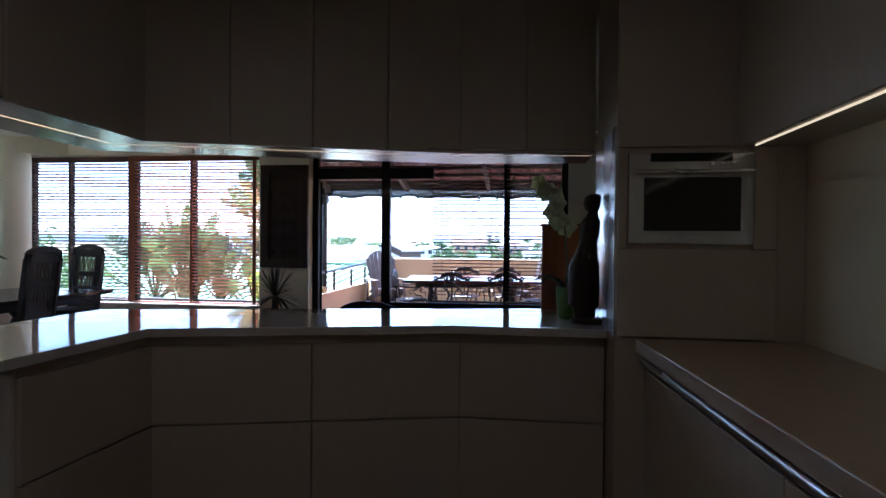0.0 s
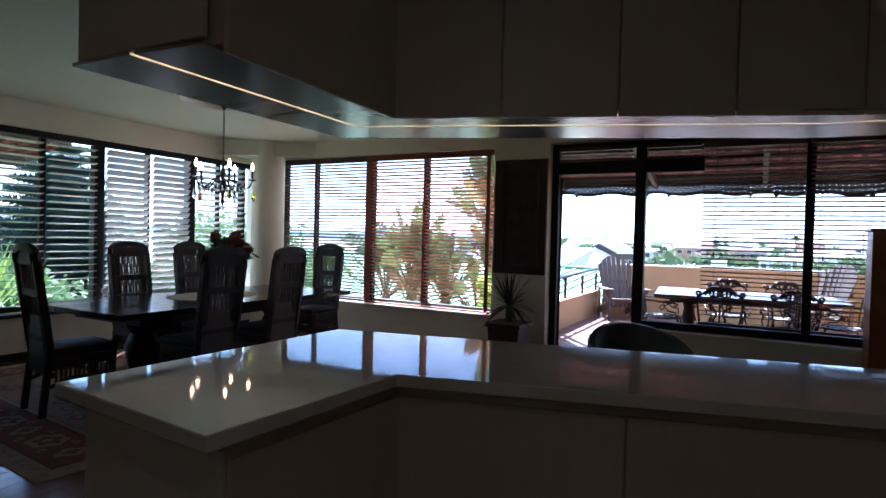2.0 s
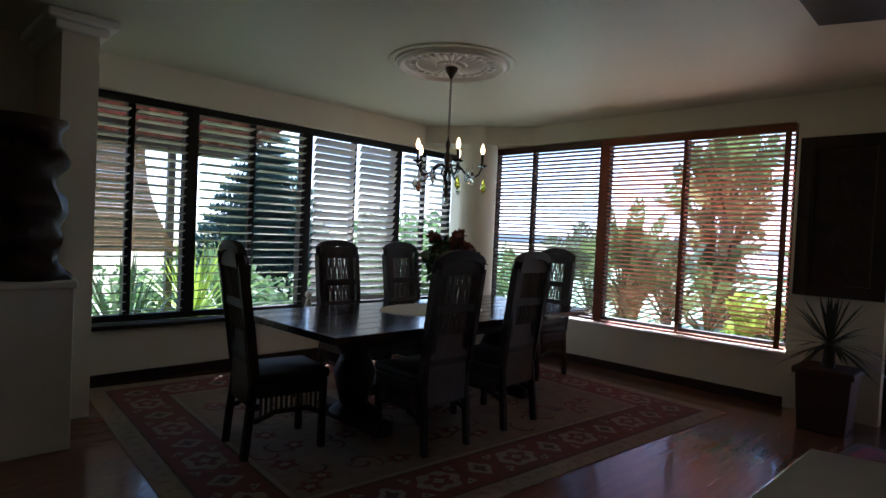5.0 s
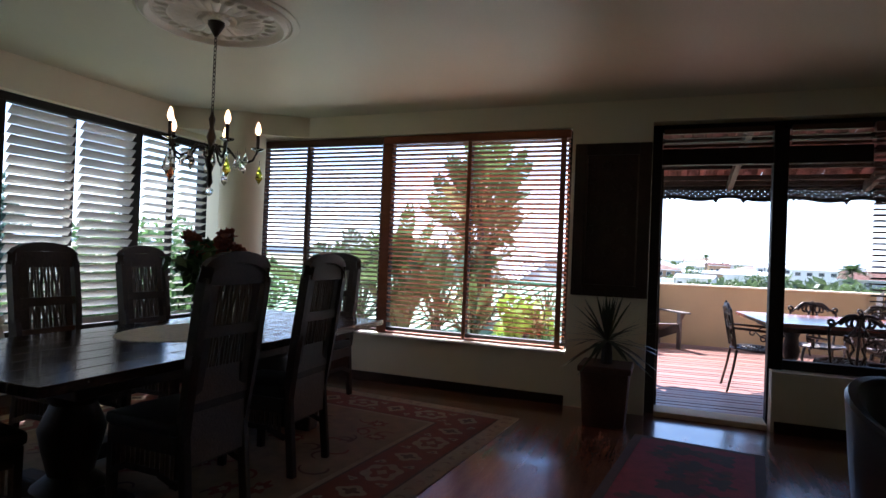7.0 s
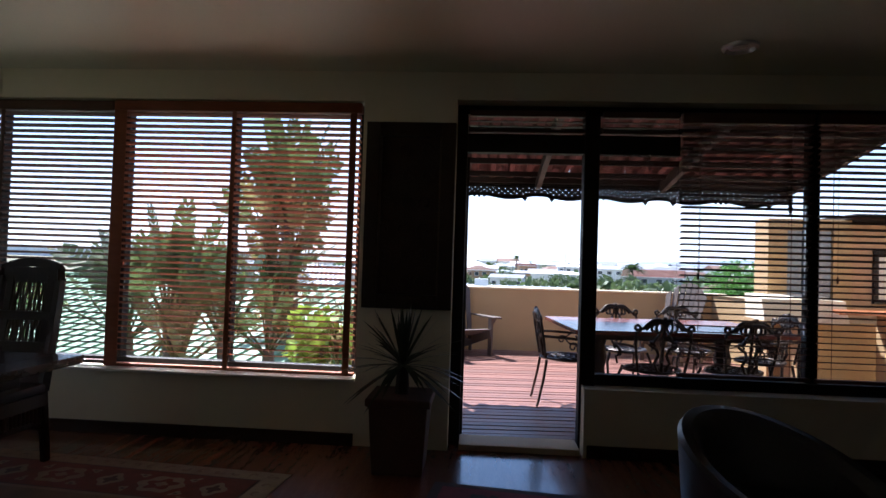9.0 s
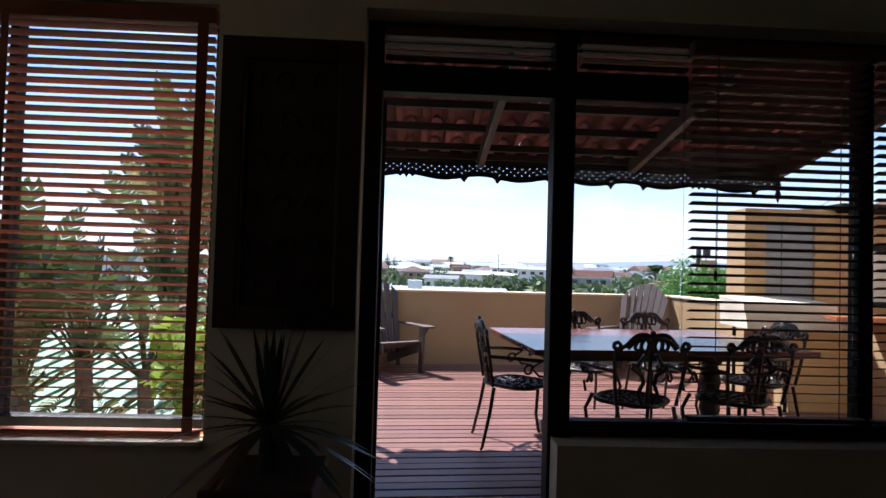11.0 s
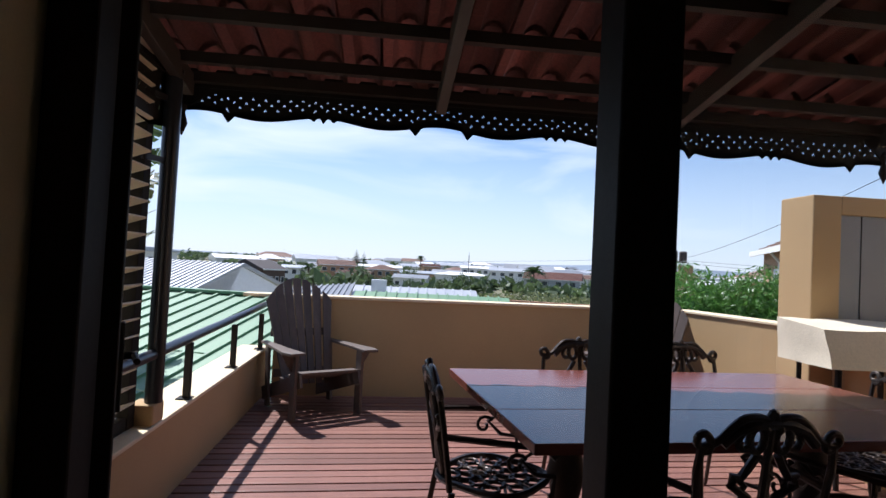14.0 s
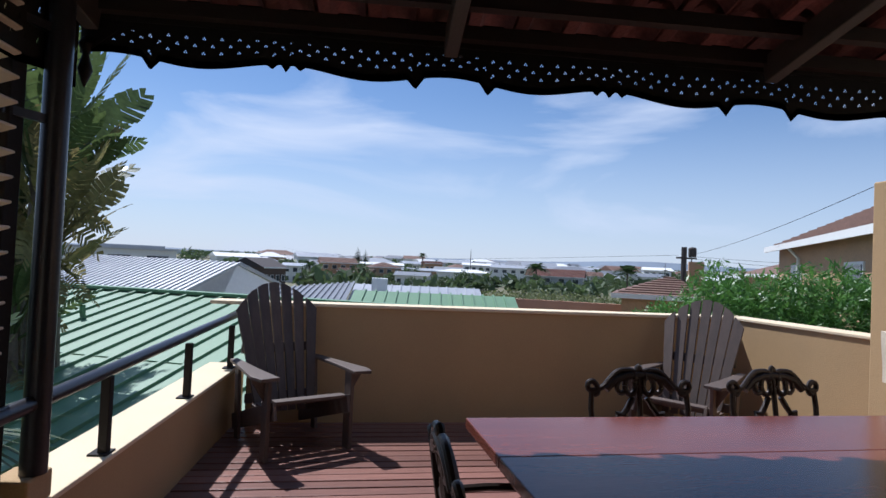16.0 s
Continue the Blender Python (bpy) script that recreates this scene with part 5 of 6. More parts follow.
    for r_ in (0.06, 0.125, 0.18):
        n = 6 if r_ < 0.1 else 10
        for j in range(n):
            a = 2 * math.pi * j / n + r_ * 9
            cc = Vector((r_ * math.cos(a), r_ * math.sin(a), 0.445))
            tube([cc + Vector((0.034 * math.cos(q), 0.034 * math.sin(q), 0)) for q in [i * math.pi / 5 for i in range(11)]], 0.008, 5, bm)
    for j in range(10):
        a = 2 * math.pi * j / 10
        tube([(0.02 * math.cos(a), 0.02 * math.sin(a), 0.443), (0.1 * math.cos(a + 0.3), 0.1 * math.sin(a + 0.3), 0.438), (0.225 * math.cos(a), 0.215 * math.sin(a), 0.443)], 0.007, 5, bm)
    part("pierced_seat", bm, IRON, t)
    return t


gc = cast_chair()
gc.matrix_basis = pose(-0.94, 8.39, 0.0, 0, 0, 4)
for x, y, r in ((-0.20, 8.45, 8), (-1.64, 8.88, -87), (-0.90, 9.62, 184), (-0.17, 9.70, 188), (0.34, 9.12, 96)):
    copy_thing(gc, pose(x, y, 0.0, 0, 0, r))


def adirondack():
    """Slatted garden armchair, facing +y."""
    t = thing("adirondack_chair", "weathered brown slatted adirondack chair in the terrace corner", "chair", "adirondack chairs")
    lean = 0.36
    def bp(x, h):
        return Vector((x, -0.18 - lean * h, 0.20 + h))
    def crown(x):
        return 0.95 - 0.21 * (x / 0.33) ** 2
    for k in range(7):
        u = (k - 3) / 3
        w0, w1 = 0.0265, 0.0395
        cup = Vector((0, 0.045 * u * u, 0))
        xa, xb = 0.285 * u - w1, 0.285 * u + w1
        front_ = [bp(0.195 * u - w0, 0), bp(0.195 * u + w0, 0), bp(xb, crown(xb)), bp((xa + xb) / 2, crown((xa + xb) / 2) + 0.004), bp(xa, crown(xa))]
        back_ = Vector((0, -0.02, -0.007))
        bm = bmesh.new()
        fv, bv = [bm.verts.new(p + cup) for p in front_], [bm.verts.new(p + cup + back_) for p in front_]
        bm.faces.new(fv)
        bm.faces.new(list(reversed(bv)))
        for q in range(5):
            bm.faces.new((fv[q], bv[q], bv[(q + 1) % 5], fv[(q + 1) % 5]))
        part("back_slat", bm, ADIR, t)
    for h in (0.10, 0.45):
        part("back_rail", beam(bp(-0.28, h) + Vector((0, -0.035, 0)), bp(0.28, h) + Vector((0, -0.035, 0)), 0.025, 0.07, bev=0.003), ADIR, t)
    for k in range(5):
        y = -0.16 + 0.098 * k
        part("seat_slat", box(-0.26, 0.26, y, y + 0.085, 0.262 + 0.028 * k, 0.282 + 0.028 * k, bev=0.003), ADIR, t)
    for s in (-1, 1):
        part("side_rail", beam((s * 0.27, 0.34, 0.34), (s * 0.27, -0.52, 0.07), 0.025, 0.12, bev=0.004), ADIR, t)
        part("front_leg", box(s * 0.305 - 0.014, s * 0.305 + 0.014, 0.22, 0.32, 0.0, 0.55, bev=0.004), ADIR, t)
        part("back_leg", beam((s * 0.305, -0.30, 0.0), (s * 0.305, -0.36, 0.56), 0.025, 0.08, bev=0.004), ADIR, t)
        bm = prism([(s * 0.27, 0.40), (s * 0.40, 0.42), (s * 0.43, 0.30), (s * 0.40, 0.05), (s * 0.35, -0.42), (s * 0.29, -0.42), (s * 0.29, 0.05)], 0.552, 0.575, bev=0.004)
        part("armrest", bm, ADIR, t)
        part("bracket", prism([(0, 0), (0.10, 0), (0, 0.16)], 0, 0.025), ADIR, t).matrix_basis = Matrix.Translation((s * 0.32, 0.26, 0.55)) @ Matrix.Rotation(radians(90), 4, "X") @ Matrix.Diagonal((s, -1, 1, 1))
    return t


ad = adirondack()
ad.matrix_basis = pose(-2.73, 11.68, 0.0, 0, 0, -149)
copy_thing(ad, pose(0.32, 11.80, 0.0, 0, 0, 133))

# barbecue: stucco chimney, steel hood, canvas cover, timber shelf
HOODM = M("dull_steel_plate", (0.22, 0.24, 0.27), 0.5, 0.35, var=0.15, scale=2, fine=40)
bq = thing("barbecue", "ochre stucco built-in barbecue with a steel hood", "barbecue")
part("chimney_side", box(1.04, 1.27, 10.45, 10.82, -0.05, 2.02, bev=0.01), STUCCO, bq)
part("chimney_side", box(1.80, 2.03, 10.45, 10.82, -0.05, 2.02, bev=0.01), STUCCO, bq)
part("lintel", box(1.271, 1.799, 10.452, 10.82, 1.88, 2.02, bev=0.006), STUCCO, bq)
part("back", box(1.271, 1.799, 10.72, 10.82, -0.05, 1.879), STUCCO, bq)
part("steel_hood", box(1.272, 1.798, 10.475, 10.495, 1.0, 1.878), HOODM, bq, "dull stainless steel hood plate")
part("seam", box(1.45, 1.456, 10.471, 10.476, 1.0, 1.878), DARK, bq)
part("hearth", box(1.271, 1.799, 10.46, 10.72, -0.05, 0.80), STUCCO, bq)
part("base", box(1.22, 2.60, 9.98, 10.448, -0.05, 0.80, bev=0.008), STUCCO, bq)
struct("terrace_wall_annex", box(2.031, 3.2, 10.50, 10.80, -0.3, 2.0), BRICKWALL, "tan wall beside the barbecue", "wall")
struct("annex_roof", box(1.95, 3.4, 10.25, 11.2, 2.021, 2.08, bev=0.006), DARK, "dark eave over the tan wall", "roof")
w4 = tagged(new("window_4"), "small dark framed window in the tan wall", "window", kind="structure")
for q in ((2.30, 2.36, 1.0, 1.66), (2.62, 2.68, 1.0, 1.66), (2.36, 2.62, 1.0, 1.06), (2.36, 2.62, 1.60, 1.66)):
    part("window_frame", box(q[0], q[1], 10.47, 10.499, q[2], q[3]), DARK, w4)
# opaque pale panel; the glass's brightness is put into its colour
part("pane", box(2.36, 2.62, 10.48, 10.498, 1.06, 1.60), CABW, w4, "pale opaque pane")
gs = thing("grill_stand", "dark metal grill stand under a canvas cover", "grill")
for x, y in ((0.86, 9.95), (1.16, 9.95), (0.86, 10.32), (1.16, 10.32)):
    part("leg", tube([(x, y, 0.0), (x, y, 0.825)], 0.018, 8), DARK, gs)
part("tray", box(0.80, 1.50, 9.90, 10.38, 0.825, 0.862), DARK, gs)
cv = thing("canvas_cover", "off-white canvas cover draped over the grill", "cover")
bm = prism([(0.72, 9.84), (1.62, 9.80), (1.64, 10.42), (0.76, 10.42)], 0.80, 1.085)
for v in bm.verts:
    if v.co.z > 1.0 and v.co.y < 10.2:
        v.co.z -= 0.04
        v.co.y += 0.08
bmesh.ops.subdivide_edges(bm, edges=bm.edges[:], cuts=6, use_grid_fill=True)
for v in bm.verts:
    v.co += Vector((noise.noise(v.co * 6), noise.noise(v.co * 6 + Vector((9, 0, 0))), noise.noise(v.co * 5 + Vector((0, 9, 0))))) * 0.014
part("cloth", bm, CANVAS, cv, smooth=True)
sh = thing("timber_shelf", "rough orange timber shelf beside the barbecue", "shelf")
part("plank", prism([(1.30, 9.45), (2.5, 9.40), (2.5, 9.78), (1.42, 9.78)], 0.92, 0.96, bev=0.006), ORANGE, sh)
part("upright", box(1.85, 1.95, 9.52, 9.72, 0.0, 0.919), STUCCO, sh)

# ---- ground, neighbours, town ----
SCRUB = M("dry_scrub_ground", (0.16, 0.15, 0.085), 0.95, var=0.45, scale=0.06, fine=0.8)
def ground_z(x, y):
    d = math.hypot(x, y - 8)
    z = float(np.interp(d, (0, 20, 60, 165, 260, 400, 800, 1900), (-3.7, -3.7, -4.3, -5.0, -2.8, -0.6, 2.0, 10.0)))
    return z + 0.4 * noise.noise(Vector((x * 0.02, y * 0.02, 0))) * min(1, d / 60)
bm = bmesh.new()
rad = [0, 8, 16, 28, 45, 70, 100, 140, 190, 260, 350, 480, 650, 850, 1000, 1150, 1300, 1500, 1700, 1900, 2200, 2600]
prev = None
for r in rad:
    ring = []
    for i in range(96):
        a = 2 * math.pi * i / 96
        x, y = r * math.cos(a), 8 + r * math.sin(a)
        ring.append(bm.verts.new((x, y, ground_z(x, y))) if r else None)
    if r == 0:
        c0 = bm.verts.new((0, 8, -3.7))
    elif prev is None:
        for i in range(96):
            bm.faces.new((c0, ring[i], ring[(i + 1) % 96]))
        prev = ring
    else:
        for i in range(96):
            bm.faces.new((prev[i], ring[i], ring[(i + 1) % 96], prev[(i + 1) % 96]))
        prev = ring
struct("ground", bm, SCRUB, "dry scrubby ground falling towards the sea", "ground", True)
# blue-grey base colour stands in for the air haze over far hills
HILL = M("haze_tinted_hill", (0.17, 0.21, 0.26), 0.95, var=0.12, scale=0.004, fine=0.03)
bm = bmesh.new()
prev = None
for i in range(121):
    an = radians(28 + 124 * i / 120)
    r = 1900 + 120 * math.sin(i * 0.3)
    east = max(0.0, min(1.0, (95 - math.degrees(an)) / 30))
    top = 15 + 6 * noise.noise(Vector((i * 0.05, 0, 1))) + east * (21 + 12 * noise.noise(Vector((i * 0.07, 3, 1))))
    row = (bm.verts.new((r * math.cos(an), 8 + r * math.sin(an), -12)), bm.verts.new(((r + 150) * math.cos(an), 8 + (r + 150) * math.sin(an), top)), bm.verts.new(((r + 500) * math.cos(an), 8 + (r + 500) * math.sin(an), -12)))
    if prev:
        bm.faces.new((prev[0], row[0], row[1], prev[1]))
        bm.faces.new((prev[1], row[1], row[2], prev[2]))
    prev = row
struct("backdrop_hills", bm, HILL, "low hills along the horizon, haze in their colour", "hills", True)
# distance haze over the bay is mixed into this pale colour
SEA = M("haze_paled_sea", (0.52, 0.58, 0.64), 0.5, var=0.08, scale=0.01, fine=0.2)
struct("water", prism([(-2400, 300), (-190, 300), (-150, 700), (-200, 1500), (-300, 1820), (-2400, 1820)], -6.0, 3.2), SEA, "pale blue bay beyond the houses", "sea")

GLASSD = M("dark_window_glass", (0.05, 0.06, 0.07), 0.12, var=0.1)
TRIMW = M("white_trim", (0.75, 0.74, 0.71), 0.6, var=0.05)


def house(at, w, d, h, roof_h, wall, roof, label, hip=False, storeys=1, flat=False, chimney=False, win=3, ribs=0, courses=0):
    """A house in its own frame: front towards -y, base at z = 0."""
    t = thing("house", label, "house", at=at)
    wl_ = part("wall", box(-w / 2, w / 2, -d / 2, d / 2, -1.5, h), wall, t)
    e = 0.45
    if flat:
        part("roof", box(-w / 2 - 0.2, w / 2 + 0.2, -d / 2 - 0.2, d / 2 + 0.2, h, h + 0.35), roof, t)
    else:
        bm = bmesh.new()
        k = (d / 2 + e) if hip else 0
        lo = [bm.verts.new(p) for p in ((-w / 2 - e, -d / 2 - e, h), (w / 2 + e, -d / 2 - e, h), (w / 2 + e, d / 2 + e, h), (-w / 2 - e, d / 2 + e, h))]
        r0, r1 = bm.verts.new((-w / 2 - e + k, 0, h + roof_h)), bm.verts.new((w / 2 + e - k, 0, h + roof_h))
        for f in ((lo[0], lo[1], r1, r0), (lo[2], lo[3], r0, r1), (lo[1], lo[2], r1), (lo[3], lo[0], r0), (lo[3], lo[2], lo[1], lo[0])):
            bm.faces.new(f)
        rf = part("roof", bm, roof, t)
        if courses:
            # rows of tiles, each lapping the one below
            lo_ = [Vector(p) for p in ((-w / 2 - e, -d / 2 - e, h), (w / 2 + e, -d / 2 - e, h), (w / 2 + e, d / 2 + e, h), (-w / 2 - e, d / 2 + e, h))]
            hi_ = [Vector((-w / 2 - e + k, 0, h + roof_h)), Vector((w / 2 + e - k, 0, h + roof_h))]
            hi_ = [hi_[0], hi_[1], hi_[1], hi_[0]]
            bm = bmesh.new()
            up_z = Vector((0, 0, 0.075))
            for c in range(courses):
                u0, u1 = c / courses, (c + 1.1) / courses
                low = [a.lerp(b, u0) for a, b in zip(lo_, hi_)]
                top = [a.lerp(b, min(1, u1)) for a, b in zip(lo_, hi_)]
                for i in ((0, 1), (1, 2), (2, 3), (3, 0)) if hip else ((0, 1), (2, 3)):
                    a, b = i
                    q = [bm.verts.new(p) for p in (low[a], low[b], low[b] + up_z, low[a] + up_z)]
                    bm.faces.new(q)
                    bm.faces.new((q[3], q[2], bm.verts.new(top[b] + up_z * 0.15), bm.verts.new(top[a] + up_z * 0.15)))
            part("tile_course", bm, roof, rf, kind="stuff")
        part("fascia", box(-w / 2 - e - 0.02, w / 2 + e + 0.02, -d / 2 - e - 0.06, -d / 2 - e, h - 0.16, h + 0.06), TRIMW, rf)
        if ribs:
            n = int((w + 2 * e) / ribs)
            for sgn in (-1, 1):
                bm = bmesh.new()
                for i in range(n + 1):
                    x = -w / 2 - e + ribs * i
                    if abs(x) > w / 2 + e - 0.02:
                        continue
                    beam((x, sgn * (d / 2 + e), h + 0.03), (x, 0, h + roof_h + 0.03), 0.06, 0.05, bm)
                part("rib", bm, roof, rf, kind="stuff")
    if chimney:
        part("chimney", box(w * 0.2, w * 0.2 + 0.7, -0.3, 0.4, h, h + roof_h + 0.8), wall, t)
    for s in range(storeys):
        zc = h * (s + 0.5) / storeys + 0.1
        for i in range(win):
            x = (i + 0.5) / win * w - w / 2
            ww = min(1.4, w / win * 0.5)
            wi = part("window", box(x - ww / 2 - 0.08, x + ww / 2 + 0.08, -d / 2 - 0.05, -d / 2 + 0.05, zc - 0.6, zc + 0.6), TRIMW, t)
            part("pane", box(x - ww / 2, x + ww / 2, -d / 2 - 0.07, -d / 2 - 0.03, zc - 0.52, zc + 0.52), GLASSD, wi)
    return t


# green roof of the neighbour below the terrace
nh = thing("neighbour_house", "neighbouring house with a ribbed green metal roof", "house")
az = radians(18)
ur, rr_ = Vector((math.sin(az), math.cos(az), 0)), Vector((math.cos(az), -math.sin(az), 0))
O = Vector((-5.1, 19.3, 0.52))
pitch = math.tan(radians(12.3))
def rp(a, b, up=0.0):
    """a along the ridge (to the east), b down the slope towards the terrace."""
    p = O + rr_ * a - ur * b
    return Vector((p.x, p.y, O.z - pitch * b + up))
def slab(name, pts_, th, mat, parent):
    bm = bmesh.new()
    f = bm.faces.new([bm.verts.new(p) for p in pts_])
    r = bmesh.ops.extrude_face_region(bm, geom=[f])
    bmesh.ops.translate(bm, verts=[v for v in r["geom"] if isinstance(v, bmesh.types.BMVert)], vec=(0, 0, -th))
    return part(name, bm, mat, parent)
groof = slab("roof", [rp(-22, 0), rp(9.5, 0), rp(9.5, 5.5), rp(1.4, 5.5), rp(1.4, 10.2), rp(-22, 10.2)], 0.06, GREENROOF, nh)
for k in range(80):
    a = -21.8 + 0.40 * k
    if a > 9.4:
        break
    L = 10.15 if a < 1.4 else 5.45
    part("rib", beam(rp(a, 0.0, 0.02), rp(a, L, 0.02), 0.05, 0.045), GREENROOF, groof)
for b in (3.3, 6.7):
    part("sheet_lap", beam(rp(-21.9, b, 0.006), rp(1.3, b, 0.006), 0.03, 0.012), GREENROOF, groof)
part("ridge_cap", beam(rp(-22, 0, 0.03), rp(9.5, 0, 0.03), 0.3, 0.06), GREENROOF, groof)
slab("roof", [rp(-22, 0), rp(9.5, 0), O + rr_ * 9.5 + ur * 6 - Vector((0, 0, 1.3)), O - rr_ * 22 + ur * 6 - Vector((0, 0, 1.3))], 0.06, GREENROOF, nh)
part("wall", prism([tuple(rp(-21.5, 9.9).xy), tuple(rp(1.2, 9.9).xy), tuple(rp(1.2, 0.2).xy), tuple(rp(-21.5, 0.2).xy)], -4.5, -2.0), WHITEWALL, nh)
part("vent_pipe", tube([(-7.25, 17.6, -0.35), (-7.32, 17.9, -0.22), (-7.36, 18.1, -0.12), (-7.4, 18.1, 0.36)], 0.05, 10), GREENROOF, nh)
# grey roof with white gable behind it
gh = thing("house", "white gabled house with a corrugated grey roof", "house")
def ribbed_slab(name, r0, r1, e1, n, mat, parent):
    """A roof slope from its ridge r0-r1 down to the eave corner e1 under r1, with n ribs."""
    r0, r1, e1 = Vector(r0), Vector(r1), Vector(e1)
    e0 = r0 + e1 - r1
    s = slab(name, [r0, r1, e1, e0], 0.1, mat, parent)
    up = Vector((0, 0, 0.03))
    for k in range(n + 1):
        part("rib", beam(r0.lerp(r1, k / n) + up, e0.lerp(e1, k / n) + up, 0.09, 0.06), mat, s)
ribbed_slab("roof", (-17.3, 39.3, 1.0), (-9.26, 36.4, 0.97), (-10.7, 31.6, -0.5), 27, GREYROOF, gh)
ribbed_slab("roof", (-17.3, 39.3, 1.0), (-9.26, 36.4, 0.97), (-7.6, 41.4, -0.45), 27, GREYROOF, gh)
bm = bmesh.new()
f = bm.faces.new([bm.verts.new(p) for p in ((-10.75, 31.8, -0.62), (-9.35, 36.4, 0.86), (-7.75, 41.2, -0.6), (-7.75, 41.2, -5), (-10.75, 31.8, -5))])
bmesh.ops.solidify(bm, geom=[f], thickness=0.2)
part("gable_wall", bm, WHITEWALL, gh)
part("wall", prism([(-18.4, 35.2), (-10.9, 32.2), (-9.5, 36.4), (-17.0, 39.2)], -5, -0.62), WHITEWALL, gh)
gw = thing("house", "white house wing with a ribbed grey roof", "house")
ribbed_slab("roof", (-19.6, 44.0, 0.85), (-14.2, 45.2, 0.92), (-14.9, 39.9, -0.36), 16, GREYROOF, gw)
part("wall", prism([(-20.0, 39.4), (-15.1, 40.3), (-14.4, 44.8), (-19.4, 43.8)], -5, -0.5), WHITEWALL, gw)
# grey and green roofs straight ahead
house(pose(-0.4, 39.1, -2.9, 0, 0, -3), 5.9, 7, 2.1, 0.9, WHITEWALL, GREYROOF, "low house with a striped grey metal roof", ribs=0.5)
house(pose(-0.28, 29.05, -2.8, 0, 0, -4.7), 5.1, 6, 2.15, 0.9, WHITEWALL, GREENROOF, "low house with a pale green ribbed roof", ribs=0.4)
sl = thing("house", "low house with a slate grey sheet roof", "house")
SLATE = M("slate_grey_roof_sheet", (0.20, 0.21, 0.23), 0.5, 0.1, var=0.12, scale=0.8)
ribbed_slab("roof", (-6.8, 34.0, 0.0), (-3.8, 38.3, 0.2), (-3.77, 30.3, -0.4), 12, SLATE, sl)
part("wall", prism([(-6.6, 27.5), (-4.0, 31.0), (-4.0, 37.8), (-6.6, 33.8)], -4.8, -1.2), WHITEWALL, sl)
part("chimney", box(-2.85, -2.05, 37.0, 37.7, -3.5, 0.5), WHITEWALL, sl)
struct("garden_wall", prism([(4.4, 37.7), (12.5, 35.0), (12.6, 35.25), (4.5, 37.95)], -4.6, -0.28), M("salmon_garden_wall", (0.52, 0.27, 0.17), 0.85, var=0.1, scale=1), "salmon painted garden wall", "wall")
# white apartment building by the sea
ap = thing("apartment_building", "long white flat-roofed apartment building", "building", at=pose(-45.5, 94.5, -3.6, 0, 0, 22))
part("wall", box(-12, 12, -5, 5, -2, 5.1), WHITEWALL, ap)
part("roof", box(-12.3, 12.3, -5.4, 5.4, 5.1, 5.4), GREYROOF, ap)
part("roof_box", box(1.0, 10.5, -4.0, 4.0, 5.4, 5.75), GREYROOF, ap)
for fl in (0.0, 2.9):
    for k in range(5):
        x = -9.6 + 4.8 * k
        wi = part("window", box(x - 1.5, x + 1.5, -5.08, -4.95, fl, fl + 1.5), TRIMW, ap)
        part("pane", box(x - 1.4, x + 1.4, -5.12, -5.06, fl + 0.1, fl + 1.4), GLASSD, wi)
# town
DKWALL = M("dark_brown_render", (0.10, 0.07, 0.055), 0.85, var=0.15, scale=1)
DKROOF = M("dark_brown_tiles", (0.055, 0.043, 0.04), 0.75, var=0.2, scale=1.5)
rng = random.Random(12)
spec = [(-26.0, 118, 6.0, 4.0, 1.7, 60, DKWALL, DKROOF, "dark brown house with a steep gable roof"), (-24.3, 159, 8, 4.3, 0.7, 5, WHITEWALL, GREYROOF, "pale green-roofed cottage in the town"),
        (-16.8, 180, 10, 5.2, 1.5, 12, BRICKWALL, BRNROOF, "two-storey tan house with a tiled roof"), (-10.5, 172, 9, 3.4, 0.8, -8, BRICKWALL, BRNROOF, "low tan house with a brown roof"),
        (-4.4, 231, 16, 4.0, 0.9, 4, WHITEWALL, WHITEWALL, "long cream house with a pale sheet roof"), (17.9, 270, 8, 4.0, 1.1, 10, BRICKWALL, TERRA, "house with a terracotta roof"),
        (20.0, 174, 15.6, 4.2, 0.9, -6, WHITEWALL, WHITEWALL, "white house with a white hipped roof"), (40.2, 206, 12, 5.2, 1.1, -14, WHITEWALL, GREYROOF, "two-storey white house with a grey roof"),
        (41.4, 154, 14, 4.4, 1.9, -22, GREYROOF, TERRA, "grey house with a red tiled roof"), (83.5, 256, 16, 4.6, 1.0, -16, WHITEWALL, GREYROOF, "low white house with a grey roof"),
        (78.5, 183, 10, 4.9, 1.1, -25, WHITEWALL, SLATE, "pale house with a slate roof"), (8.9, 200, 14, 3.4, 0.8, 6, BRICKWALL, GREYROOF, "tan house with a grey roof"),
        (-3.2, 178, 9, 4.6, 1.4, 8, BRICKWALL, BRNROOF, "tan hipped two-storey house among the trees"), (4.8, 160, 8.5, 3.1, 0.9, -10, WHITEWALL, SLATE, "low white cottage with a slate roof"),
        (30.5, 218, 10, 5.4, 0.8, -5, WHITEWALL, WHITEWALL, "white two-storey house with a flat pale roof"), (63, 196, 12, 4.0, 1.4, -18, WHITEWALL, BRNROOF, "cream house with a brown tiled roof"),
        (-31, 172, 9, 3.3, 1.2, 14, WHITEWALL, DKROOF, "white cottage with a dark roof"), (103, 226, 10, 6.0, 1.2, -20, WHITEWALL, WHITEWALL, "white gabled house up the slope")]
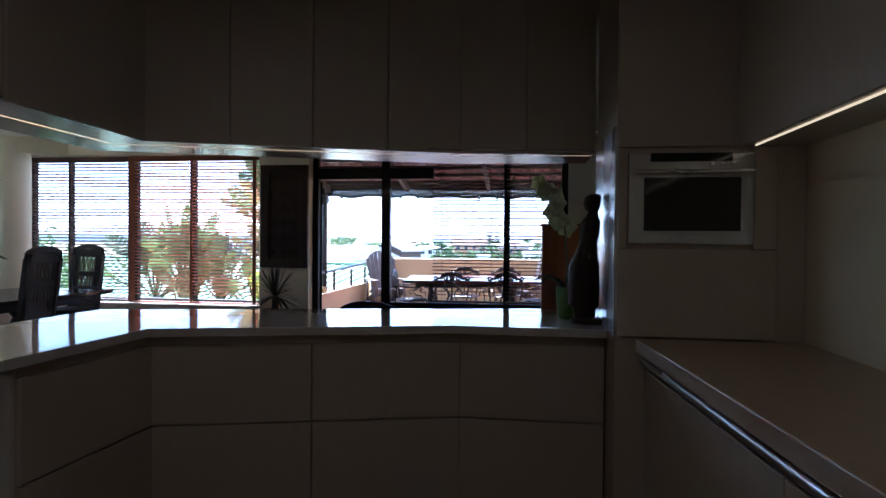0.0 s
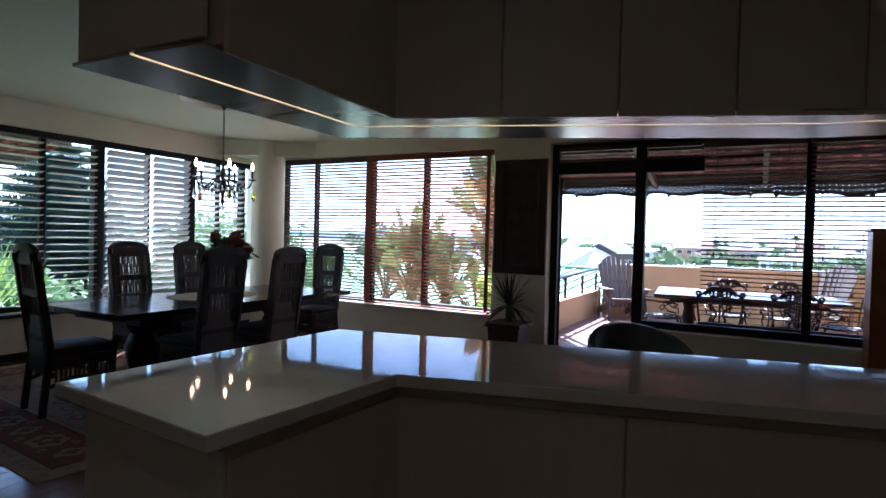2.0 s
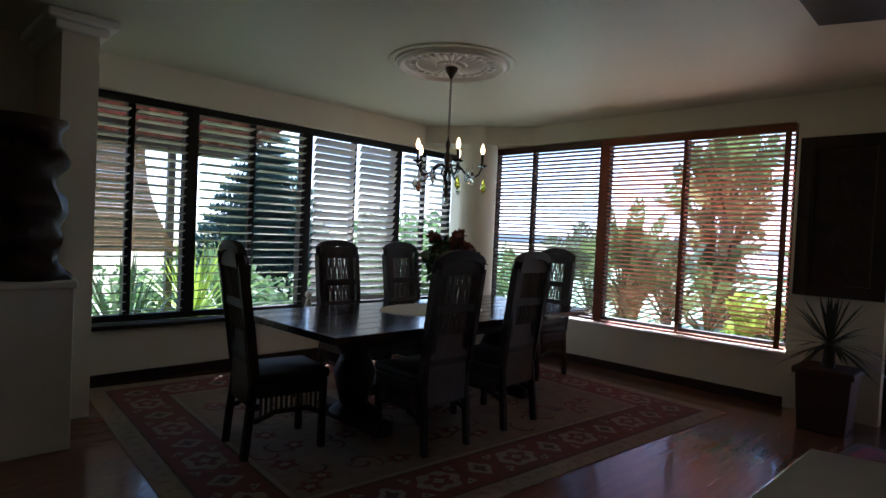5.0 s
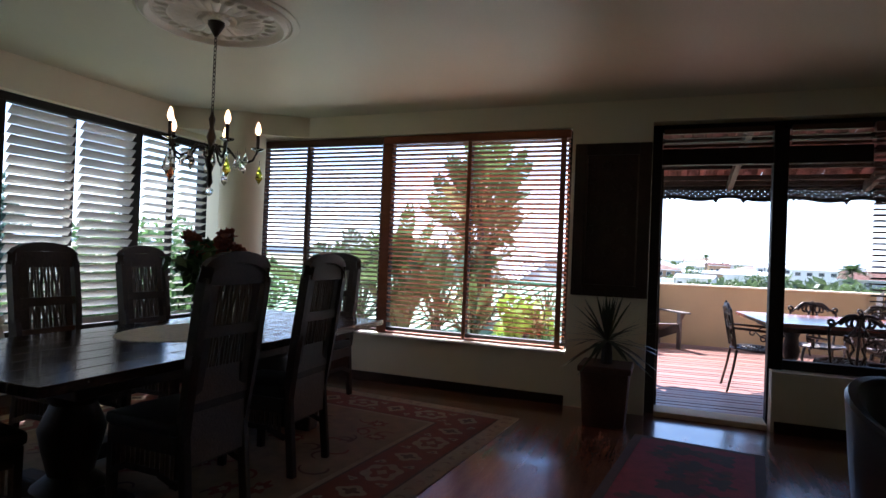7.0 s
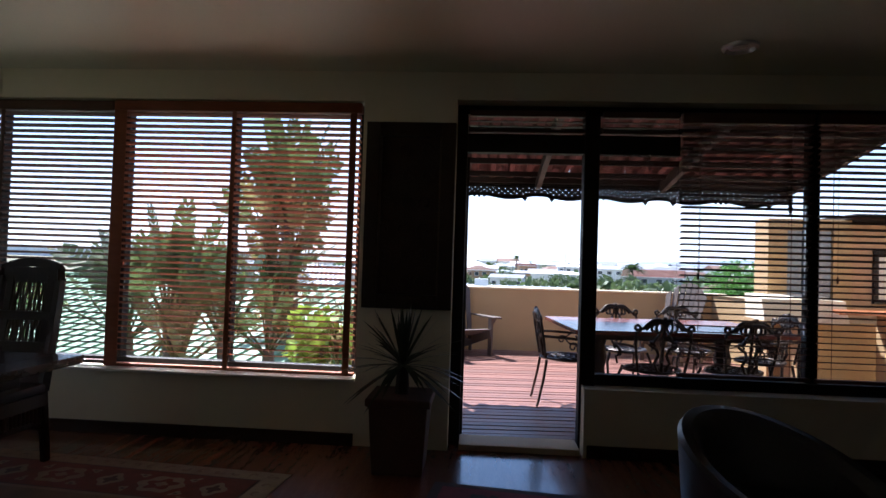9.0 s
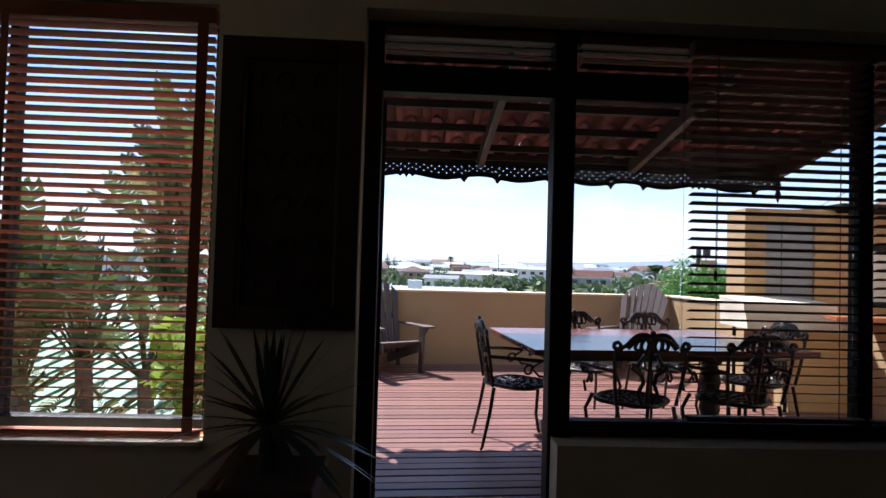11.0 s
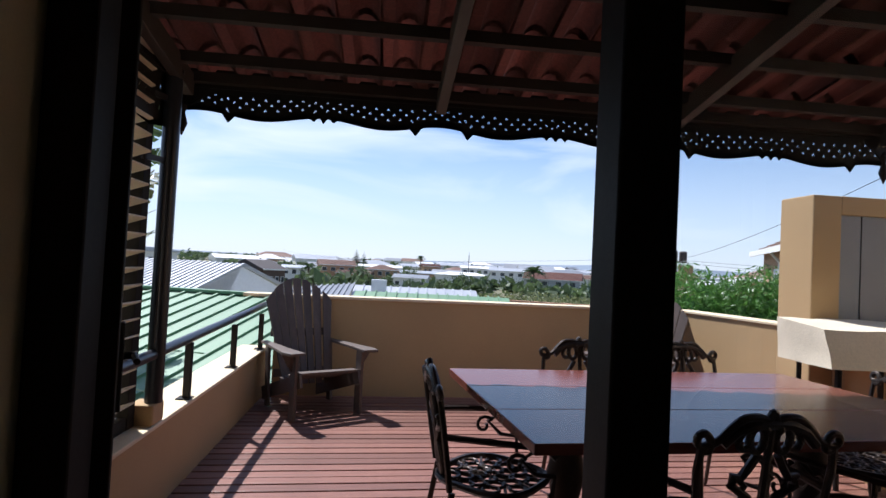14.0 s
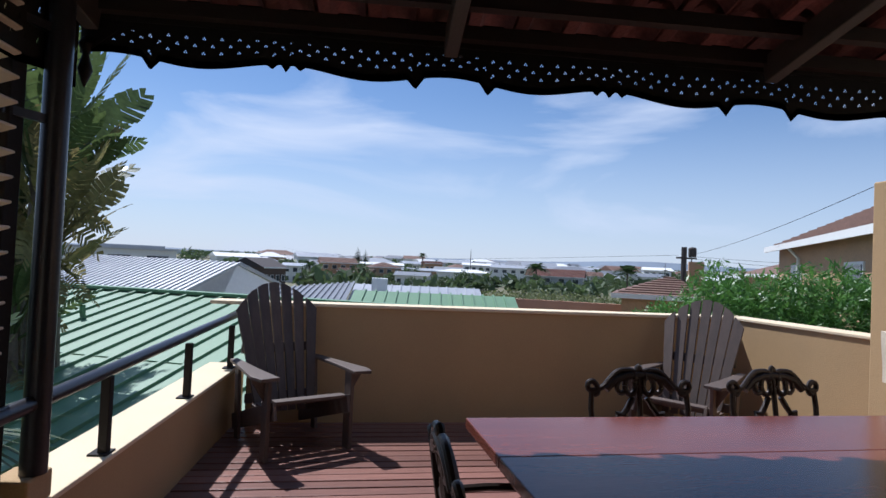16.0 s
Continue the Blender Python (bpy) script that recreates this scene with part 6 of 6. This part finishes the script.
for x, y, w, h, rh, turn, wl_, rf, lab in spec:
    house(pose(x, y, ground_z(x, y), 0, 0, turn), w, 8, h, rh, wl_, rf, lab, storeys=2 if h > 4.2 else 1, win=4, hip="hipped" in lab, courses=9 if rf in (BRNROOF, TERRA) else 0)
for k in range(60):
    y = rng.uniform(215, 420)
    x = rng.uniform(-0.30, 0.8) * y
    if x < -60 and y > 260:
        continue
    w = rng.uniform(9, 18)
    house(pose(x, y, ground_z(x, y), 0, 0, rng.uniform(-30, 30)), w, rng.uniform(7, 10), rng.choice((2.8, 3, 4.6)), rng.uniform(1.2, 2.2), rng.choice((WHITEWALL, WHITEWALL, WHITEWALL, BRICKWALL)), rng.choice((GREYROOF, SLATE, WHITEWALL, BRNROOF, SLATE)), "distant house among the trees of the town", hip=rng.random() < 0.4, win=3)
for k in range(120):
    y = rng.uniform(240, 760)
    x = rng.uniform(-0.20, 0.85) * y
    if x < -0.12 * y and y > 420:
        continue
    house(pose(x, y, ground_z(x, y), 0, 0, rng.uniform(-30, 30)), rng.uniform(9, 20), rng.uniform(7, 11), rng.choice((2.8, 3.2, 4.8)), rng.uniform(1.2, 2.4), rng.choice((WHITEWALL, WHITEWALL, BRICKWALL)), rng.choice((GREYROOF, WHITEWALL, BRNROOF, SLATE)), "small distant house of the seaside town", hip=rng.random() < 0.4, win=2)
# tan house on the rise beside the hedge
th = house(pose(15.3, 22.9, -3.05, 0, 0, -115), 12.8, 8, 5.7, 2.1, BRICKWALL, BRNROOF, "tan house with a tiled roof and white gutters", storeys=2, win=2, chimney=True, courses=14)
part("downpipe", tube([(-2.6, -4.45, 5.6), (-2.6, -4.1, 5.2), (-2.6, -4.08, 0.0)], 0.06, 8), TRIMW, th)
house(pose(25.5, 41.0, -3.6, 0, 0, -100), 8, 7, 5.2, 1.6, BRICKWALL, BRNROOF, "tan house further up the street", hip=True)
house(pose(12.2, 35.6, -4.1, 0, 0, -25), 4.4, 4.4, 4.4, 0.95, BRICKWALL, BRNROOF, "small brick outbuilding with a hipped tile roof", hip=True, chimney=True, win=1, courses=9)
# utility pole and wires
up_ = thing("utility_pole", "grey utility pole with a transformer box", "utility pole")
part("pole", tube([(14.85, 39.2, -4.2), (14.85, 39.2, 2.98)], 0.15, 10), RAFTER, up_)
part("cross_arm", beam((14.4, 39.2, 2.35), (15.6, 39.2, 2.35), 0.10, 0.10), RAFTER, up_)
part("transformer", lathe([(0.20, 0), (0.22, 0.04), (0.22, 0.5), (0.16, 0.56), (0.01, 0.58)], 14, (15.35, 39.2, 2.42)), RAFTER, up_)
part("conduit", tube([(15.35, 39.2, 2.4), (15.1, 39.1, 1.4), (14.98, 39.05, 0.0), (14.98, 39.05, -4.0)], 0.03, 6), DARK, up_)
for a, b, sag in (((14.5, 39.2, 2.5), (-40, 220, 5.0), 1.6), ((15.5, 39.2, 2.6), (7.5, 10, 5.6), 0.5), ((15.6, 39.2, 2.45), (44, 36, 3.0), 0.4), ((15.6, 39.2, 2.3), (44, 38, 2.4), 0.4)):
    a, b = Vector(a), Vector(b)
    tagged(part("overhead_wire", tube([a.lerp(b, i / 16) - Vector((0, 0, sag * 4 * (i / 16) * (1 - i / 16))) for i in range(17)], 0.009, 5), DARK), "thin dark overhead cable from the pole", "cable")

def street_lamp(x, y, top):
    t = thing("street_lamp", "slim grey street lamp with a single arm", "street lamp")
    z = ground_z(x, y)
    part("pole", tube([(x, y, z), (x, y, top - 0.2)], 0.07, 7, taper=0.6), RAFTER, t)
    part("arm", tube([(x, y, top - 0.2), (x - 0.15, y, top), (x - 0.7, y, top + 0.05)], 0.035, 6), RAFTER, t)
    part("lantern", box(x - 1.1, x - 0.6, y - 0.1, y + 0.1, top, top + 0.1, bev=0.03), RAFTER, t)
street_lamp(-31.5, 60.5, 1.75)
street_lamp(-24.5, 84.0, 0.75)
ms = thing("radio_mast", "thin grey radio mast above the town", "mast")
part("pole", tube([(26.3, 205, -4.5), (26.3, 205, 6.1)], 0.12, 6), RAFTER, ms)
part("antenna", tube([(26.3, 205, 6.1), (26.3, 205, 7.0)], 0.05, 5), RAFTER, ms)

# ---- planting ----
HEDGE = leafy(M("bright_hedge_leaf", (0.105, 0.23, 0.045), 0.42, var=0.45, scale=3, fine=12))
GARDEN = leafy(M("garden_leaf", (0.10, 0.17, 0.06), 0.5, var=0.45, scale=2, fine=10))
SCRUBL = leafy(M("olive_scrub_leaf", (0.17, 0.19, 0.075), 0.6, var=0.45, scale=0.3, fine=4))
TREEL = leafy(M("dull_tree_leaf", (0.085, 0.125, 0.05), 0.6, var=0.4, scale=0.5, fine=5))
PALML = leafy(M("palm_leaf", (0.05, 0.085, 0.03), 0.5, var=0.35, scale=2, fine=12))
PINEL = leafy(M("blue_green_needle", (0.085, 0.145, 0.125), 0.55, var=0.35, scale=2, fine=12), 0.35)
BANANA = leafy(M("strelitzia_leaf", (0.085, 0.12, 0.04), 0.4, var=0.4, scale=2, fine=14), 0.42)
DRYL = leafy(M("dry_brown_leaf", (0.215, 0.185, 0.075), 0.7, var=0.4, scale=2, fine=14), 0.5)
LIME = leafy(M("lime_leaf", (0.26, 0.36, 0.05), 0.45, var=0.3, scale=3, fine=14))
BARK = M("grey_brown_bark", (0.13, 0.10, 0.075), 0.85, var=0.35, scale=4, fine=30, bump=0.4)
hg = thing("hedge", "dense bright green oleander hedge", "hedge")
for i, (c, r, n) in enumerate((((3.15, 15.4, 0.45), (1.2, 0.9, 1.0), 10000), ((4.5, 14.9, 0.60), (1.4, 1.0, 1.0), 10000), ((6.0, 14.4, 0.7), (1.4, 1.1, 1.0), 7500), ((7.5, 14.2, 0.75), (1.3, 1.1, 1.0), 4500), ((3.7, 18.2, 0.05), (1.3, 1.0, 0.95), 7000), ((5.4, 17.8, 0.3), (1.4, 1.0, 1.0), 6000))):
    leaf_cloud("foliage", c, r, int(n * 1.5), 0.12, 40 + i, HEDGE, hg, shell=0.4, elong=4.2)
    part("trunk", tube([(c[0], c[1], -4), (c[0] + 0.1, c[1], -1.5), (c[0], c[1], c[2])], 0.07, 7), BARK, hg)


def tree(at, h, r, seed, label="rounded green tree in the town", mat=TREEL, n=900, leaf=0.22):
    t = thing("tree", label, "tree")
    x, y, z = at
    part("trunk", tube([(x, y, z - 0.5), (x + 0.1, y, z + h * 0.3), (x, y, z + h * 0.65)], 0.05 * h, 7, taper=0.4), BARK, t)
    for k in range(3):
        a = seed + k * 2.1
        part("limb", tube([(x, y, z + h * 0.35), (x + r * 0.4 * math.cos(a), y + r * 0.4 * math.sin(a), z + h * 0.6)], 0.025 * h, 6, taper=0.5), BARK, t)
    leaf_cloud("crown", (x, y, z + h * 0.66), (r, r, h * 0.36), n, r * leaf, seed, mat, t, shell=0.3, elong=1.8)
    return t


for k in range(210):
    y = rng.uniform(135, 380)
    x = rng.uniform(-0.24, 0.75) * y
    tree((x, y, ground_z(x, y)), rng.uniform(2.4, 5.2), rng.uniform(1.4, 3.0), 100 + k, n=420)
sb = leaf_cloud("scrub", (22, 78, -4.2), (20, 30, 2.1), 26000, 0.45, 77, SCRUBL, shell=0.05, elong=1.8, hemi=True)
tagged(sb, "low green scrub on the open plot", "shrub", kind="stuff")


for k in range(6):
    y = rng.uniform(112, 145)
    x = rng.uniform(-0.22, 0.08) * y
    tree((x, y, ground_z(x, y)), rng.uniform(2.0, 3.2), rng.uniform(1.3, 2.2), 500 + k, "low dark green tree between the houses", TREEL, 420)


def far_woods(n, seed):
    g = np.random.RandomState(seed)
    y = g.uniform(110, 780, n)
    x = g.uniform(-0.34, 0.85, n) * y
    m = 46
    v, f = [], []
    for i in range(n):
        z0, r, h = ground_z(x[i], y[i]), g.uniform(1.5, 4.5), g.uniform(2.0, 5.0)
        p = g.normal(size=(m, 3)) * np.array((r * 0.5, r * 0.5, h * 0.22)) + np.array((x[i], y[i], z0 + h * 0.5))
        for q in p:
            d = g.normal(size=(2, 3)) * 0.55
            k = len(v)
            v.extend([(q - d[0]).tolist(), (q + d[1]).tolist(), (q + d[0]).tolist(), (q - d[1]).tolist()])
            f.append((k, k + 1, k + 2, k + 3))
    me = bpy.data.meshes.new("far_woods")
    me.from_pydata(v, [], f)
    me.materials.append(TREEL)
    return tagged(new("far_woods", me), "scattered dull green trees across the distant town", "trees", kind="stuff")


far_woods(900, 5)


def palm(at, h, L, seed, n=40, label="date palm with a full green crown"):
    t = thing("palm_tree", label, "tree")
    x, y, z = at
    part("trunk", tube([(x, y, z), (x + 0.1, y, z + h * 0.5), (x, y, z + h)], 0.22, 9, taper=0.8), BARK, t)
    g = random.Random(seed)
    bm = bmesh.new()
    for k in range(n):
        a, el = k * 2.4 + g.uniform(-0.3, 0.3), g.uniform(-0.35, 1.2)
        d = Vector((math.cos(a) * math.cos(el), math.sin(a) * math.cos(el), math.sin(el)))
        s = Vector((-math.sin(a), math.cos(a), 0))
        for i in range(1, 15):
            u = i / 14
            p = Vector((x, y, z + h)) + d * L * u + Vector((0, 0, -0.55 * L * u * u))
            q = d * L / 14
            ll = L * 0.30 * math.sin(math.pi * (0.15 + 0.8 * u))
            for sg in (-1, 1):
                tip = p + s * sg * ll + q * 1.2 + Vector((0, 0, -0.25 * ll))
                bm.faces.new([bm.verts.new(v) for v in (p, p + q * 0.85, tip)])
    part("crown", bm, PALML, t, kind="stuff")
    return t


palm((34.6, 148, -4.9), 6.2, 3.6, 1)
palm((55.8, 143, -4.6), 5.9, 4.2, 2)
palm((9.7, 206, -4.2), 8.2, 2.0, 3, label="slim fan palm above the roofs")
palm((-19.5, 140, -4.8), 4.6, 2.4, 4)
palm((-8.5, 150, -4.8), 3.6, 2.0, 6)
palm((34, 48, -4.0), 4.6, 1.9, 5)


def conifer(at, h, r, seed, tiers=14, label="tall tiered dark Norfolk pine", arms=12):
    t = thing("pine_tree", label, "tree")
    x, y, z = at
    part("trunk", tube([(x, y, z), (x, y, z + h)], 0.02 * h, 8, taper=0.15), BARK, t)
    bm = bmesh.new()
    g = random.Random(seed)
    for k in range(tiers):
        u = k / tiers
        zz, rr = z + h * (0.12 + 0.86 * u), r * (1 - u) ** 0.85 + 0.05
        for j in range(arms):
            a = 2 * math.pi * j / arms + k * 0.7
            d = Vector((math.cos(a), math.sin(a), 0.18))
            s = Vector((-math.sin(a), math.cos(a), 0))
            for i in range(9):
                p = Vector((x, y, zz)) + d * rr * (i / 9)
                ll = rr * 0.40 * (1 - 0.6 * i / 9)
                for sg in (-1, 1):
                    for up2 in (-0.25, 0.1, 0.55):
                        tip = p + s * sg * ll * (1 - up2 * 0.5) + d * ll * 0.6 + Vector((0, 0, up2 * ll))
                        bm.faces.new([bm.verts.new(v) for v in (p, p + d * rr / 9 * 0.8, tip)])
    part("crown", bm, PINEL if arms > 12 else PALML, t, kind="stuff")
    return t


conifer((-14.5, 250, -3.0), 10.3, 3.0, 1)
conifer((-11.4, 250, -3.0), 9.3, 2.6, 2)
conifer((38.0, 88, -4.6), 7.6, 1.5, 3)
conifer((-17.3, 9.7, -4.0), 8.9, 3.2, 4, tiers=24, arms=20, label="blue-green Norfolk pine outside the west window")


def paddle_leaf(bm, base_, d, L, w, g, torn=0.35, droop=0.32):
    """A banana-like leaf: a stalk and a long split blade."""
    d = Vector(d).normalized()
    s = Matrix.Rotation(g.uniform(-1.25, 1.25), 3, d) @ d.cross(Vector((0, 0, 1))).normalized()
    n = 12
    for i in range(n):
        u0, u1 = 0.42 + 0.58 * i / n, 0.42 + 0.58 * (i + (1 - torn * g.random())) / n
        def at_(u):
            return Vector(base_) + d * L * u + Vector((0, 0, -droop * L * u ** 2.4))
        p0, p1 = at_(u0), at_(u1)
        for sg in (-1, 1):
            ww0, ww1 = [w * math.sin(math.pi * min(1, max(0.04, (u - 0.40) / 0.62))) ** 0.6 for u in (u0, u1)]
            sag = Vector((0, 0, -0.25 * w * g.uniform(0.2, 1.2)))
            f = [p0, p1, p1 + s * sg * ww1 + d * 0.06 * L + sag, p0 + s * sg * ww0 + d * 0.06 * L + sag]
            bm.faces.new([bm.verts.new(v) for v in f])
    tube([Vector(base_), Vector(base_) + d * L * 0.25 + Vector((0, 0, -0.012 * L)), Vector(base_) + d * L * 0.5 + Vector((0, 0, -0.06 * L))], 0.018, 5, bm)


def strelitzia(at, stems, label, low=0.25, wide=0.21, droop=0.14):
    t = thing("wild_banana", label, "tree")
    for k, (dx, dy, h, n, L, mat, seed) in enumerate(stems):
        g = random.Random(seed)
        x, y, z = at[0] + dx, at[1] + dy, at[2]
        part("trunk", tube([(x, y, z), (x + 0.1, y, z + h * 0.5), (x, y, z + h)], 0.13, 8, taper=0.7), BARK, t)
        bm = bmesh.new()
        for j in range(n):
            a = j * 2.4 + g.uniform(-0.3, 0.3)
            el = g.uniform(low, 1.5)
            paddle_leaf(bm, (x, y, z + h - 0.15), (math.cos(a) * math.cos(el), math.sin(a) * math.cos(el), math.sin(el)), L * g.uniform(0.65, 1.1), L * wide * g.uniform(0.7, 1.15), g, 0.2, droop)
        part("crown", bm, mat, t, kind="stuff")
        bm = bmesh.new()
        for j in range(max(4, n // 3)):
            a = g.uniform(0, 6.28)
            paddle_leaf(bm, (x, y, z + h - 0.3), (math.cos(a), math.sin(a), g.uniform(-0.9, 0.1)), L * 0.36, L * 0.06, g, 0.7)
        part("dry_leaves", bm, DRYL, t, kind="stuff")
    return t


strelitzia((-6.85, 15.6, -3.8), [(0, 0, 6.1, 30, 2.5, BANANA, 1), (-0.45, 0.4, 5.6, 24, 2.3, BANANA, 2), (0.15, 0.2, 5.3, 26, 2.0, DRYL, 9), (-0.3, 0.2, 4.6, 20, 1.7, DRYL, 11), (-0.1, -0.2, 4.0, 18, 1.6, BANANA, 12)], "tall wild banana with split leaves and a brown skirt", 0.66, 0.085, 0.10)
strelitzia((-7.1, 11.4, -3.4), [(0, 0, 3.8, 20, 2.2, BANANA, 3), (-0.9, 0.4, 3.5, 18, 2.2, BANANA, 4), (0.7, 0.3, 3.5, 16, 1.9, BANANA, 5), (1.3, 0.6, 3.3, 14, 1.5, BANANA, 6), (0.3, -0.2, 3.2, 14, 1.4, DRYL, 7)], "young wild banana clump below the window", 0.6, 0.095, 0.20)
sh_ = thing("shrub", "lime green broad-leaved shrub against the wall", "shrub")
leaf_cloud("foliage", (-4.35, 9.7, 0.35), (0.38, 0.35, 0.45), 420, 0.17, 60, LIME, sh_, elong=1.5)
part("trunk", tube([(-4.35, 9.7, -3.7), (-4.3, 9.7, 0.3)], 0.04, 6), BARK, sh_)
sh2 = thing("shrub", "grey-green spiky shrub beside the low terrace wall", "shrub")
for i, (x, y, z) in enumerate(((-4.1, 9.6, 0.3), (-4.15, 10.35, 0.45), (-3.95, 9.2, 0.0))):
    blades("foliage", (x, y, z), 60, 0.55, 0.035, 70 + i, PALML if i else DRYL, sh2, lift=-0.6)
    part("trunk", tube([(x, y, -3.8), (x, y, z)], 0.05, 6), BARK, sh2)
# west garden
for i, (x, y, z, n, L, m_) in enumerate(((-9.3, 4.4, 0.1, 110, 1.25, LIME), (-8.9, 3.5, -0.1, 100, 1.2, GARDEN), (-10.2, 5.2, 0.0, 90, 1.2, GARDEN))):
    yu = thing("yucca_plant", "tall green yucca outside the west window", "plant")
    part("trunk", tube([(x, y, -3.8), (x + 0.1, y, z)], 0.07, 8), BARK, yu)
    blades("foliage", (x + 0.1, y, z), n, L, 0.05, 80 + i, m_, yu, lift=-0.2)
for i, (x, y, z, r, h) in enumerate(((-12.5, 6.0, -3.9, 2.0, 4.8), (-12.5, 12.2, -3.9, 2.2, 5.6), (-11.5, 3.0, -3.9, 1.8, 4.4), (-15, 13, -3.9, 2.4, 5.6))):
    tree((x, y, z), h, r, 300 + i, "leafy green garden tree outside the west window", GARDEN, 9000, 0.09)
wr = thing("veranda_roof", "terracotta tiled awning over the west window", "roof")
for c in range(5):
    for k in range(14):
        o = new("roof_tile", tile_me)
        o.parent = wr
        x = -7.62 - COURSE * c
        o.matrix_basis = pose(x, 2.2 + TILE * k, 2.62 - 0.18 * (-7.62 - x) + 0.003 * ((k + c) % 3), 0, 0, 90)
for c in range(5):
    x = -7.95 - COURSE * c
    part("batten", beam((x, 2.2, 2.60 - 0.18 * (-7.62 - x)), (x, 5.02, 2.60 - 0.18 * (-7.62 - x)), 0.05, 0.05), RAFTER, wr)
part("post", box(-9.36, -9.28, 4.10, 4.18, -3.8, 2.3, bev=0.005), RAFTER, wr)
part("purlin", beam((-9.32, 2.2, 2.30), (-9.32, 5.1, 2.30), 0.06, 0.08), RAFTER, wr)
REED = M("woven_reed", (0.25, 0.155, 0.075), 0.8, var=0.3, scale=4, fine=60, bump=0.4, random_tint=0.1)
rb = thing("reed_screen", "hanging woven reed screen under the west awning", "screen")
me = mesh_of("reed", beam((0, 0, 0), (0, 1.55, 0), 0.012, 0.034), REED)
for k in range(34):
    o = new("reed", me)
    o.parent = rb
    o.matrix_basis = Matrix.Translation((-9.2 + 0.003 * math.sin(k), 2.25 + 0.012 * k * (k / 34), 2.22 - 0.036 * k))
